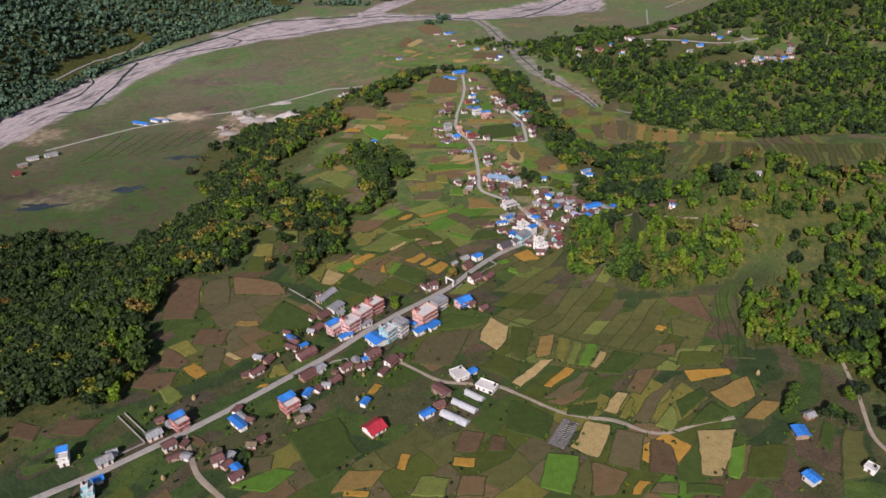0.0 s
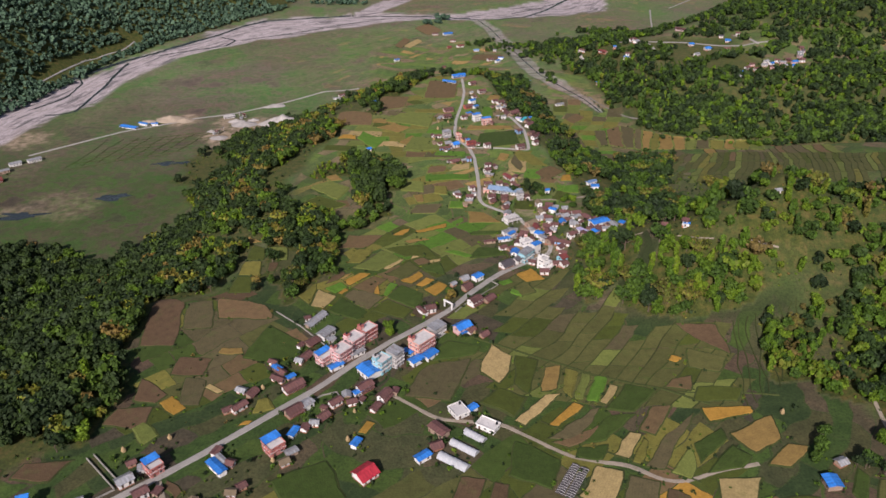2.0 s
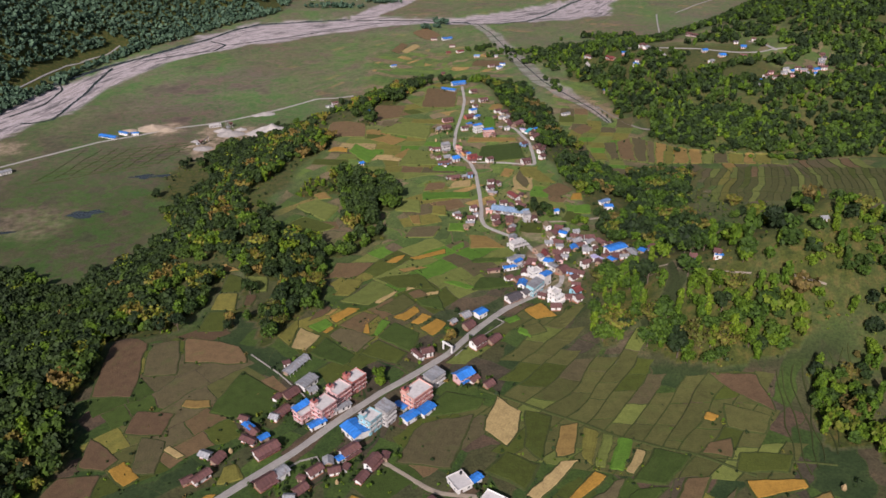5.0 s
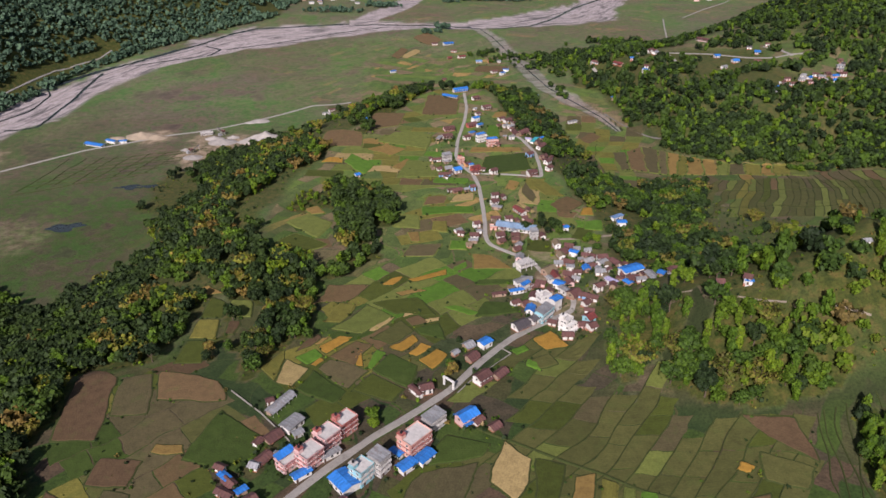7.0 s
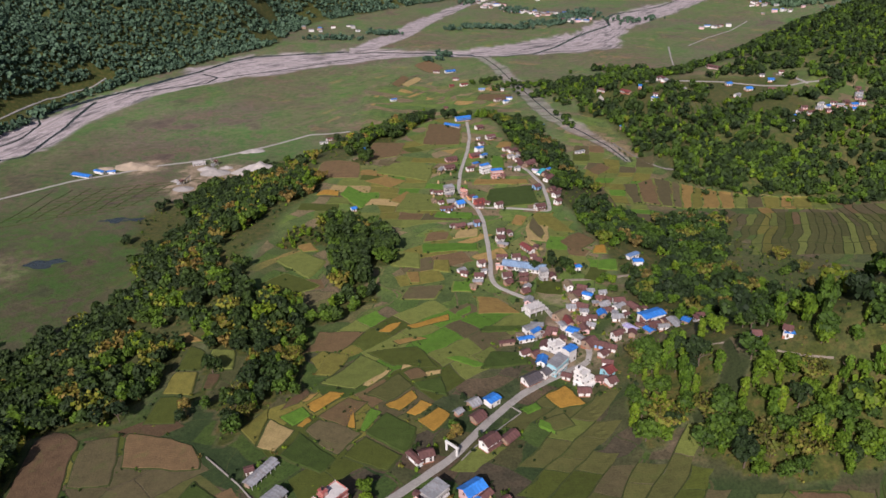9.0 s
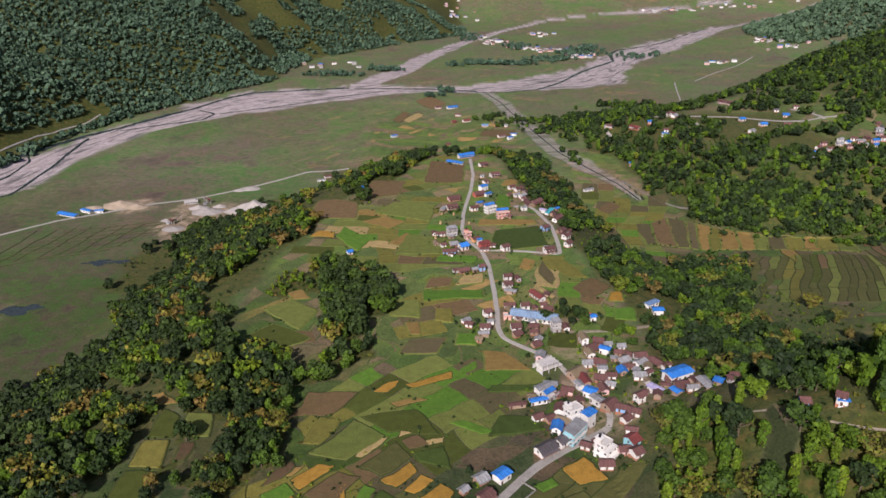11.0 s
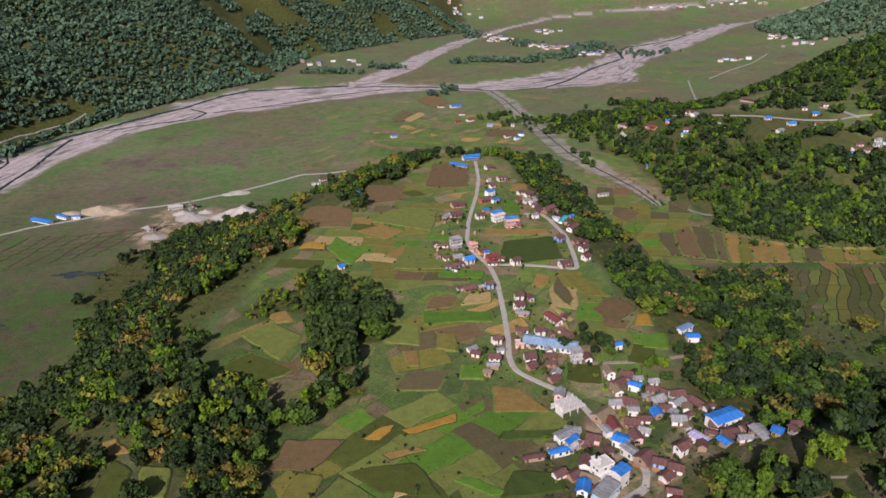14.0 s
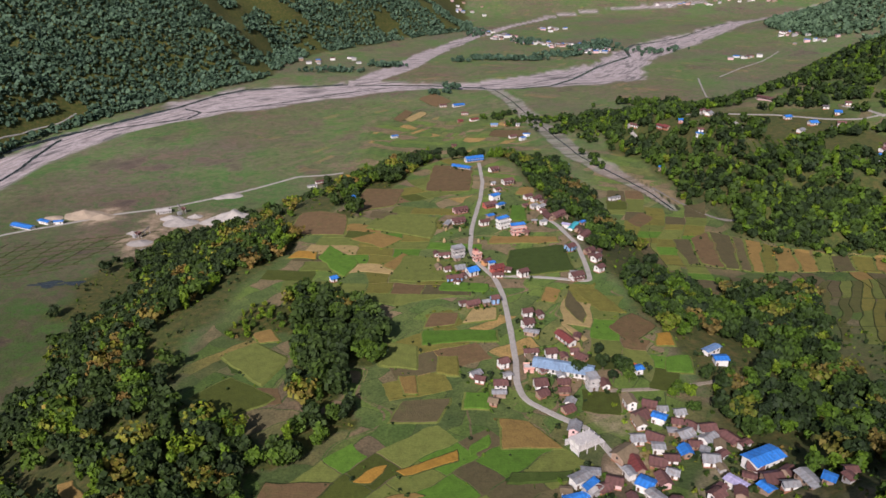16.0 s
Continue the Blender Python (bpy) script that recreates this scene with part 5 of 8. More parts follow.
field(16.1, 469.7, 16.6, 481.5, 5.6, 481.6, 4.8, 469.7, "lush")
field(-11.3, 495.5, -12.7, 514.6, -26.0, 519.1, -27.9, 498.3, "meadow")
field(-8.7, 633.6, -5.0, 668.4, -34.6, 673.4, -49.7, 651.0, "meadow")
field(-35.5, 619.2, -24.5, 633.7, -41.1, 645.1, -56.1, 633.6, "dry")
field(2.8, 576.3, 6.7, 601.0, -23.6, 611.7, -29.2, 576.7, "meadow")
field(-24.4, 588.1, -15.8, 604.3, -23.7, 614.9, -34.0, 596.2, "dry")
field(143.0, 652.0, 152.2, 654.8, 156.0, 693.9, 144.1, 694.0, "grey")
field(152.2, 654.8, 163.1, 646.9, 173.0, 708.0, 156.0, 693.9, "fallow")
field(163.1, 646.9, 171.1, 644.9, 184.6, 699.3, 173.0, 708.0, "grey")
field(171.1, 644.9, 177.9, 643.0, 190.9, 693.5, 184.6, 699.3, "grey")
field(177.9, 643.0, 184.2, 642.0, 199.7, 687.3, 190.9, 693.5, "dry")
field(184.2, 642.0, 191.6, 641.9, 205.1, 682.0, 199.7, 687.3, "olive")
field(191.6, 641.9, 205.3, 641.8, 215.1, 677.3, 205.1, 682.0, "dry")
field(205.3, 641.8, 217.6, 642.6, 223.8, 671.6, 215.1, 677.3, "dry")
field(217.6, 642.6, 224.6, 639.6, 233.3, 667.4, 223.8, 671.6, "meadow")
field(224.6, 639.6, 236.7, 637.9, 245.4, 665.7, 233.3, 667.4, "grey")
field(236.7, 637.9, 247.3, 633.7, 258.1, 663.8, 245.4, 665.7, "olive")
field(247.3, 633.7, 256.5, 632.5, 267.0, 663.6, 258.1, 663.8, "dry")
field(256.5, 632.5, 268.6, 630.9, 281.2, 662.3, 267.0, 663.6, "olive")
field(268.6, 630.9, 279.8, 626.7, 293.1, 661.1, 281.2, 662.3, "meadow")
field(-113.2, 402.5, -102.6, 402.0, -103.7, 416.4, -114.5, 422.2, "pasture")
field(-114.1, 384.3, -101.7, 384.3, -102.9, 401.0, -112.9, 401.5, "olive")
field(-115.5, 366.1, -102.6, 366.2, -102.0, 383.5, -114.3, 383.5, "pasture")
field(-98.2, 402.0, -88.3, 401.9, -90.2, 416.3, -102.5, 418.9, "meadow")
field(-99.1, 388.6, -92.8, 388.5, -93.0, 399.6, -99.4, 399.7, "loam")
field(-69.2, 484.2, -62.5, 506.2, -81.0, 518.3, -92.4, 506.6, "meadow")
field(-78.9, 515.9, -69.1, 518.2, -76.0, 530.7, -84.1, 526.6, "dry")
field(-78.3, 464.1, -61.9, 477.2, -83.1, 491.5, -96.2, 477.5, "pasture")
plot(70, 684, -61, 25, 8, -0.2, "straw")
plot(10, 742, -3, 34, 17, 0.1, "lush")
plot(103, 690, 45, 30, 24, 0.2, "fallow")
plot(90, 724, -69, 39, 18, 0.5, "olive")
plot(14, 585, 42, 17, 10, 0.6, "lush")
plot(14, 530, 149, 22, 10, 0.8, "lush")
plot(320, 866, -9, 19, 1, 0.8, "straw")
plot(264, 875, 66, 25, 17, -0.2, "stubble")
plot(411, 855, -8, 17, 2, 0.3, "stubble")
plot(220, 880, 66, 43, 30, 0.1, "fallow")
plot(290, 868, -17, 25, 14, 0.1, "fallow")
plot(173, 949, 53, 35, 21, 0.4, "fallow")
plot(355, 861, -9, 17, 2, 0.8, "straw")
plot(-112, 1128, -80, 122, 23, 0.8, "stubble")
plot(-22, 1570, 119, 71, 47, -0.4, "fallow")
plot(81, 1303, -38, 62, 42, -0.4, "fallow")
plot(-50, 1464, 65, 62, 22, 0.5, "straw")
plot(-70, 1469, 75, 68, 22, 0.8, "fallow")

# ---- houses and sheds ----
concrete_house(-195.0, 283.1, 21, 5.0, 6.9, 2, "white", "blue")
gable_house(-173.5, 281.0, 40, 7.8, 5.6, 5, "grey_tin", "white")
tin_shed(-172.3, 268.8, 32, 5.5, 3.9, 3, "blue", "white")
concrete_house(-172.4, 259.3, 22, 4.4, 6.0, 2, "teal", "none")
gable_house(-154.8, 300.1, 41, 7.8, 5.6, 4.5, "grey_tin", "white")
gable_house(-156.2, 312.5, 35, 4.4, 3.4, 3, "rust", "mud")
concrete_house(-143.3, 308.3, 47, 7.3, 7.7, 2, "red", "blue")
gable_house(-144.0, 291.5, 41, 7.0, 5.2, 5, "rust", "white")
tin_shed(-138.9, 284.1, 25, 7.4, 3.4, 2.6, "rust", "mud")
gable_house(-116.1, 280.9, 31, 6.0, 6.0, 5, "rust", "white")
tin_shed(-110.6, 284.1, 70, 4.8, 4.3, 3, "grey_tin", "white")
gable_house(-104.1, 270.1, 43, 7.0, 5.2, 4, "rust", "white")
tin_shed(-104.7, 274.7, -46, 5.2, 4.3, 4, "blue", "white")
tin_shed(-112.3, 308.9, -44, 12.1, 4.7, 3.5, "blue", "white")
tin_shed(-111.3, 314.3, -45, 7.4, 2.6, 3, "grey_tin", "white")
gable_house(-97.3, 296.7, 36, 4.6, 3.9, 3, "rust", "mud")
concrete_house(-86.6, 322.4, 43, 8.8, 8.6, 2, "red", "blue")
tin_shed(-78.4, 333.6, 69, 7.2, 3.9, 3, "blue", "white")
tin_shed(-77.1, 319.4, 37, 6.2, 4.3, 2.8, "grey_tin", "mud")
gable_house(-81.1, 350.2, 44, 9.7, 6.0, 4.5, "rust", "mud")
tin_shed(-75.0, 355.6, 45, 7.3, 5.6, 4, "grey_tin", "white")
gable_house(-64.5, 346.4, 47, 6.8, 3.9, 3, "rust", "mud")
gable_house(-59.3, 356.9, 44, 7.5, 4.7, 4, "rust", "white")
gable_house(-50.2, 357.3, 17, 5.5, 4.3, 3.5, "rust", "white")
gable_house(-44.1, 369.4, 42, 9.4, 5.6, 5, "rust", "white")
tin_shed(-47.7, 365.5, 39, 5.0, 3.4, 3, "blue", "white")
gable_house(-32.4, 361.7, 58, 8.4, 5.2, 5, "rust", "white")
gable_house(-36.7, 352.8, 61, 6.9, 3.9, 3, "rust", "white")
gable_house(-111.8, 353.7, 50, 9.0, 4.3, 4, "rust", "white")
gable_house(-107.5, 366.0, 64, 7.1, 3.9, 3.5, "rust", "mud")
gable_house(-85.1, 371.1, 42, 12.4, 6.0, 4.5, "rust", "white")
gable_house(-95.1, 378.5, -29, 8.2, 3.9, 3.2, "rust", "white")
tin_shed(-88.0, 380.1, 42, 5.0, 3.4, 3, "blue", "mud")
tin_shed(-97.5, 388.6, -41, 6.3, 3.4, 3, "blue", "mud")
gable_house(-94.2, 385.4, -44, 7.2, 3.4, 3, "rust", "mud")
tin_shed(-82.4, 440.4, 60, 18.4, 3.4, 3, "grey_tin", "mud")
gable_house(-80.9, 415.0, 48, 8.6, 5.2, 3.5, "rust", "mud")
tin_shed(-73.2, 423.7, 55, 10.9, 6.9, 4, "grey_tin", "white")
gable_house(-82.5, 400.3, 54, 7.6, 4.3, 3.5, "rust", "mud")
concrete_house(-70.4, 396.7, 49, 9.3, 6.9, 2, "pink", "blue")
tin_shed(-63.0, 390.2, 40, 9.0, 4.3, 3, "blue", "white")
concrete_house(-60.5, 398.5, 51, 10.6, 8.6, 3, "pink", "none")
concrete_house(-54.0, 410.6, 51, 10.2, 8.6, 3, "pink", "none")
concrete_house(-46.6, 420.4, 49, 10.2, 7.7, 3, "red", "none")
tin_shed(-51.5, 402.7, 38, 9.8, 3.4, 3, "grey_tin", "white")
concrete_house(-35.5, 388.2, 52, 8.7, 7.7, 3, "teal", "none")
concrete_house(-27.9, 393.6, 54, 7.4, 7.7, 3, "grey", "tin")
tin_shed(-42.9, 384.4, -49, 12.0, 9.5, 4.5, "blue", "white")
concrete_house(-12.4, 408.2, 48, 14.3, 9.5, 3, "orange", "none")
concrete_house(-3.2, 423.0, 48, 10.5, 6.9, 2, "grey", "tin")
tin_shed(-15.5, 394.5, 43, 8.6, 5.6, 3.5, "blue", "white")
tin_shed(-7.3, 400.0, 49, 9.4, 6.0, 3.5, "blue", "white")
tin_shed(-20.5, 403.0, -42, 6.5, 3.4, 3, "blue", "white")
gable_house(13.1, 426.4, 39, 10.6, 7.3, 6, "blue", "pink")
gable_house(18.6, 425.3, 47, 6.1, 4.3, 3, "rust", "white")
gable_house(26.7, 421.3, 41, 5.9, 3.9, 3, "rust", "mud")
gable_house(-7.5, 449.3, 20, 6.8, 5.6, 5, "rust", "white")
tin_shed(-12.7, 448.1, -52, 9.6, 3.0, 3, "rust", "white")
gable_house(22.5, 458.2, 43, 9.3, 6.5, 5.5, "rust", "white")
gable_house(32.4, 463.1, 47, 8.8, 4.3, 3.5, "rust", "mud")
concrete_house(8.9, 349.4, 31, 8.2, 9.5, 1, "white", "none")
tin_shed(16.4, 351.4, 42, 5.7, 4.3, 3, "blue", "white")
concrete_house(24.3, 337.6, -33, 11.0, 6.9, 1, "white", "none")
tin_shed(-1.9, 333.8, -45, 11.0, 6.0, 4, "rust", "mud")
tunnel_house(17.0, 331.1, -38, 12.6, 4.5)
tunnel_house(11.1, 322.5, -36, 15.7, 4.5)
tunnel_house(5.4, 312.8, -35, 17.1, 5.5)
gable_house(-3.3, 322.6, 24, 6.3, 4.3, 3.5, "rust", "mud")
tin_shed(-10.0, 314.9, 38, 8.1, 4.7, 3.2, "blue", "white")
gable_house(-38.0, 303.5, 43, 10.2, 9.5, 4.5, "crimson", "white")
tin_shed(-44.7, 325.2, 64, 6.0, 3.9, 3, "blue", "white")
net_racks(62.8, 298.0, 59, 22.4, 8.0)
tin_shed(180.0, 284.9, -89, 7.4, 6.9, 3.5, "blue", "mud")
gable_house(189.8, 297.0, 22, 5.1, 4.3, 3, "grey_tin", "mud")
tin_shed(172.4, 254.3, -64, 6.8, 6.0, 3.5, "blue", "white")
concrete_house(201.1, 257.3, -50, 4.0, 4.3, 1, "white", "none")
tin_shed(25.8, 491.3, 42, 7.4, 6.0, 4, "blue", "white")
gable_house(16.2, 489.4, 38, 6.1, 5.2, 3.5, "grey_tin", "mud")
gable_house(17.7, 477.8, 44, 7.2, 5.2, 4, "rust", "mud")
gable_house(8.4, 482.2, 44, 4.2, 3.4, 3, "grey_tin", "mud")
gable_house(48.0, 509.9, 35, 10.3, 6.5, 4.5, "dark_tin", "white")
gable_house(56.5, 515.2, 44, 6.2, 5.2, 4.5, "dark_tin", "white")
concrete_house(77.0, 507.9, 45, 9.8, 9.5, 3, "white", "none")
concrete_house(67.1, 534.2, 30, 11.3, 9.5, 3, "white", "none")
tin_shed(72.0, 531.4, 41, 7.0, 5.2, 8.5, "blue", "white")
concrete_house(63.5, 520.2, 51, 12.4, 6.0, 2, "teal", "tin")
tin_shed(49.5, 550.5, 18, 9.8, 3.4, 3, "blue", "white")
tin_shed(38.0, 547.0, 12, 9.3, 3.0, 2.5, "rust", "mud")
gable_house(53.4, 535.0, 32, 5.2, 5.2, 3, "rust", "mud")
tin_shed(53.7, 561.5, 31, 10.1, 5.2, 4, "grey_tin", "white")
concrete_house(56.6, 554.8, 43, 7.4, 4.3, 1, "grey", "blue")
gable_house(88.9, 510.7, 37, 6.2, 6.6, 5, "red_tin", "teal")
gable_house(89.0, 502.6, 29, 5.2, 5.7, 4, "rust", "white")
gable_house(44.6, 628.4, 10, 6.1, 6.9, 5, "rust", "white")
tin_shed(57.8, 643.1, -18, 29.8, 6.9, 5, "school", "white")
concrete_house(69.6, 628.4, 15, 4.3, 5.2, 2, "grey", "tin")
gable_house(53.4, 657.2, 12, 5.9, 5.6, 5, "rust", "white")
gable_house(43.4, 659.7, 5, 7.5, 3.9, 3.5, "rust", "white")
gable_house(69.4, 655.3, -45, 6.0, 4.3, 3, "rust", "mud")
concrete_house(40.7, 644.4, 0, 4.0, 4.3, 1, "orange", "none")
gable_house(55.6, 624.5, 0, 5.3, 3.9, 3, "rust", "mud")
gable_house(55.1, 609.8, 31, 5.8, 4.3, 3, "rust", "mud")
unfinished_house(58.7, 584.9, 30, 14.3, 9.5)
tin_shed(95.3, 642.9, 16, 4.0, 4.7, 3.5, "blue", "white")
tin_shed(93.2, 646.9, -39, 4.0, 3.4, 2.5, "orange_tarp", "mud")
tin_shed(140.0, 653.4, 0, 6.9, 6.0, 4, "blue", "white")
tin_shed(138.8, 663.9, 34, 10.5, 4.3, 3.5, "blue_grey", "white")
gable_house(93.2, 612.1, -21, 6.2, 4.7, 4, "rust", "mud")
gable_house(86.7, 603.5, 31, 7.3, 5.6, 4, "rust", "mud")
tin_shed(94.8, 601.3, -31, 6.2, 4.7, 4, "blue", "white")
gable_house(89.2, 587.0, -32, 7.5, 4.7, 4, "rust", "mud")
tin_shed(88.8, 580.3, -6, 5.2, 4.7, 3.5, "grey_tin", "white")
gable_house(86.5, 570.9, -19, 6.8, 5.2, 3.5, "rust", "mud")
gable_house(102.2, 599.0, -16, 4.4, 4.3, 3, "rust", "mud")
gable_house(107.8, 596.2, -42, 4.9, 4.3, 3, "rust", "mud")
gable_house(102.6, 589.3, 25, 7.5, 4.7, 3.5, "grey_tin", "mud")
gable_house(104.7, 581.7, -6, 5.2, 4.3, 3, "rust", "mud")
gable_house(111.4, 585.4, 38, 7.6, 5.7, 3.5, "grey_tin", "white")
gable_house(117.1, 588.3, 11, 5.2, 4.7, 3.5, "rust", "mud")
gable_house(121.1, 584.4, -60, 7.0, 4.7, 3.5, "rust", "mud")
gable_house(107.1, 569.5, -9, 6.6, 6.1, 4, "grey_tin", "white")
tin_shed(126.4, 566.0, 26, 15.3, 8.5, 4.5, "blue", "white")
tin_shed(110.9, 552.2, -50, 8.1, 4.7, 3.5, "lilac", "white")
gable_house(124.2, 552.5, 10, 7.3, 5.7, 3.5, "rust", "mud")
tin_shed(120.2, 547.4, -61, 5.4, 4.7, 3, "blue", "mud")
tin_shed(133.3, 543.3, -74, 10.0, 5.7, 3, "grey_tin", "mud")
tin_shed(137.8, 539.3, -37, 4.2, 5.2, 3, "blue", "mud")
gable_house(73.7, 576.6, 40, 9.9, 6.6, 4.5, "thatch", "mud")
gable_house(77.4, 569.5, -80, 9.4, 4.3, 4, "red_tin", "mud")
tin_shed(73.4, 565.1, -69, 5.3, 3.8, 3.5, "grey_tin", "white")
tin_shed(78.3, 557.9, -35, 6.5, 6.6, 4, "blue", "white")
tin_shed(80.3, 549.8, -56, 7.3, 4.7, 4, "grey_tin", "white")
gable_house(85.2, 543.2, 42, 8.0, 6.6, 4.5, "rust", "mud")
gable_house(90.4, 529.3, 39, 5.6, 4.7, 3.5, "rust", "white")
tin_shed(57.7, 565.0, -8, 7.3, 4.3, 3.5, "grey_tin", "mud")
gable_house(28.0, 647.5, 27, 5.2, 5.2, 5, "rust", "white")
tin_shed(29.5, 637.5, 18, 4.0, 3.4, 3, "grey_tin", "white")
gable_house(25.5, 627.7, -0, 6.4, 5.2, 5, "rust", "white")
tin_shed(24.5, 621.9, -0, 6.4, 3.9, 3, "grey_tin", "mud")
gable_house(13.8, 639.0, 37, 5.6, 4.3, 3, "grey_tin", "white")
gable_house(45.6, 702.1, 14, 5.9, 5.2, 5, "rust", "white")
gable_house(44.4, 688.8, 26, 6.3, 5.6, 5, "rust", "white")
tin_shed(46.0, 681.0, -20, 8.0, 4.3, 3, "grey_tin", "mud")
gable_house(63.6, 673.3, -62, 13.2, 5.2, 4, "red_tin", "white")
gable_house(14.6, 715.8, 21, 8.3, 4.7, 3.5, "rust", "mud")
gable_house(22.6, 716.7, 21, 4.2, 3.4, 3.5, "grey_tin", "mud")
gable_house(27.9, 719.2, 19, 4.8, 5.2, 5, "rust", "blue_wall")
gable_house(15.5, 760.6, 30, 7.2, 6.9, 5, "blue", "white")
gable_house(4.2, 752.0, 9, 10.3, 4.7, 3.5, "rust", "blue_wall")
gable_house(7.9, 767.9, 16, 6.5, 5.2, 3.5, "grey_tin", "mud")
gable_house(-0.4, 765.6, 23, 4.5, 4.3, 3.5, "rust", "white")
gable_house(-2.6, 789.6, 13, 8.1, 3.9, 3.5, "rust", "white")
concrete_house(6.9, 790.6, 28, 8.2, 5.2, 2, "grey", "tin")
concrete_house(19.7, 784.2, 28, 4.1, 4.3, 2, "orange", "none")
gable_house(25.6, 777.0, 37, 6.3, 4.3, 4, "rust", "orange_wall")
gable_house(32.0, 765.0, 25, 8.6, 6.0, 5, "red_tin", "red_wall")
tin_shed(28.7, 769.7, 27, 4.0, 3.4, 5.5, "blue", "white")
gable_house(32.0, 756.8, 7, 6.9, 3.4, 3, "rust", "white")
gable_house(48.2, 758.0, 32, 6.8, 5.2, 5, "rust", "white")
concrete_house(52.0, 832.8, 17, 10.7, 6.0, 2, "orange", "blue")
gable_house(82.1, 753.3, 24, 8.7, 6.5, 5, "rust", "white")
gable_house(85.1, 800.9, 35, 6.9, 5.6, 5, "rust", "blue_wall")
gable_house(98.7, 796.9, 56, 6.7, 4.3, 4, "rust", "mud")
gable_house(100.1, 783.0, 46, 7.4, 5.2, 4.5, "rust", "white")
gable_house(99.0, 765.7, 39, 6.1, 5.2, 4.5, "rust", "white")
gable_house(96.4, 796.3, 35, 5.0, 4.3, 3.5, "rust", "mud")
gable_house(99.5, 828.9, 58, 13.4, 5.2, 4.5, "rust", "white")
tin_shed(89.4, 846.7, -30, 5.9, 3.9, 3.5, "lilac", "white")
tin_shed(95.0, 847.6, 63, 14.9, 3.9, 3, "turquoise", "white")
tin_shed(105.7, 871.1, 42, 5.3, 3.4, 3, "blue", "mud")
gable_house(85.8, 869.4, 45, 13.0, 6.0, 4.5, "rust", "mud")
gable_house(78.3, 866.8, -74, 12.8, 4.3, 4, "rust", "mud")
tin_shed(72.9, 853.1, 25, 5.5, 4.3, 3.5, "grey_tin", "white")
gable_house(69.4, 889.0, 26, 5.8, 4.3, 4, "grey_tin", "white")
gable_house(74.8, 885.8, 48, 7.0, 4.3, 4.5, "grey_tin", "white")
gable_house(66.9, 913.5, 33, 7.6, 4.7, 4, "rust", "white")
gable_house(72.8, 907.7, 42, 8.8, 4.7, 4, "rust", "white")
gable_house(80.6, 900.3, 48, 7.2, 4.3, 3, "rust", "mud")
gable_house(53.0, 954.0, 26, 10.4, 6.0, 5, "rust", "white")
gable_house(42.5, 990.7, 32, 9.2, 5.6, 4.5, "rust", "white")
gable_house(39.9, 951.0, 28, 4.0, 3.0, 3, "grey_tin", "white")
gable_house(42.3, 932.8, 43, 6.4, 4.3, 3.5, "rust", "white")
tin_shed(38.9, 911.2, 41, 8.4, 6.0, 5, "blue", "white")
gable_house(33.7, 892.6, 29, 10.8, 6.0, 4.5, "rust", "red_wall")
tin_shed(42.6, 892.2, 44, 7.5, 4.3, 3.5, "blue", "white")
gable_house(27.4, 851.6, 28, 7.3, 5.2, 4.5, "rust", "white")
tin_shed(32.9, 864.8, 36, 6.2, 4.3, 4, "blue", "mud")
concrete_house(41.9, 847.2, 35, 10.0, 6.0, 2, "white", "blue")
gable_house(9.6, 879.9, 25, 11.8, 5.6, 4.5, "rust", "pink")
gable_house(7.7, 855.5, 26, 10.6, 5.2, 4.5, "rust", "white")
tin_shed(-0.3, 851.1, 71, 9.8, 4.3, 3, "grey_tin", "mud")
gable_house(25.2, 1023.8, 25, 18.6, 6.0, 5, "blue", "white")
tin_shed(13.1, 1000.2, -29, 19.5, 3.4, 3.5, "blue", "white")
gable_house(7.5, 1278.5, 7, 6.5, 4.3, 3.5, "rust", "mud")
tin_shed(128.2, 1115.7, -36, 9.9, 6.9, 4, "blue", "white")
tin_shed(161.3, 1005.1, 29, 12.5, 4.3, 3, "grey_tin", "white")
gable_house(-73.1, 751.4, 34, 4.5, 4.3, 3.5, "blue", "white")
gable_house(151.9, 485.8, -6, 4.0, 5.2, 6, "rust", "blue_wall")
gable_house(165.2, 482.7, -28, 4.0, 5.2, 5, "rust", "white")
tin_shed(165.4, 481.0, -15, 4.0, 2.6, 3, "blue", "white")
gable_house(222.0, 481.4, 7, 4.0, 3.4, 3.5, "grey_tin", "white")
tin_shed(-430.6, 1020.7, -23, 27.8, 6.0, 3.5, "blue", "white")
tin_shed(-414.6, 1032.7, -26, 15.3, 6.0, 3.5, "blue", "white")
tin_shed(-399.7, 1031.5, 10, 9.4, 5.2, 3.5, "blue", "white")
tin_shed(-158.9, 1147.7, 20, 11.2, 4.3, 3, "grey_tin", "white")
gable_house(-153.1, 1162.2, 36, 9.7, 4.3, 3.5, "rust", "white")
gable_house(-80.9, 909.9, 35, 5.3, 5.2, 3.5, "blue", "red_wall")
concrete_house(-302.8, 1062.6, 26, 15.4, 6.9, 1, "grey", "none")
tin_shed(-75.3, 1338.3, 34, 10.0, 6.0, 3.5, "blue", "white")
gable_house(-44.7, 1030.3, -23, 8.3, 5.2, 3.5, "grey_tin", "white")
tin_shed(16.4, 1527.1, 23, 19.3, 8.6, 4, "blue", "white")
gable_house(-8.2, 1526.0, 14, 11.4, 6.9, 4, "rust", "white")
gable_house(26.0, 1466.4, -8, 10.6, 6.0, 4, "rust", "white")
gable_house(38.5, 1415.5, 30, 13.6, 6.9, 4, "red_tin", "white")
gable_house(17.7, 1419.3, 20, 7.8, 6.0, 4, "red_tin", "mud")
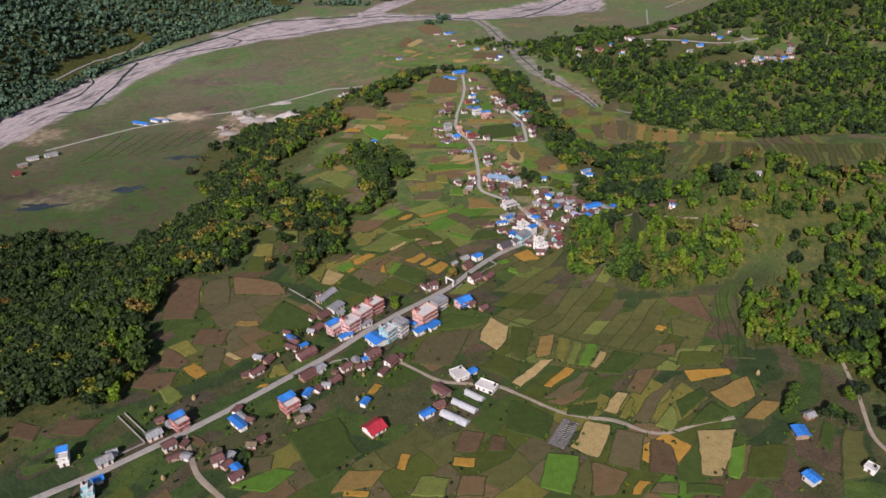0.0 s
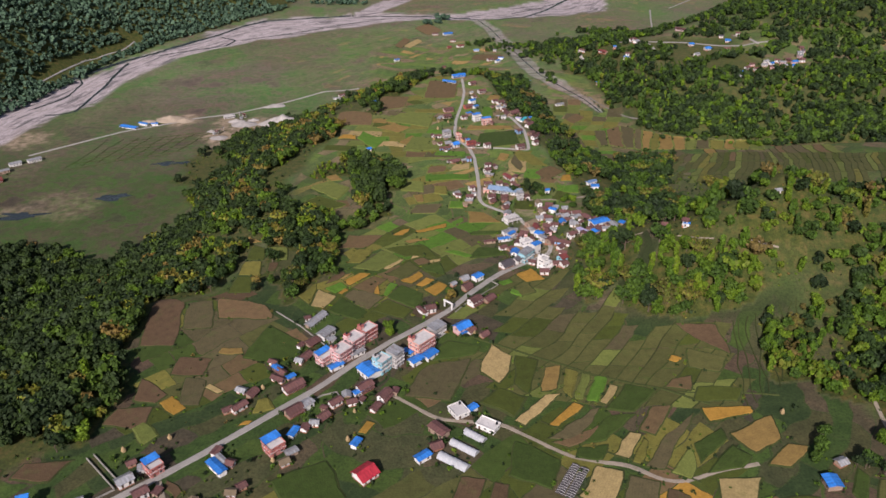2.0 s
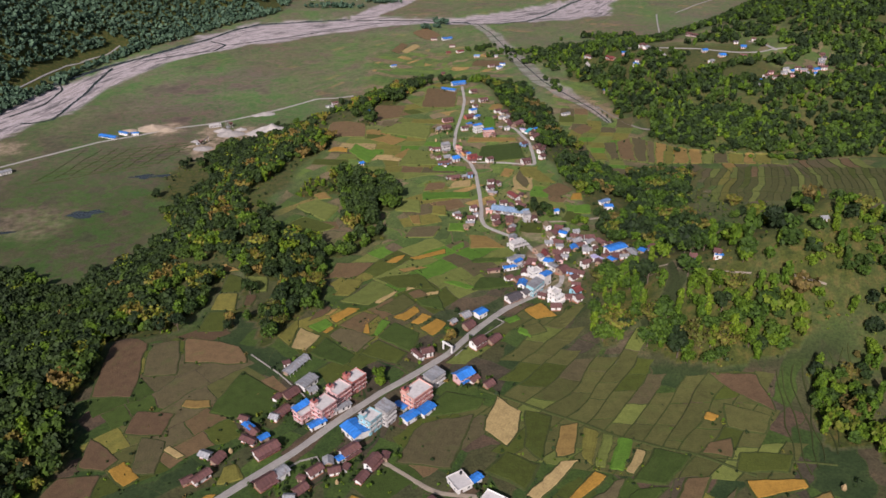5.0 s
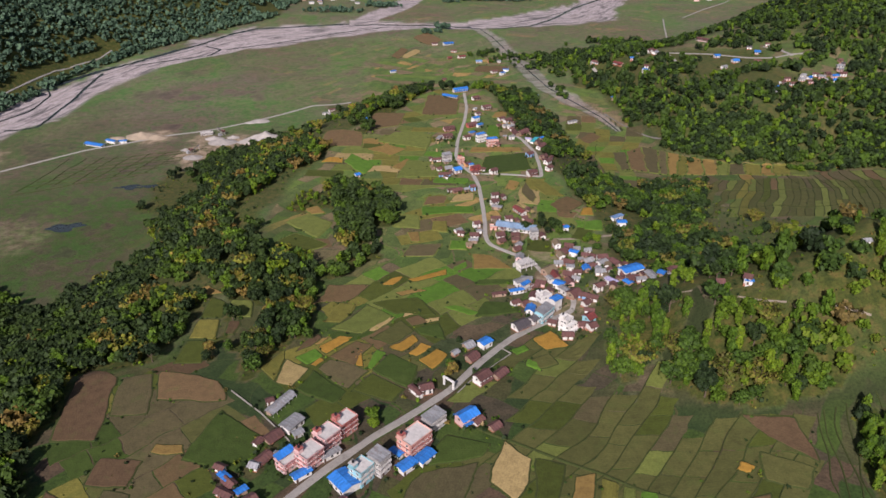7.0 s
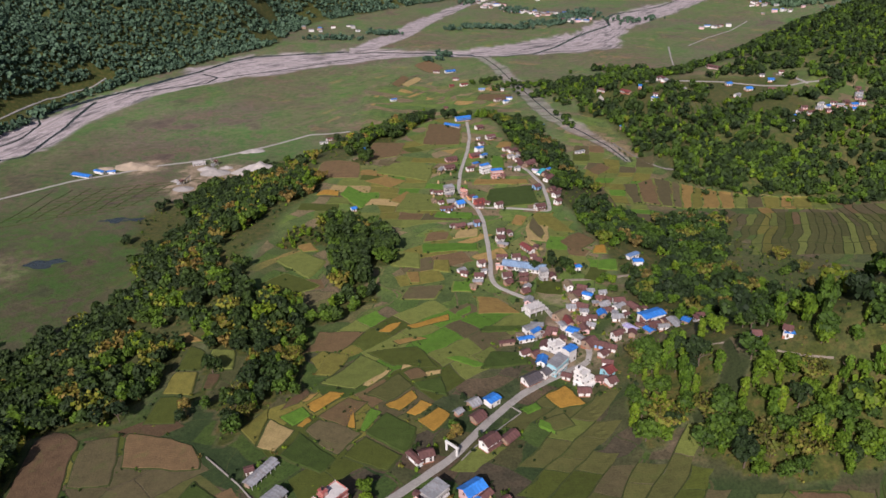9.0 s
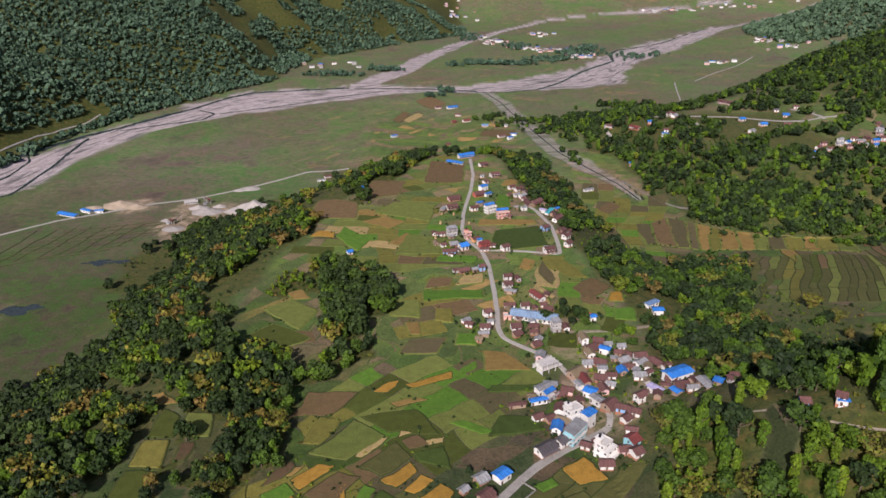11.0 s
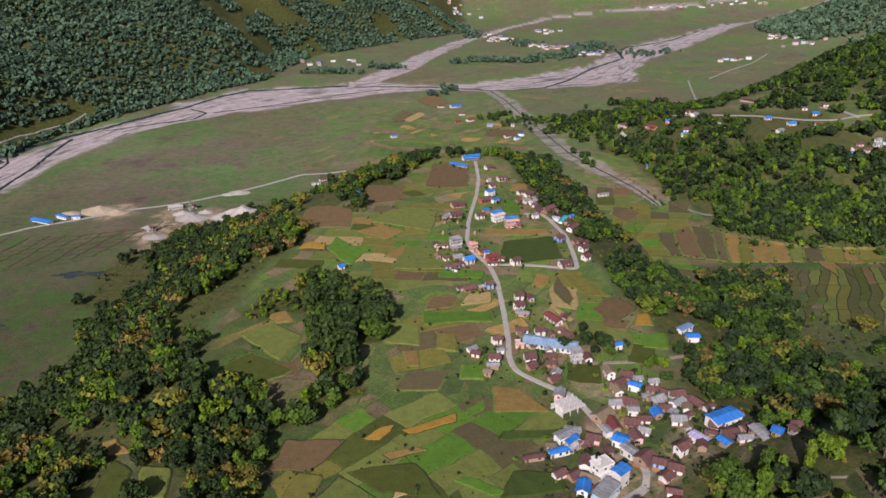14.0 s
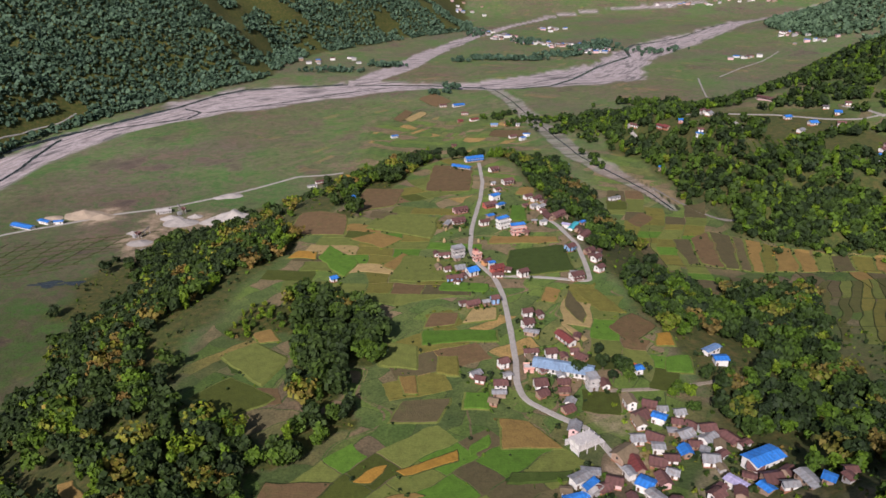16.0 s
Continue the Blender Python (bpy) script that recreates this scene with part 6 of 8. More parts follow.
gable_house(65.4, 1361.0, 5, 9.8, 6.0, 4, "blue_grey", "white")
gable_house(83.8, 1353.2, -38, 8.2, 5.2, 4, "rust", "orange_wall")
gable_house(97.1, 1339.0, -19, 5.5, 5.2, 4, "grey_tin", "white")
gable_house(84.6, 1273.8, 31, 11.0, 6.0, 4, "rust", "white")
tin_shed(95.8, 1255.9, 39, 8.7, 6.0, 4, "blue", "white")
tin_shed(102.1, 1272.4, -6, 8.9, 5.2, 4, "blue", "white")
tin_shed(370.3, 1179.7, -57, 27.6, 6.0, 4, "rust", "pink")
gable_house(291.5, 1171.0, 41, 12.5, 6.0, 4, "rust", "white")
gable_house(293.6, 1151.3, 47, 9.8, 6.0, 4, "grey_tin", "white")
gable_house(248.0, 1174.4, -65, 9.4, 6.0, 4, "red_tin", "white")
gable_house(251.2, 1162.5, -63, 8.6, 6.0, 4, "red_tin", "mud")
tin_shed(269.4, 1100.0, -56, 8.3, 6.0, 4, "blue", "white")
gable_house(359.6, 1101.9, 11, 7.3, 6.0, 4, "blue", "white")
gable_house(373.8, 1074.4, 15, 8.7, 6.9, 4, "blue", "white")
gable_house(353.6, 1054.9, 35, 8.5, 5.2, 4, "grey_tin", "white")
gable_house(408.9, 1096.3, -14, 7.0, 6.9, 4, "blue", "white")
tin_shed(384.6, 1049.6, 2, 7.4, 6.9, 4, "grey_tin", "white")
gable_house(396.3, 1061.4, -18, 7.9, 6.0, 4, "rust", "white")
gable_house(423.5, 1158.7, -22, 8.4, 6.9, 4, "rust", "white")
gable_house(432.6, 1124.2, -13, 6.1, 5.2, 4, "rust", "white")
gable_house(386.9, 970.0, 5, 5.9, 5.2, 4, "blue", "white")
gable_house(375.5, 956.7, 39, 10.8, 5.2, 3.5, "grey_tin", "white")
gable_house(405.8, 976.6, 5, 6.9, 5.2, 4, "rust", "white")
gable_house(420.2, 987.8, 8, 7.0, 5.2, 4, "grey_tin", "white")
gable_house(428.1, 978.8, -10, 7.8, 5.2, 4, "rust", "pink")
gable_house(442.5, 980.8, 0, 7.3, 5.2, 4, "grey_tin", "white")
gable_house(455.7, 978.9, -10, 6.7, 5.2, 4, "blue", "white")
gable_house(472.6, 998.8, -5, 7.8, 6.0, 5, "rust", "white")
gable_house(481.7, 1025.7, -7, 7.9, 6.0, 5, "grey_tin", "white")
gable_house(227.4, 1213.1, -52, 11.2, 6.0, 4, "rust", "white")
tin_shed(229.7, 1090.6, -61, 6.6, 5.2, 4, "blue", "mud")
tin_shed(-520.6, 884.7, 41, 13.8, 7.7, 4, "grey_tin", "white")
tin_shed(-502.9, 897.0, 44, 15.5, 7.7, 4, "grey_tin", "white")
tin_shed(-521.5, 860.8, 40, 11.2, 6.9, 4, "grey_tin", "mud")
gable_house(-514.1, 831.9, 34, 9.7, 8.6, 5, "red_tin", "white")
HAMLET = random.Random(23)
for hx, hy in ((305, 756), (312, 763), (318, 761), (328, 768), (331, 762), (339, 768), (342, 762), (350, 769), (354, 763), (363, 772), (367, 781), (373, 791), (377, 798), (379, 807), (369, 793), (226, 893), (222, 898), (203, 885), (209, 852), (192, 907), (300, 815), (314, 863)):
    if min(math.hypot(hx * SCALE - u, hy * SCALE - v) for u, v in HOMES) > 7.0:
        gable_house(hx * SCALE, hy * SCALE, HAMLET.randint(-30, 30), 5.6 + 2.4 * HAMLET.random(), 4.8, 3.6 + HAMLET.random(), HAMLET.choice(("rust", "grey_tin", "rust", "blue", "dark_tin")), HAMLET.choice(("white", "pink", "mud", "white")))
for hx, hy, hh in ((-126, 248, 3.6), (-110, 255, 3.4), (-108, 208, 3.2), (-66, 242, 3.0), (-38, 253, 3.4), (-37, 270, 2.6), (-79, 286, 3.2), (16, 326, 2.8), (137, 258, 3.4), (-2, 629, 3.4), (-5, 602, 3.4), (7, 646, 3.2), (-1, 646, 3.2), (17, 629, 3.0)):
    haystack(hx * SCALE, hy * SCALE, hh)


def road_gate(x, y, rot):
    ob = base("gate", x, y, rot, "white concrete archway over the village road", "gate")
    for s in (-1, 1):
        part("pillar", Shape().box(s * 3.4 - 0.4, s * 3.4 + 0.4, -0.4, 0.4, -0.5, 4.6), TRIM, ob)
    part("lintel", Shape().box(-4.1, 4.1, -0.5, 0.5, 4.603, 5.4), TRIM, ob)


road_gate(3.5 * SCALE, 349 * SCALE, -45)

# ---- lean-tos and outhouses that crowd round the houses ----
YARD = random.Random(5)
for zone, (x0, x1, y0, y1), most in (("bazaar", (78, 132, 398, 452), 26), ("street", (40, 84, 390, 470), 30), ("upper", (-10, 82, 470, 800), 34), ("farm", (-150, 20, 210, 345), 30)):
    start = [h for h in HOMES if x0 < h[0] / SCALE < x1 and y0 < h[1] / SCALE < y1]
    made = 0
    for hx, hy in start * 3:
        a = YARD.random() * 6.283
        far = 5.6 + (4.5 if zone == "street" else 2.2) * YARD.random()
        px, py = hx + far * math.cos(a), hy + far * math.sin(a)
        road, _, _ = along([(u * SCALE, v * SCALE, 0) for u, v in ROADS], np.array([px]), np.array([py]))
        side, _, _ = along([(u * SCALE, v * SCALE, 0) for u, v in SIDE_ROAD], np.array([px]), np.array([py]))
        if made >= most or min(road[0], side[0]) < 4.7 or min(math.hypot(px - u, py - v) for u, v in HOMES) < 5.2:
            continue
        roof = YARD.choice(("rust", "rust", "rust", "grey_tin", "thatch", "blue" if made % 3 == 0 else "rust"))
        turn = YARD.choice((-28, 22, 60, -5, 95)) + YARD.random() * 14
        if zone == "street" and YARD.random() < 0.5:
            tall = YARD.random() < 0.4
            gable_house(px, py, turn, 5.6 + 2.2 * YARD.random(), 4.6 + YARD.random(), 5.4 if tall else 3.8, roof, YARD.choice(("white", "white", "white", "blue_wall", "pink")))
        elif YARD.random() < 0.6:
            gable_house(px, py, turn, 4.2 + 1.8 * YARD.random(), 3.4 + YARD.random(), 2.9 + 0.8 * YARD.random(), roof, YARD.choice(("mud", "mud", "white", "white", "grey")))
        else:
            tin_shed(px, py, turn, 3.6 + 2.2 * YARD.random(), 3.0 + YARD.random(), 2.4 + 0.5 * YARD.random(), roof, YARD.choice(("mud", "grey", "white")))
        made += 1

# ---- terrace beds and field strips ----


def sway(px, py):
    """How far the lines of the patchwork wander at a place."""
    sx = 5.0 * (rough(px, py, 17, 91) - 0.5) + 1.6 * (rough(px, py, 5, 92) - 0.5) + 15.0 * (rough(px, py, 80, 95) - 0.5)
    sy = 5.0 * (rough(px, py, 17, 93) - 0.5) + 1.6 * (rough(px, py, 5, 94) - 0.5) + 15.0 * (rough(px, py, 80, 96) - 0.5)
    return sx, sy


def bed(quad, kind, lift, gap=0.35):
    """One bed between four corners of the plan, with swaying edges that its neighbours share."""
    q = np.array(quad, float) * SCALE
    n = max(3, int(max(np.hypot(*(q[1] - q[0])), np.hypot(*(q[2] - q[3]))) / 2.6))
    m = max(3, int(max(np.hypot(*(q[3] - q[0])), np.hypot(*(q[2] - q[1]))) / 2.6))
    su = min(0.2, gap / max(1.0, np.hypot(*(q[1] - q[0]))))
    sv = min(0.2, gap / max(1.0, np.hypot(*(q[3] - q[0]))))
    u, v = np.meshgrid(np.r_[su * 0.5, np.linspace(su, 1 - su, n), 1 - su * 0.5], np.r_[sv * 0.5, np.linspace(sv, 1 - sv, m), 1 - sv * 0.5])
    px = (q[0, 0] * (1 - u) + q[1, 0] * u) * (1 - v) + (q[3, 0] * (1 - u) + q[2, 0] * u) * v
    py = (q[0, 1] * (1 - u) + q[1, 1] * u) * (1 - v) + (q[3, 1] * (1 - u) + q[2, 1] * u) * v
    wx, wy = sway(px, py)
    px, py = px + wx, py + wy
    rim = np.zeros(px.shape, bool)
    rim[0], rim[-1], rim[:, 0], rim[:, -1] = True, True, True, True
    x0, y0 = float(q[:, 0].mean()), float(q[:, 1].mean())
    z0 = ground_at(x0, y0)
    z = land(px, py) + np.where(rim, -0.4, lift) - z0
    w = n + 2
    faces = [(j * w + i, j * w + i + 1, (j + 1) * w + i + 1, (j + 1) * w + i) for j in range(m + 1) for i in range(w - 1)]
    me = Shape().add(np.stack([px - x0, py - y0, z], -1).reshape(-1, 3).tolist(), faces).mesh("field", CROP_MAT[kind])
    ob = new("field", me)
    ob.location = (x0, y0, z0)
    return tagged(ob, CROPS[kind][1], "field", kind="structure")


VALLEY_TRACK = [(-400, 705), (-359, 748), (-335, 773), (-305, 791), (-271, 815), (-248, 824), (-230, 833), (-196, 859), (-169, 884), (-141, 914), (-99, 920)]
SOW = random.Random(11)
PATCHWORK = []


def strips(corner, along_way, across_way, count, rows, cell, kinds, ok, banks=False):
    """A patchwork of beds over a parallelogram of the plan; rows of unequal beds that share their bunds."""
    PATCHWORK.append(corner)
    for j in range(rows):
        u = 0.0 if banks else -SOW.random() * cell
        run = []
        while u < count:
            long = cell * (0.55 + 0.9 * SOW.random())
            if banks and count - u - long < 0.4 * cell:
                long = count - u
            quad = [(corner[0] + along_way[0] * a + across_way[0] * b, corner[1] + along_way[1] * a + across_way[1] * b) for a, b in ((u, j), (u + long, j), (u + long, j + 1), (u, j + 1))]
            laid = np.array(quad)
            wx, wy = sway(laid[:, 0] * SCALE, laid[:, 1] * SCALE)
            laid = laid + np.stack([wx, wy], 1) / SCALE
            cx, cy = float(laid[:, 0].mean()), float(laid[:, 1].mean())
            good = ok(cx, cy, [tuple(p) for p in laid])
            if good:
                bed(quad, SOW.choice(kinds(cx, cy)), 0.1 + 0.015 * len(PATCHWORK))
                run += [u, u + long]
            u += long
            if banks and run and (not good or u >= count):
                n = max(4, int((run[-1] - run[0]) / 2.5))
                a = np.linspace(run[0], run[-1], n)
                px, py = SCALE * (corner[0] + along_way[0] * a + across_way[0] * j), SCALE * (corner[1] + along_way[1] * a + across_way[1] * j)
                wx, wy = sway(px, py)
                wx, wy = px + wx, py + wy
                bund([(float(p) / SCALE, float(q) / SCALE) for p, q in zip(wx, wy)], 0.7)
                run = []


HOME_PLAN = np.array(HOMES) / SCALE


def open_ground(cx, cy, quad):
    """Whether a bed here would clear the houses, roads, woods and the fields already laid."""
    px, py = np.array([cx] + [p[0] for p in quad]), np.array([cy] + [p[1] for p in quad])
    _, wild, bare, gravel = cover(px, py, None)
    if max(wild.max(), gravel.max()) > 0.45 or bare[0] > 0.4:
        return False
    for line in (ROADS, SIDE_ROAD):
        if along([(a, b, 0) for a, b in line], px, py)[0].min() < 3.2:
            return False
    if np.hypot(HOME_PLAN[:, 0] - cx, HOME_PLAN[:, 1] - cy).min() < 6.5 or min(np.hypot(HOME_PLAN[:, 0] - a, HOME_PLAN[:, 1] - b).min() for a, b in quad) < 3.4:
        return False
    return True


def low_kinds(cx, cy):
    return ("dark", "pasture", "pasture", "olive", "muted", "muted", "grey", "dark", "grey", "fallow", "lush" if SOW.random() < 0.5 else "pasture", "loam" if SOW.random() < 0.5 else "muted", "fallow" if SOW.random() < 0.5 else "pasture", "stubble" if SOW.random() < 0.4 else "olive")


def high_kinds(cx, cy):
    return ("lush", "meadow", "meadow", "meadow", "meadow", "pasture", "olive", "dry" if SOW.random() < 0.6 else "meadow", "fallow", "grey", "olive", "straw" if SOW.random() < 0.5 else "olive", "stubble" if SOW.random() < 0.25 else "lush")


def wet_kinds(cx, cy):
    return ("muted", "muted", "muted", "meadow", "pasture", "muted", "grey" if SOW.random() < 0.6 else "muted", "muted")


def valley_kinds(cx, cy):
    if cy > 600:
        return ("grey", "grey", "fallow", "grey", "meadow", "dry", "olive", "grey")
    return ("muted", "muted", "meadow", "muted", "olive" if SOW.random() < 0.5 else "muted", "pasture")


def right_of_road(cx, cy, quad):
    _, _, side = along([(a, b, 0) for a, b in ROADS], np.array([cx]), np.array([cy]))
    return side[0] < 0 and cx < 128 and open_ground(cx, cy, quad)


def left_of_road(cx, cy, quad):
    _, _, side = along([(a, b, 0) for a, b in ROADS], np.array([cx]), np.array([cy]))
    return side[0] > 0 and open_ground(cx, cy, quad)


# beds between the road and the knoll, then the fields this side of them
strips((-33.6, 300.4), (0.66, 0.75), (8.6, -2.1), 118, 18, 17, wet_kinds, lambda cx, cy, quad: cy > 292 - 0.45 * (cx - 20) and cy > 262 and right_of_road(cx, cy, quad), True)
# the terraced floor of the side valley and the wet pasture below the spur
strips((118, 606), (0.1, 1.0), (8.2, -0.2), 112, 27, 44, valley_kinds, lambda cx, cy, quad: not (138 < cx < 292 and cy > 624) and cy < np.interp(cx, (122, 160, 200, 240, 340), (716, 686, 660, 648, 638)) and cover(np.array([cx]), np.array([cy]), None)[1][0] < 0.4, True)
strips((118, 548), (0.42, 0.91), (4.7, -0.68), 92, 50, 62, valley_kinds, lambda cx, cy, quad: 535 < cy < np.interp(cx, (130, 200, 280, 350), (640, 632, 622, 612)) and cx > 138 and cover(np.array([cx]), np.array([cy]), None)[1][0] < 0.4, True)
strips((-140, 208), (0.75, 0.66), (8.2, -9.2), 190, 14, 21, low_kinds, lambda cx, cy, quad: cy < 290 - 0.45 * (cx - 20) and cy > 175 and right_of_road(cx, cy, quad) and (cx < 100 or cy < 262))
# fields between the road and the wooded edge
strips((-175, 215), (0.75, 0.66), (-8.0, 9.0), 330, 30, 18, lambda cx, cy: low_kinds(cx, cy) if cy < 400 or cx < -45 else high_kinds(cx, cy), lambda cx, cy, quad: cy < 455 and left_of_road(cx, cy, quad))
# the upper fields on both sides of the winding road
strips((-125, 420), (0.92, 0.38), (-5.0, 12.0), 260, 16, 22, lambda cx, cy: low_kinds(cx, cy) if cx < -60 else high_kinds(cx, cy), lambda cx, cy, quad: 455 < cy < 565 + 0.2 * cx and cx < 18 and open_ground(cx, cy, quad))
strips((-125, 560), (0.99, -0.1), (1.2, 11.5), 240, 13, 20, high_kinds, lambda cx, cy, quad: 565 + 0.2 * cx < cy < 690 and cx < 12 and open_ground(cx, cy, quad))
strips((-110, 640), (0.82, 0.57), (-7.5, 10.5), 260, 18, 19, high_kinds, lambda cx, cy, quad: 690 < cy < 800 and cx < 16 and open_ground(cx, cy, quad))
strips((30, 462), (0.24, 0.97), (12.5, -2.5), 340, 6, 18, high_kinds, lambda cx, cy, quad: cx > 18 and 470 < cy < 790 and open_ground(cx, cy, quad))

# ---- trees ----


def foliage():
    p = Paint("foliage", 0.75)
    tone = p.layer("tone").outputs["Fac"]
    leaf = p.node("ShaderNodeNewGeometry").outputs["Random Per Island"]
    # Tones below 0.06 are pale and bluish: haze painted into far leaves.
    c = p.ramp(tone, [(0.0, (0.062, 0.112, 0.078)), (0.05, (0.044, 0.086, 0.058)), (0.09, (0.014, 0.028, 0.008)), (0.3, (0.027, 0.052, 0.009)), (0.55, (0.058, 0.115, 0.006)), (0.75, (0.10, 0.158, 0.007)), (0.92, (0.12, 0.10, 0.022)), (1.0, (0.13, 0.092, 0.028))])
    c = p.mix(1.0, c, p.ramp(leaf, [(0.0, (0.7, 0.72, 0.72)), (0.5, (0.97, 0.97, 0.95)), (1.0, (1.22, 1.2, 1.08))]), "MULTIPLY")
    c = p.mix(1.0, c, p.ramp(p.noise(0.9, 4), [(0.3, (0.6, 0.62, 0.6)), (0.5, (0.98, 0.98, 0.96)), (0.7, (1.35, 1.32, 1.2))]), "MULTIPLY")
    own = p.node("ShaderNodeObjectInfo").outputs["Random"]
    c = p.mix(1.0, c, p.ramp(own, [(0.0, (0.62, 0.68, 0.7)), (0.5, (0.95, 0.95, 0.9)), (1.0, (1.2, 1.12, 0.95))]), "MULTIPLY")
    return p.finish(c)


FOLIAGE = foliage()
RNG = np.random.default_rng(7)


def crown_cards(rng, kind, count, size):
    """Leaf clumps of one crown, about 1 unit wide and 1 high above its base, as quads: (count, 4, 3)."""
    if kind == "bamboo":
        stem = rng.integers(0, 9, count)
        a = stem * 2 * np.pi / 9 + rng.normal(0, 0.25, count)
        u = rng.random(count) ** 0.7
        r = 0.12 + 0.5 * u ** 1.8 + rng.normal(0, 0.05, count)
        p = np.stack([r * np.cos(a), r * np.sin(a), 0.12 + 0.95 * u * (1 - 0.25 * u) + rng.normal(0, 0.04, count)], 1)
        out = np.stack([np.cos(a), np.sin(a), 0.4 + 0 * a], 1)
    else:
        k = 9 if kind == "broad" else 6
        ang = rng.random(k) * 2 * np.pi
        rad = 0.30 * np.sqrt(rng.random(k))
        lobes = np.stack([rad * np.cos(ang), rad * np.sin(ang), 0.42 + 0.36 * rng.random(k)], 1)
        if kind == "tall":
            lobes[:, :2] *= 0.55
            lobes[:, 2] = np.linspace(0.25, 0.85, k)
        wide = 0.17 + 0.10 * rng.random(k)
        pick = rng.integers(0, k, count)
        out = rng.normal(size=(count, 3))
        out[:, 2] += 0.45
        out /= np.linalg.norm(out, axis=1)[:, None]
        p = lobes[pick] + out * wide[pick][:, None] * (0.75 + 0.35 * rng.random(count))[:, None]
    n = out + rng.normal(0, 0.55, (count, 3))
    n /= np.linalg.norm(n, axis=1)[:, None]
    t = np.cross(n, rng.normal(size=(count, 3)))
    t /= np.linalg.norm(t, axis=1)[:, None]
    b = np.cross(n, t)
    s = size * (0.6 + 0.8 * rng.random(count))[:, None]
    return np.stack([p - t * s - b * s * 0.6, p + t * s * 0.7 - b * s, p + t * s + b * s * 0.7, p - t * s * 0.6 + b * s], 1)


def cards_mesh(name, quads, tone):
    me = bpy.data.meshes.new(name)
    n = len(quads)
    me.vertices.add(4 * n)
    me.vertices.foreach_set("co", quads.astype(np.float32).ravel())
    me.loops.add(4 * n)
    me.loops.foreach_set("vertex_index", np.arange(4 * n, dtype=np.int32))
    me.polygons.add(n)
    me.polygons.foreach_set("loop_start", np.arange(0, 4 * n, 4, dtype=np.int32))
    me.update(calc_edges=True)
    layer = me.attributes.new("tone", "FLOAT", "POINT")
    layer.data.foreach_set("value", np.repeat(np.broadcast_to(tone, (n,)), 4).astype(np.float32))
    me.materials.append(FOLIAGE)
    return me


def trunk_mesh(rng, kind, h, w):
    s = Shape()
    if kind == "bamboo":
        for k in range(9):
            a = k * 2 * math.pi / 9
            s.add(*stem((0.1 * w * math.cos(a), 0.1 * w * math.sin(a), -0.6), (0.3 * w * math.cos(a), 0.3 * w * math.sin(a), h * 0.75), 0.09, 0.03))
    else:
        top = h * (0.85 if kind == "tall" else 0.55)
        s.add(*stem((0, 0, -0.8), (0.03 * w, 0.02 * w, top), 0.035 * h, 0.012 * h))
        for k in range(5):
            a = k * 1.3 + rng.random()
            z = top * (0.5 + 0.1 * k)
            s.add(*stem((0.02 * w, 0, z), (0.3 * w * math.cos(a), 0.3 * w * math.sin(a), z + 0.22 * h), 0.015 * h, 0.006 * h))
    return s.mesh("trunk", BARK)


def stem(a, b, r0, r1, sides=6):
    a, b = Vector(a), Vector(b)
    d = (b - a).normalized()
    u = d.orthogonal().normalized()
    v = d.cross(u)
    ring = [(math.cos(2 * math.pi * k / sides), math.sin(2 * math.pi * k / sides)) for k in range(sides)]
    verts = [tuple(a + u * c * r0 + v * s * r0) for c, s in ring] + [tuple(b + u * c * r1 + v * s * r1) for c, s in ring]
    return verts, [(k, (k + 1) % sides, sides + (k + 1) % sides, sides + k) for k in range(sides)] + [tuple(range(sides, 2 * sides))]


TREE_KINDS = {}
for tk, (kind, h, w, tone, words) in enumerate((
    ("broad", 9.5, 9.0, 0.12, "dark green broad-leaved tree with an uneven crown"), ("broad", 8.0, 8.0, 0.4, "green broad-leaved tree with a lumpy crown"),
    ("broad", 10.5, 10.0, 0.3, "large green broad-leaved tree on the slope"), ("tall", 10.0, 6.0, 0.55, "slim fresh green tree with a narrow crown"),
    ("broad", 7.0, 7.0, 0.66, "young light green tree in full leaf"), ("bamboo", 9.0, 9.0, 0.88, "yellowish clump of arching bamboo"),
    ("tall", 8.5, 5.0, 0.72, "bright green young tree with a narrow crown"), ("broad", 6.5, 6.5, 0.95, "tree with dry yellow-brown leaves"))):
    rng = np.random.default_rng(100 + tk)
    q = crown_cards(rng, kind, 520, 0.057 if kind != "bamboo" else 0.045)
    q = q * np.array([w, w, h])
    TREE_KINDS[tk] = (kind, h, w, tone, words, cards_mesh("crown", q, np.clip(tone + rng.normal(0, 0.04, len(q)), 0.09, 1)), trunk_mesh(rng, kind, h, w))


def tree(x, y, kind, scale, turn):
    _, _, _, _, words, crown, trunk = TREE_KINDS[kind]
    ob = new("tree")
    ob.matrix_world = pose(x, y, ground_at(x, y) - 0.1, 0, 0, turn) @ Matrix.Diagonal((scale, scale, scale * 1.0, 1))
    part("trunk", trunk, BARK, ob)
    part("crown", crown, FOLIAGE, ob)
    return tagged(ob, words, "tree", "trees of the slopes")


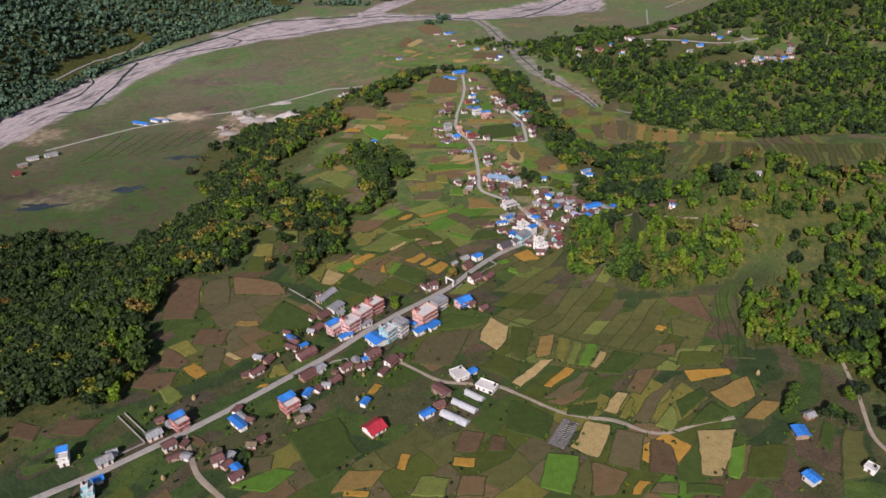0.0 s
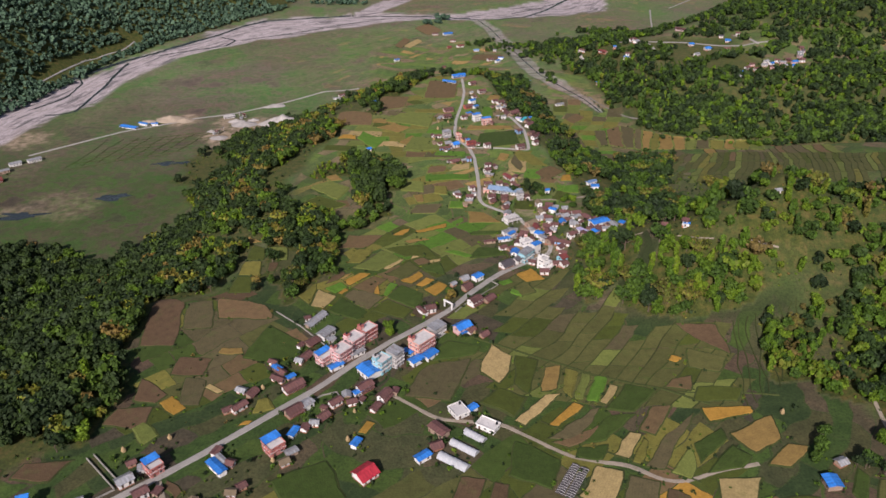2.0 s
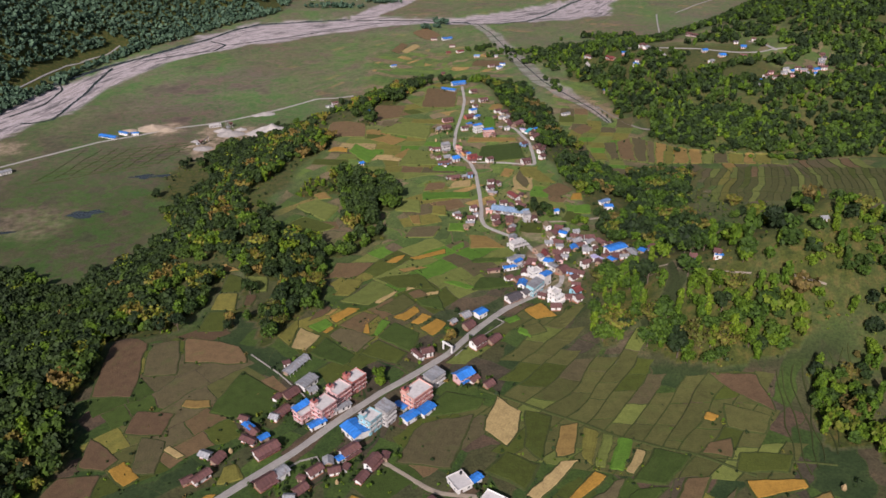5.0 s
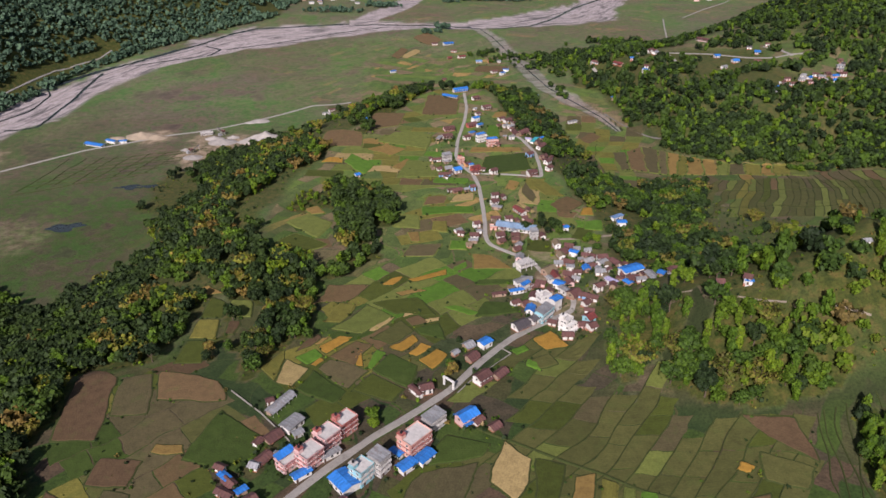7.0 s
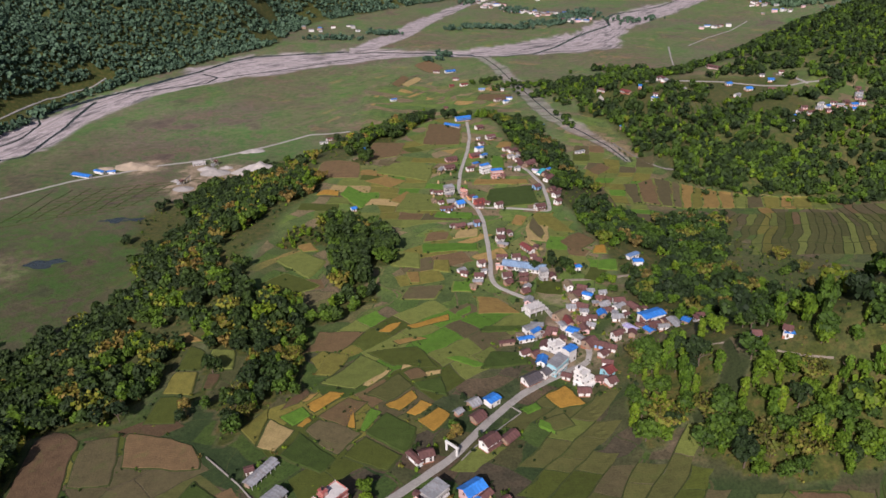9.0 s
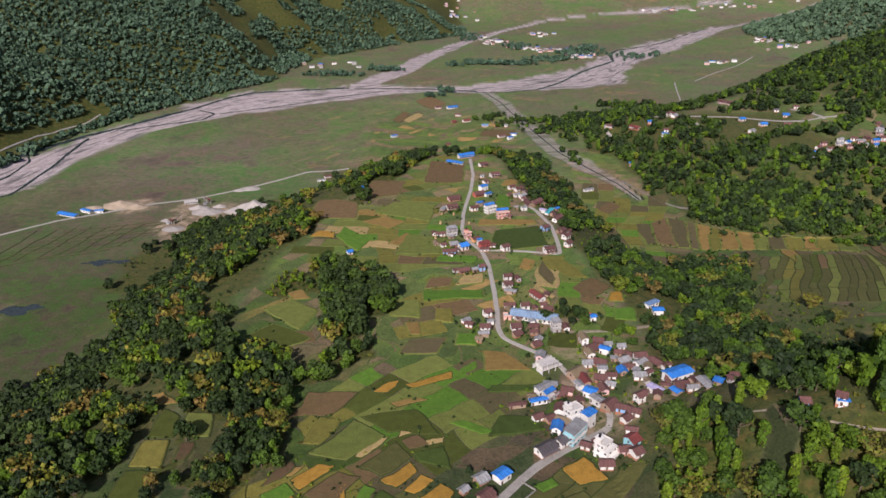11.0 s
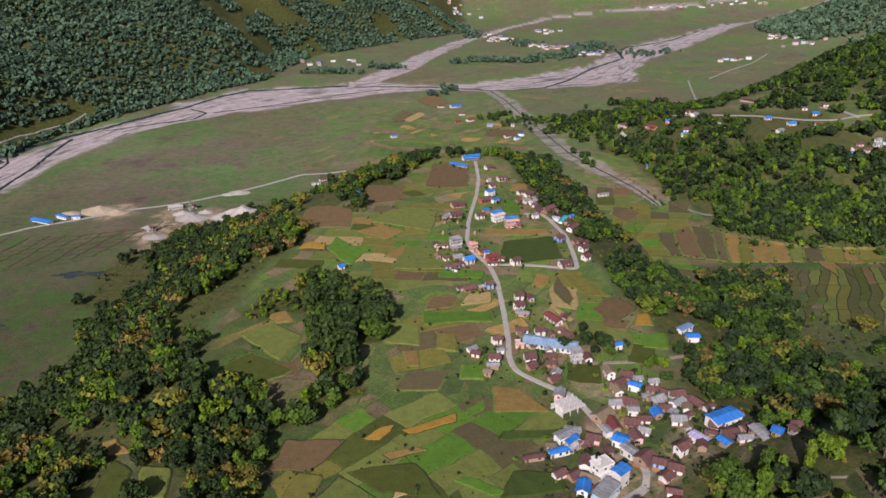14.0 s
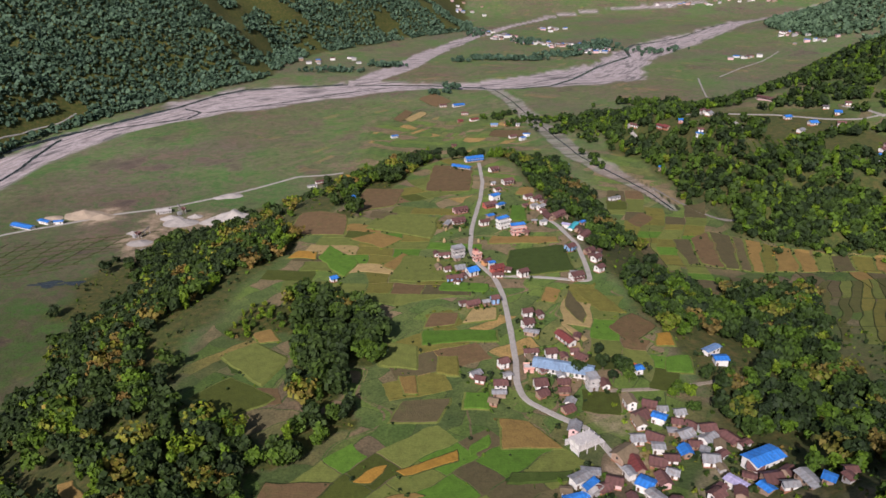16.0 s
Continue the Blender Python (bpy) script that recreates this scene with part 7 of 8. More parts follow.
def woodland(name, label, x, y, kinds, scale, cards, size, grown=1.0, far=False):
    """Many trees in one mesh, for woods that nobody could count."""
    if not len(x):
        return
    rng = np.random.default_rng(len(x))
    z = land(x, y)
    protos = {}
    for k in set(kinds.tolist()):
        kind, h, w, tone = TREE_KINDS[k][:4]
        protos[k] = [crown_cards(rng, kind, cards, size) * np.array([w, w, h]) for _ in range(5)]
    out, tones = [], []
    for i in range(len(x)):
        k = int(kinds[i])
        q = protos[k][int(rng.integers(0, 5))]
        a = rng.random() * 6.283
        c, s = math.cos(a), math.sin(a)
        r = np.stack([q[..., 0] * c - q[..., 1] * s, q[..., 0] * s + q[..., 1] * c, q[..., 2]], -1) * scale[i] * grown
        out.append(r + np.array([x[i], y[i], z[i] - 0.5]))
        # Far trees take the ramp's blued end, which carries the painted haze.
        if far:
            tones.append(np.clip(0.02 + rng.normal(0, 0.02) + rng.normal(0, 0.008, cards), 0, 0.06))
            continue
        tones.append(np.clip(TREE_KINDS[k][3] + rng.normal(0, 0.09) + rng.normal(0, 0.03, cards), 0.09, 1))
    me = cards_mesh(name, np.concatenate(out), np.concatenate(tones))
    return tagged(new(name, me), label, "trees", kind="stuff")


def free(x, y, room=2.0):
    """Where no field, house or road lies."""
    ok = np.ones(len(x), bool)
    for fx, fy, rot, L, W in FIELDS:
        c, s = math.cos(radians(rot)), math.sin(radians(rot))
        u, v = (x - fx) * c + (y - fy) * s, -(x - fx) * s + (y - fy) * c
        ok &= ~((np.abs(u) < L / 2 + room) & (np.abs(v) < W / 2 + room))
    homes = np.array(HOMES)
    for i in range(0, len(x), 2000):
        d = np.hypot(x[i:i + 2000, None] - homes[None, :, 0], y[i:i + 2000, None] - homes[None, :, 1]).min(1)
        ok[i:i + 2000] &= d > 5.5 + (room if np.ndim(room) == 0 else room[i:i + 2000])
    for line in (ROADS, SIDE_ROAD, KNOLL_PATH, VALLEY_TRACK, HILL_ROAD, HILL_LANE):
        d, _, _ = along([(a * SCALE, b * SCALE, 0) for a, b in line], x, y)
        ok &= d > 4.5
    return ok


KNOLL_PATH = [(104, 383), (111, 375), (124, 364), (131, 359), (139, 355), (152, 351), (164, 348), (180, 344), (205, 350)]
HILL_ROAD = [(205, 906), (236, 885), (255, 872), (274, 862), (288, 850), (305, 834), (324, 823), (362, 826)]
HILL_LANE = [(236, 885), (238, 863), (236, 829)]


def scatter(x0, x1, y0, y1, gap):
    gx, gy = np.meshgrid(np.arange(x0, x1, gap), np.arange(y0, y1, gap))
    x = (gx + gap * 0.9 * (RNG.random(gx.shape) - 0.5)).ravel()
    y = (gy + gap * 0.9 * (RNG.random(gy.shape) - 0.5)).ravel()
    return x, y


# the woods of the spur, the knoll and the ground below them
x, y = scatter(-380, 330, 170, 900, 5.4)
_, wild, _, _ = cover(x, y, None)
thick = rough(x, y, 48, 51) * 0.6 + rough(x, y, 17, 52) * 0.4
left = x < -20
need = np.where(left, np.where(x > -150, 0.34, 0.4), np.where((y > 310) & (y < 470), np.where((x > 120) & (y > 395), 0.12, 0.2), 0.33))
need = np.where((x > 165) & (y < 335), 0.14, need)
need = np.where((x > 118) & (y > 392) & (y < 520), 0.38, need)
bazaar = np.hypot((x - 104) / 34, (y - 422) / 26) < 1
need = np.where(bazaar, 0.4, need)
south = (~left) & (x > 92) & (x < 168) & (y < np.interp(x, (60, 120, 180, 260), (340, 330, 328, 332)))
across = (y > 560) & (x > np.interp(y, *HILL_R))
woods = in_woods(x, y)
outlined = left | ((y < 400) & (x > 60))
stray = (wild > 0.4) & (RNG.random(len(x)) < np.where(left, 0.10, np.where(y > 335, 0.55, 0.2)))
keep = np.where(outlined, (woods & (thick > np.where(left, 0.2, 0.08))) | stray, (wild > 0.6) & (thick > need) & ~within(CLEARINGS[0], x, y)) & ~(south & ~woods) & ~across & free(x * SCALE, y * SCALE, np.where(woods, 0.0, 2.0))
x, y = x[keep], y[keep]
left = x < -20
kinds = np.where(left, RNG.choice([0, 1, 2, 0, 1, 3, 5, 7], len(x), p=[0.18, 0.18, 0.16, 0.12, 0.1, 0.06, 0.13, 0.07]), RNG.choice([1, 3, 4, 6, 5, 0], len(x), p=[0.3, 0.12, 0.32, 0.12, 0.07, 0.07]))
# Left of -165, mostly the darkest kind: cloud shadow put into leaf colour.
kinds = np.where((x < -165) | ((x > 168) & (y < 335)), np.where(x < 0, RNG.choice([0, 2, 1, 5], len(x), p=[0.8, 0.1, 0.06, 0.04]), RNG.choice([0, 2, 4, 3], len(x), p=[0.42, 0.18, 0.28, 0.12])), kinds)
kinds = np.where((x > 115) & (y > 392) & (y < 480), RNG.choice([0, 2, 1, 5, 4], len(x), p=[0.22, 0.18, 0.28, 0.12, 0.2]), kinds)
kinds = np.where((np.hypot(x + 48, y - 512) < 32) & (y > 480), RNG.choice([0, 2], len(x)), kinds)
kinds = np.where((x > 60) & (y > 430), RNG.choice([0, 1, 2, 4, 5], len(x), p=[0.22, 0.34, 0.2, 0.17, 0.07]), kinds)
scale = (0.75 + 0.6 * RNG.random(len(x))) * np.where((x > 60) & (x < 160) & (y > 320) & (y < 400), 1.3, 1.0)
brake = within(WOODS[6], x, y)
scale = np.where(brake, scale * 0.55, scale)
kinds = np.where(brake, RNG.choice([4, 1, 6], len(x)), kinds)
sx, sy = x * SCALE, y * SCALE
near = np.argsort(np.hypot(x - np.sign(x) * 60, (y - 330) * 0.9))
chosen = np.zeros(len(x), bool)
chosen[near[:160]] = True
for i in np.nonzero(chosen)[0]:
    tree(float(sx[i]), float(sy[i]), int(kinds[i]), float(scale[i]), float(RNG.random() * 360))
rest = ~chosen
a = rest & left
woodland("woodland", "mixed green woodland on the slope below the village", sx[a], sy[a], kinds[a], scale[a], 190, 0.09)
a = rest & ~left & (y < 470)
woodland("woodland", "fresh green trees covering the knoll", sx[a], sy[a], kinds[a], scale[a], 190, 0.09)
a = rest & ~left & (y >= 470)
woodland("woodland", "green trees on the bank above the terraces", sx[a], sy[a], kinds[a], scale[a], 160, 0.097)

# single trees and groves among the fields
for gx, gy, r, n, ks in ((62, 494, 11, 12, (0, 1, 2)), (86, 472, 6, 5, (1, 4)),
                         (78, 885, 10, 7, (0, 1)), (3, 357, 4, 3, (7, 1)), (-26, 326, 5, 4, (1, 4)), (-8, 314, 3, 2, (1, 4)), (150, 302, 14, 7, (4, 3, 1)), (172, 290, 14, 8, (4, 6, 3)), (178, 322, 10, 5, (7, 4)), (140, 240, 9, 4, (0, 1)), (176, 262, 12, 7, (4, 1, 0)), (172, 232, 10, 5, (4, 0)),
                         (120, 262, 4, 2, (0,)), (150, 225, 10, 4, (0, 1)), (-150, 262, 14, 8, (0, 1, 4)), (-120, 255, 4, 3, (0, 1)), (-24, 778, 10, 8, (0, 2)), (0, 800, 12, 9, (0, 1, 2)), (22, 808, 10, 7, (1, 0)), (163, 501, 5, 3, (0, 7, 5, 1)), (193, 524, 5, 3, (0, 7, 5, 1)), (194, 500, 5, 3, (0, 7, 5, 1)), (196, 485, 5, 3, (0, 7, 5, 1)), (162, 479, 5, 3, (0, 7, 5, 1))):
    for _ in range(n):
        px, py = SCALE * (gx + RNG.normal() * r * 0.6), SCALE * (gy + RNG.normal() * r * 0.6)
        if free(np.array([px]), np.array([py]), 0.0)[0]:
            tree(px, py, int(RNG.choice(ks)), 0.72 + 0.5 * RNG.random(), RNG.random() * 360)

# the hill across the stream and the mountain side beyond the river
x, y = scatter(120, 640, 560, 1150, 6.2)
_, wild, _, _ = cover(x, y, None)
thick = rough(x, y, 40, 61) * 0.4 + rough(x, y, 15, 62) * 0.6
face = x - np.interp(y, *HILL_R)
face = np.where(face > 0, along([(b, a, 0) for a, b in zip(*HILL_R)], x, y)[0], face)
open_top = step(62, 84, face) * (1 - step(160, 220, face))
keep = (face > 4) & (wild + open_top > 0.4) & (thick > 0.3 + 0.24 * open_top) & free(x * SCALE, y * SCALE, 4.0)
keep &= ~((y > 745) & (y < 800) & (x > 205) & (x < 255)) & ~((np.abs(x - 290) < 24) & (np.abs(y - 770) < 16))
HILL_WOOD = [(182, 800), (190, 743), (206, 699), (241, 679), (279, 672), (316, 676), (361, 663), (391, 657), (471, 647), (524, 775), (444, 775), (409, 779), (337, 743), (300, 746), (276, 754), (228, 776), (204, 840)]
keep |= within(HILL_WOOD, x + 8 * (rough(x, y, 16, 67) - 0.5), y) & (thick > 0.3) & free(x * SCALE, y * SCALE, 2.0)
x, y = x[keep], y[keep]
bx, by = scatter(195, 430, 634, 725, 3.3)  # the steep bank at its foot
bank = along([(b, a, 0) for a, b in zip(*HILL_R)], bx, by)[0]
steep = (bx > np.interp(by, *HILL_R)) & (bank < 36) & (bank > 2) & (rough(bx, by, 14, 65) > 0.24)
x, y = np.r_[x, bx[steep]], np.r_[y, by[steep]]
woodland("woodland", "thick green woodland on the hill across the stream", x * SCALE, y * SCALE, RNG.choice([0, 1, 2, 4, 3], len(x), p=[0.3, 0.28, 0.26, 0.08, 0.08]), 0.75 + 0.55 * RNG.random(len(x)), 62, 0.15)
x, y = scatter(-1000, 120, 640, 2150, 6.0)
m, _, side = along(MOUNTAIN, x, y)
road_m, _, _ = along([(-496, 940, 0), (-488, 985, 0), (-479, 1029, 0), (-465, 1066, 0), (-451, 1095, 0), (-446, 1126, 0)], x, y)
keep = (side > 0) & (m > 6) & (m < 620) & (road_m > 11) & (rough(x, y, 60, 63) * 0.6 + rough(x, y, 22, 64) * 0.4 > np.where(y > 1450, 0.4, 0.27)) & (np.hypot(x, y - 150) < 1900)
x, y = x[keep], y[keep]
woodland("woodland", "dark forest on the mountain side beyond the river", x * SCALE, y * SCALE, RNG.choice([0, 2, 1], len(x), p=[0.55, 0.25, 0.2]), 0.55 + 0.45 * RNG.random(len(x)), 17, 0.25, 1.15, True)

x, y = scatter(560, 1350, 1380, 2200, 9.0)
up = np.exp(-(((x - 1010) / 250) ** 2) - ((y - 1760) / 230) ** 2)
keep = (up > 0.12) & (rough(x, y, 50, 66) > 0.25)
x, y = x[keep], y[keep]
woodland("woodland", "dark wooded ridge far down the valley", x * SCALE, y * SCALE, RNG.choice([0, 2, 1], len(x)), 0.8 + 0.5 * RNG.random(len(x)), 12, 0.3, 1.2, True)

# ---- hedges, orchard and far trees ----
bx, by = [], []
for fx, fy, rot, L, W in FIELDS:
    c, s = math.cos(radians(rot)), math.sin(radians(rot))
    for _ in range(int((L + W) * 0.22)):
        e = RNG.integers(0, 4)
        u, v = (RNG.random() - 0.5) * L, (RNG.random() - 0.5) * W
        u, v = (u, (W / 2 + 0.8) * (1 if e == 0 else -1)) if e < 2 else ((L / 2 + 0.8) * (1 if e == 2 else -1), v)
        bx.append(fx + c * u - s * v)
        by.append(fy + s * u + c * v)
small = len(bx)
for hx, hy in HOMES:  # kitchen gardens and shrubs round the houses
    if hy > 850 * SCALE:
        continue
    for _ in range(4):
        a, far = RNG.random() * 6.283, 5.2 + 4.0 * RNG.random()
        px, py = hx + far * math.cos(a), hy + far * math.sin(a)
        if min(along([(u * SCALE, v * SCALE, 0) for u, v in line], np.array([px]), np.array([py]))[0][0] for line in (ROADS, SIDE_ROAD)) > 3.6:
            bx.append(px)
            by.append(py)
garden = len(bx) - small
x, y = scatter(-170, 110, 190, 820, 11)
on, wild, _, _ = cover(x, y, None)
keep = (on > 0.6) & (rough(x, y, 30, 71) > 0.62)
bx, by = np.r_[np.array(bx), x[keep] * SCALE], np.r_[np.array(by), y[keep] * SCALE]
woodland("bushes", "scattered green bushes along the field bunds", bx, by, RNG.choice([0, 1, 4, 5], len(bx), p=[0.45, 0.3, 0.2, 0.05]), (0.1 + 0.16 * RNG.random(len(bx)) ** 2) * np.where((np.arange(len(bx)) >= small) & (np.arange(len(bx)) < small + garden), 1.7, 1.0), 16, 0.2, 1.0)
x, y = scatter(-330, 330, 180, 900, 3.3)
_, wild, _, _ = cover(x, y, None)
keep = (wild > 0.45) & (RNG.random(len(x)) < np.where(in_woods(x, y) | within(SCRUB, x, y), 0.5, np.where((x > 60) & (y < 470), 0.34, 0.22))) & ~((y > 560) & (x > np.interp(y, *HILL_R))) & free(x * SCALE, y * SCALE, 0.0)
x, y = x[keep], y[keep]
woodland("undergrowth", "shrubby undergrowth on the wild slopes", x * SCALE, y * SCALE, RNG.choice([0, 1, 4, 5, 7], len(x), p=[0.3, 0.3, 0.25, 0.08, 0.07]), 0.14 + 0.22 * RNG.random(len(x)) ** 2, 9, 0.24, 1.0)
ox, oy = np.meshgrid(np.arange(206, 252, 4.6), np.arange(752, 800, 2.8))
ox, oy = (ox + 0.15 * (oy - 752)).ravel(), oy.ravel()
keep = rough(ox, oy, 40, 72) > 0.3
woodland("orchard", "rows of small orchard trees on the hill", ox[keep] * SCALE, oy[keep] * SCALE, RNG.choice([1, 4], keep.sum()), 0.25 + 0.12 * RNG.random(keep.sum()), 16, 0.2, 1.0)
x, y = [], []
for cx, cy, rx, ry, n in ((60, 1505, 30, 8, 40), (120, 1495, 40, 9, 60), (190, 1545, 34, 14, 60), (250, 1620, 24, 26, 60), (290, 1690, 20, 30, 50), (-165, 1392, 36, 9, 40), (-100, 1440, 26, 12, 36), (150, 1720, 25, 30, 50), (20, 1480, 12, 8, 14), (60, 1880, 20, 40, 40), (5, 1268, 14, 5, 12), (-20, 1240, 12, 6, 10), (330, 1600, 60, 40, 30)):
    x += (cx + RNG.normal(0, rx * 0.6, n)).tolist()
    y += (cy + RNG.normal(0, ry * 0.6, n)).tolist()
bank_x, bank_y = [], []
for cx, cy, rx, ry, n in ((118, 1000, 16, 22, 36), (95, 1040, 24, 16, 40), (60, 1090, 20, 10, 24), (140, 960, 10, 20, 24), (178, 770, 8, 14, 14), (205, 715, 12, 6, 14), (240, 668, 20, 4, 16), (300, 652, 30, 4, 24), (128, 880, 4, 20, 12)):
    bank_x += (SCALE * (cx + RNG.normal(0, rx * 0.6, n))).tolist()
    bank_y += (SCALE * (cy + RNG.normal(0, ry * 0.6, n))).tolist()
woodland("woodland", "green trees along the banks of the stream", np.array(bank_x), np.array(bank_y), RNG.choice([0, 1, 2, 4], len(bank_x)), 0.6 + 0.4 * RNG.random(len(bank_x)), 60, 0.15)
x, y = np.array(x), np.array(y)
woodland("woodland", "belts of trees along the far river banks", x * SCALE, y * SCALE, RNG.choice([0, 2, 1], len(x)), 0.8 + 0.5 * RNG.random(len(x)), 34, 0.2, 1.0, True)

# ---- water, heaps and walls ----
CHANNELS = (
    ([(-484, 920), (-477, 961), (-462, 1004), (-439, 1050), (-410, 1095), (-382, 1133), (-342, 1191), (-312, 1248), (-280, 1280), (-222, 1290), (-141, 1308), (-81, 1302), (-5, 1297), (52, 1275), (95, 1250), (143, 1276), (185, 1335), (238, 1440), (292, 1518), (312, 1548), (322, 1630), (347, 1679), (467, 1791), (595, 1970), (658, 2039), (878, 2144)], 7.0),
    ([(-446, 837), (-415, 842), (-421, 894), (-422, 940), (-428, 1000), (-430, 1050)], 4.5), ([(-334, 1179), (-307, 1160), (-315, 1132), (-354, 1112), (-405, 1082)], 3.5),
    ([(-300, 1160), (-251, 1186), (-207, 1212), (-150, 1252), (-88, 1284)], 3.0), ([(-470, 860), (-452, 905), (-456, 960), (-470, 985)], 3.0), ([(120, 1300), (170, 1345), (215, 1400), (250, 1450)], 2.5),
    ([(62, 1260), (79, 1186), (95, 1051), (107, 965), (118, 899), (136, 848), (155, 794), (163, 753)], 1.4))
for line, wide in CHANNELS:
    ribbon("water", line, wide, WATER, 0.3, "dark shallow river channel between gravel banks", "water", 0.5)


def pool(x, y, rx, ry):
    """A shallow pool with an uneven shore."""
    n, rings = 28, (0.0, 0.6, 1.0)
    z0 = ground_at(x * SCALE, y * SCALE)
    v = []
    for k in range(n):
        a = 2 * math.pi * k / n
        w = 0.35 + 1.3 * float(rough(x + 9 * math.cos(a), y + 9 * math.sin(a), 5, 83))
        for r in rings:
            px, py = rx * w * r * math.cos(a) * SCALE, ry * w * r * math.sin(a) * SCALE
            v.append((px, py, ground_at(x * SCALE + px, y * SCALE + py) - z0 + (0.2 if r < 1 else -0.1)))
    m = len(rings)
    f = [(k * m + j, k * m + j + 1, (k + 1) % n * m + j + 1, (k + 1) % n * m + j) for k in range(n) for j in range(m - 1)]
    ob = new("pool", Shape().add(v, f).mesh("pool", WATER))
    ob.location = (x * SCALE, y * SCALE, z0)
    return tagged(ob, "dark shallow pool in the wet pasture", "water", kind="structure")


for px, py, rx, ry in ((-279, 605, 17, 9), (-339, 570, 20, 8), (-262, 682, 14, 5), (-246, 684, 9, 4)):
    pool(px, py, rx, ry)


def heap(x, y, r, h, material, label):
    n, m = 18, 7
    v = [(r * i / m * (1 + 0.25 * (rough(x + 9 * math.cos(a), y + 9 * math.sin(a), 6, 81) - 0.5)) * math.cos(a), r * 0.7 * i / m * math.sin(a),
          h * (1 - i / m) ** 1.3 * (1 + 0.5 * (rough(x + i * 3 * math.cos(a), y + i * 3 * math.sin(a), 5, 82) - 0.5)) - 0.6 * (i == m)) for i in range(m + 1) for a in (2 * math.pi * k / n for k in range(n))]
    f = [(i * n + k, i * n + (k + 1) % n, (i + 1) * n + (k + 1) % n, (i + 1) * n + k) for i in range(m) for k in range(n)]
    ob = new("gravel_mound", Shape().add(v, f).mesh("gravel_mound", material))
    ob.location = (x * SCALE, y * SCALE, ground_at(x * SCALE, y * SCALE))
    return tagged(ob, label, "mound", "mounds of the quarry")


SAND = plain("sand", (0.40, 0.32, 0.23), 4, 0.95, 0.2, stain=(0.28, 0.22, 0.15))
CRUSH = plain("crushed_stone", (0.36, 0.33, 0.30), 3, 0.95, 0.25, stain=(0.28, 0.26, 0.24))
for px, py, r, h in ((-296, 812, 24, 6), (-280, 808, 16, 4), (-318, 806, 12, 2.5)):
    heap(px, py, r, h, SAND, "broad mound of yellow river sand")
for px, py, r, h in ((-170, 800, 31, 13), (-186, 796, 16, 5), (-212, 794, 20, 5), (-222, 804, 13, 4), (-228, 752, 14, 3), (-240, 772, 8, 2.5), (-204, 808, 9, 3), (-218, 738, 8, 2.5), (-189, 860, 15, 3.5), (-198, 855, 9, 2)):
    heap(px, py, r, h, CRUSH, "grey mound of crushed river stone")


def stone_crusher(x, y, rot):
    """Small crushing plant: hopper on legs, motor house and a sloping conveyor."""
    ob = base("stone_crusher", x, y, rot, "grey stone crusher with a sloping conveyor in the quarry", "crusher")
    hopper = Shape().add([(-2.4, -2.4, 6.5), (2.4, -2.4, 6.5), (2.4, 2.4, 6.5), (-2.4, 2.4, 6.5), (-1.0, -1.0, 3.6), (1.0, -1.0, 3.6), (1.0, 1.0, 3.6), (-1.0, 1.0, 3.6)], [(0, 1, 5, 4), (1, 2, 6, 5), (2, 3, 7, 6), (3, 0, 4, 7), (4, 5, 6, 7)])
    part("hopper", hopper, TIN["rust"], ob)
    for u in (-1.6, 1.6):
        for v in (-1.6, 1.6):
            part("leg", Shape().post(u, v, -0.6, 6.0, 0.16), SLAB, ob)
    part("motor_house", Shape().box(-6.5, -3.0, -1.8, 1.8, -0.5, 3.0), TIN["grey_tin"], ob)
    part("conveyor", Shape().slope(-0.6, 0.6, 0.8, 2.8, 15.0, 6.8, 0.4), TIN["dark_tin"], ob)
    for v, z in ((8.0, 4.7), (14.0, 6.4)):
        part("trestle", Shape().box(-0.7, -0.5, v - 0.1, v + 0.1, -0.6, z).box(0.5, 0.7, v - 0.1, v + 0.1, -0.6, z), SLAB, ob)


stone_crusher(-216 * SCALE, 816 * SCALE, 40)
stone_crusher(-232 * SCALE, 762 * SCALE, -25)

YARD_STONE = plain("yard_stone", (0.27, 0.25, 0.22), 1.0, 0.95, 0.3, stain=(0.14, 0.14, 0.09))


def stone_wall(points, high, label):
    ob = base("wall", points[0][0] * SCALE, points[0][1] * SCALE, 0, label, "wall")
    for (ax, ay), (bx2, by2) in zip(points, points[1:]):
        dx, dy = (bx2 - ax) * SCALE, (by2 - ay) * SCALE
        n = max(1, int(math.hypot(dx, dy) / 4))
        for k in range(n):
            p0 = Vector((ax * SCALE + dx * k / n, ay * SCALE + dy * k / n, 0))
            g = ground_at(p0.x + dx / n / 2, p0.y + dy / n / 2)
            seg = put("wall_panel", Shape().box(0.02, math.hypot(dx, dy) / n - 0.02, -0.2, 0.2, -0.6, high).mesh("wall_panel", YARD_STONE), ob, 0, 0, 0)
            seg.matrix_basis = ob.matrix_world.inverted() @ pose(p0.x, p0.y, g, 0, 0, math.degrees(math.atan2(dy, dx)))


stone_wall([(-139, 244), (-122, 228)], 1.2, "pale stone yard wall beside the road")
stone_wall([(-137, 246), (-120, 230)], 1.2, "pale stone yard wall beside the road")
stone_wall([(-122, 228), (-134, 218)], 0.9, "low pale wall along the road edge")
stone_wall([(-85, 348), (-70, 334), (-56, 318)], 0.9, "low pale wall along the farmyard")
stone_wall([(-58, 276), (-52, 281), (-46, 283), (-44, 279)], 0.9, "curved low white yard wall")
stone_wall([(26, 377), (31, 372), (12, 352), (7, 345)], 0.7, "low pale wall along the road edge")

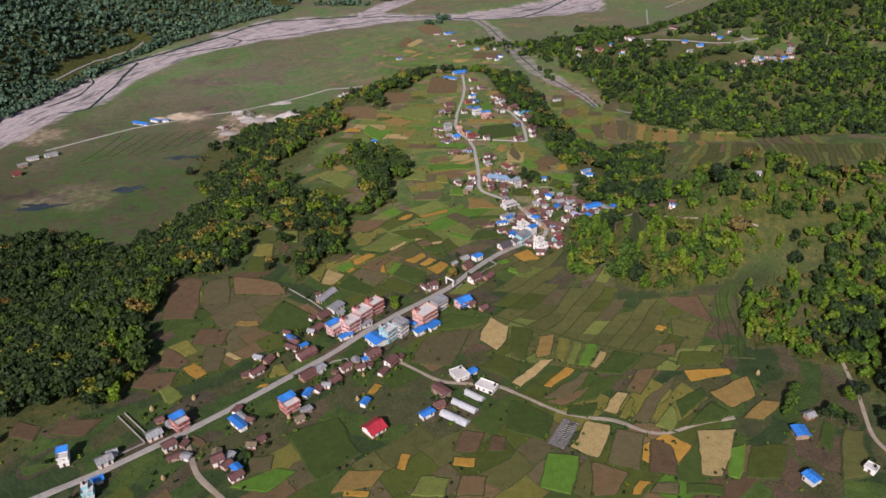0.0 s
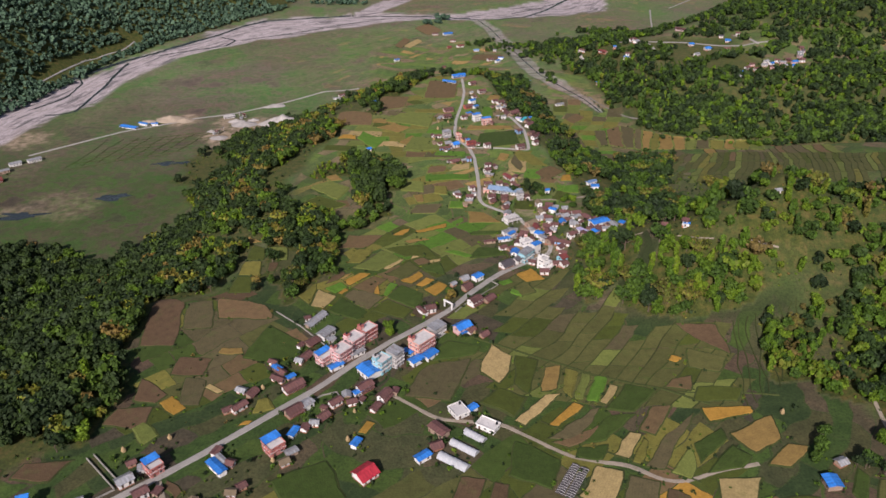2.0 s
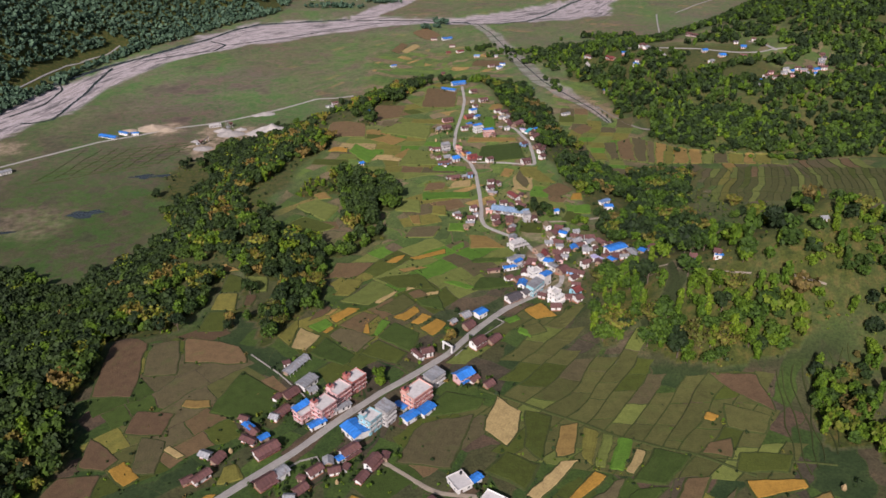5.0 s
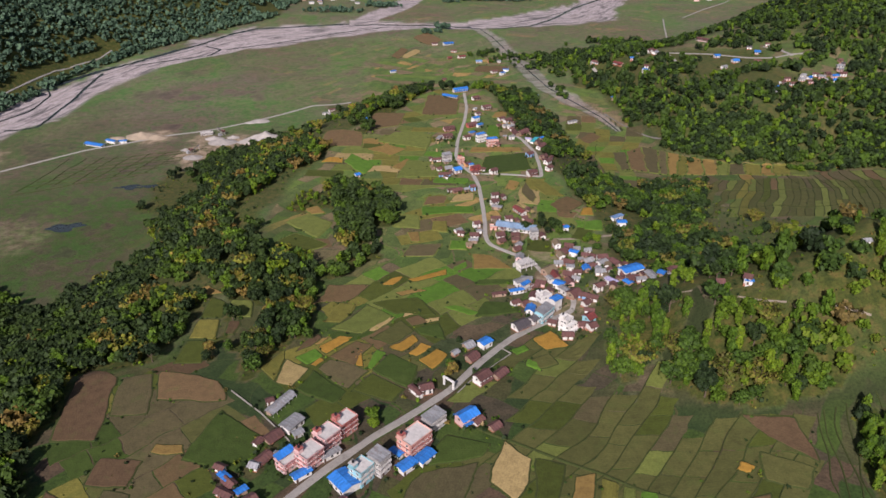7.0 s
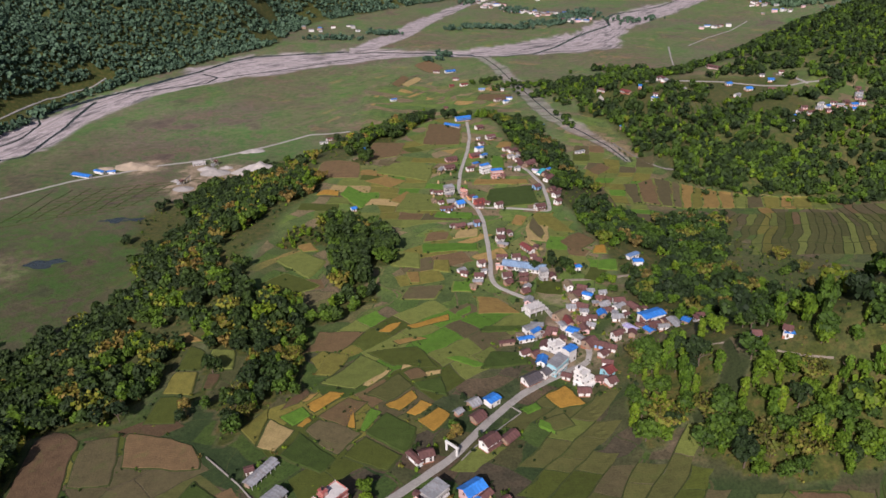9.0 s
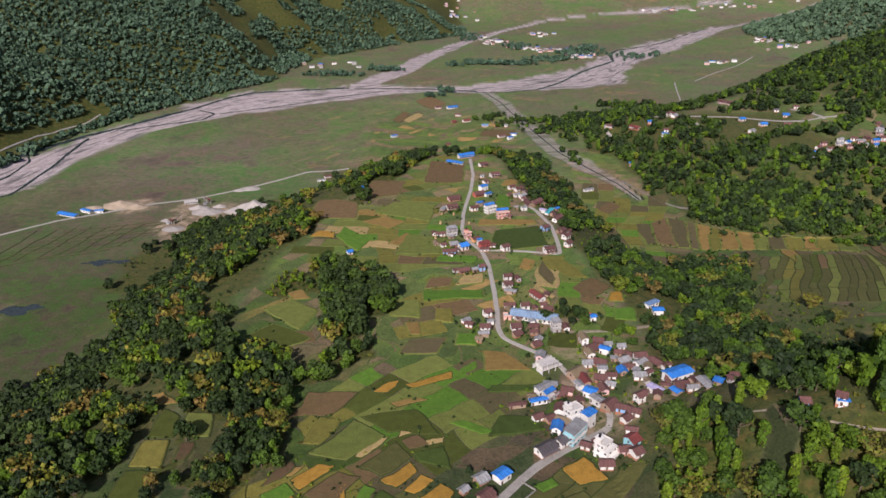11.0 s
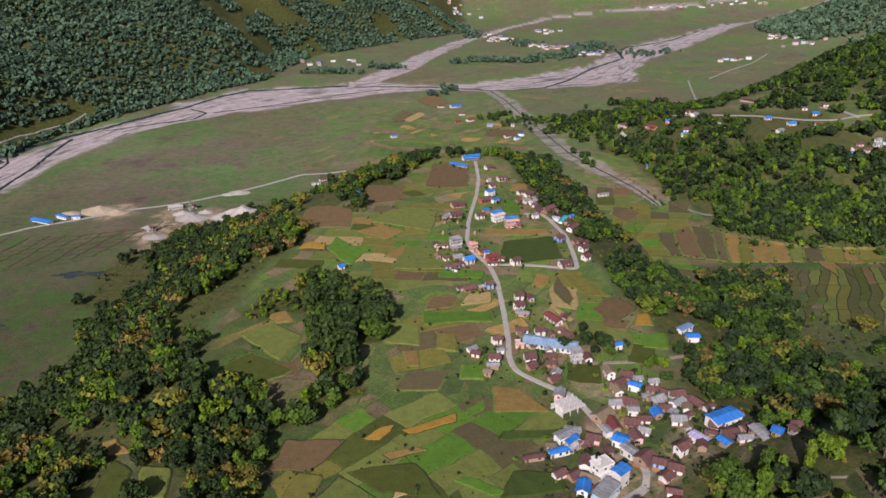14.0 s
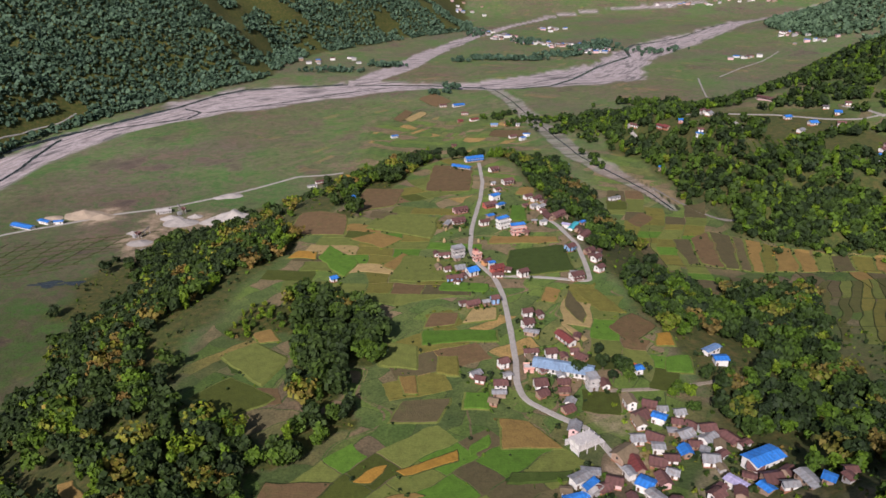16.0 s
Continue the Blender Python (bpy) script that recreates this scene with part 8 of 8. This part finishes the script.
# ---- the town across the river ----
TOWN = ((68, 1895, 16, 40, 22), (112, 1803, 22, 34, 22), (150, 1715, 24, 26, 22), (219, 1935, 22, 22, 14), (210, 1668, 26, 16, 20), (258, 1585, 22, 20, 20), (645, 1690, 16, 26, 10), (650, 1615, 26, 12, 8), (492, 1500, 26, 8, 8), (640, 2290, 70, 14, 16), (830, 2280, 90, 16, 14), (40, 2290, 30, 60, 12), (-205, 1495, 55, 45, 10))
spots = [(cx + RNG.normal() * rx * 0.7, cy + RNG.normal() * ry * 0.7) for cx, cy, rx, ry, n in TOWN for _ in range(n)]
town_mats = [WALL["white"], WALL["grey"], WALL["pink"], WALL["mud"], TIN["grey_tin"], TIN["rust"], TIN["dark_tin"], TIN["blue"]]
verts, faces, slots = [], [], []
for k, (px, py) in enumerate(spots):
    px, py = float(px * SCALE), float(py * SCALE)
    L, W, h = 7 + 7 * RNG.random(), 6.5, 3 + 3.5 * RNG.random()
    body = Shape().box(-L / 2, L / 2, -W / 2, W / 2, -2, h)
    body.add([(-L / 2, -W / 2, h), (-L / 2, W / 2, h), (-L / 2, 0, h + 1.35), (L / 2, -W / 2, h), (L / 2, W / 2, h), (L / 2, 0, h + 1.35)], [(0, 2, 1), (3, 4, 5)])
    lid = Shape()
    for sgn in (-1, 1):
        lid.slope(-L / 2 - 0.4, L / 2 + 0.4, 0, h + 1.4, sgn * (W / 2 + 0.5), h - 0.1, 0.1)
    place = pose(px, py, ground_at(px, py), 0, 0, float(RNG.random() * 60 - 30))
    for shape, slot in ((body, (0, 1, 2, 3, 0)[k % 5]), (lid, (4, 5, 4, 5, 7, 6, 4)[k % 7])):
        n = len(verts)
        verts += [tuple(place @ Vector(v)) for v in shape.v]
        faces += [tuple(i + n for i in f) for f in shape.f]
        slots += [slot] * len(shape.f)
me = bpy.data.meshes.new("far_town")
me.from_pydata(verts, [], faces)
for mat in town_mats:
    me.materials.append(mat)
me.polygons.foreach_set("material_index", slots)
tagged(new("far_town", me), "distant pale houses of the riverside town", "houses", kind="stuff")
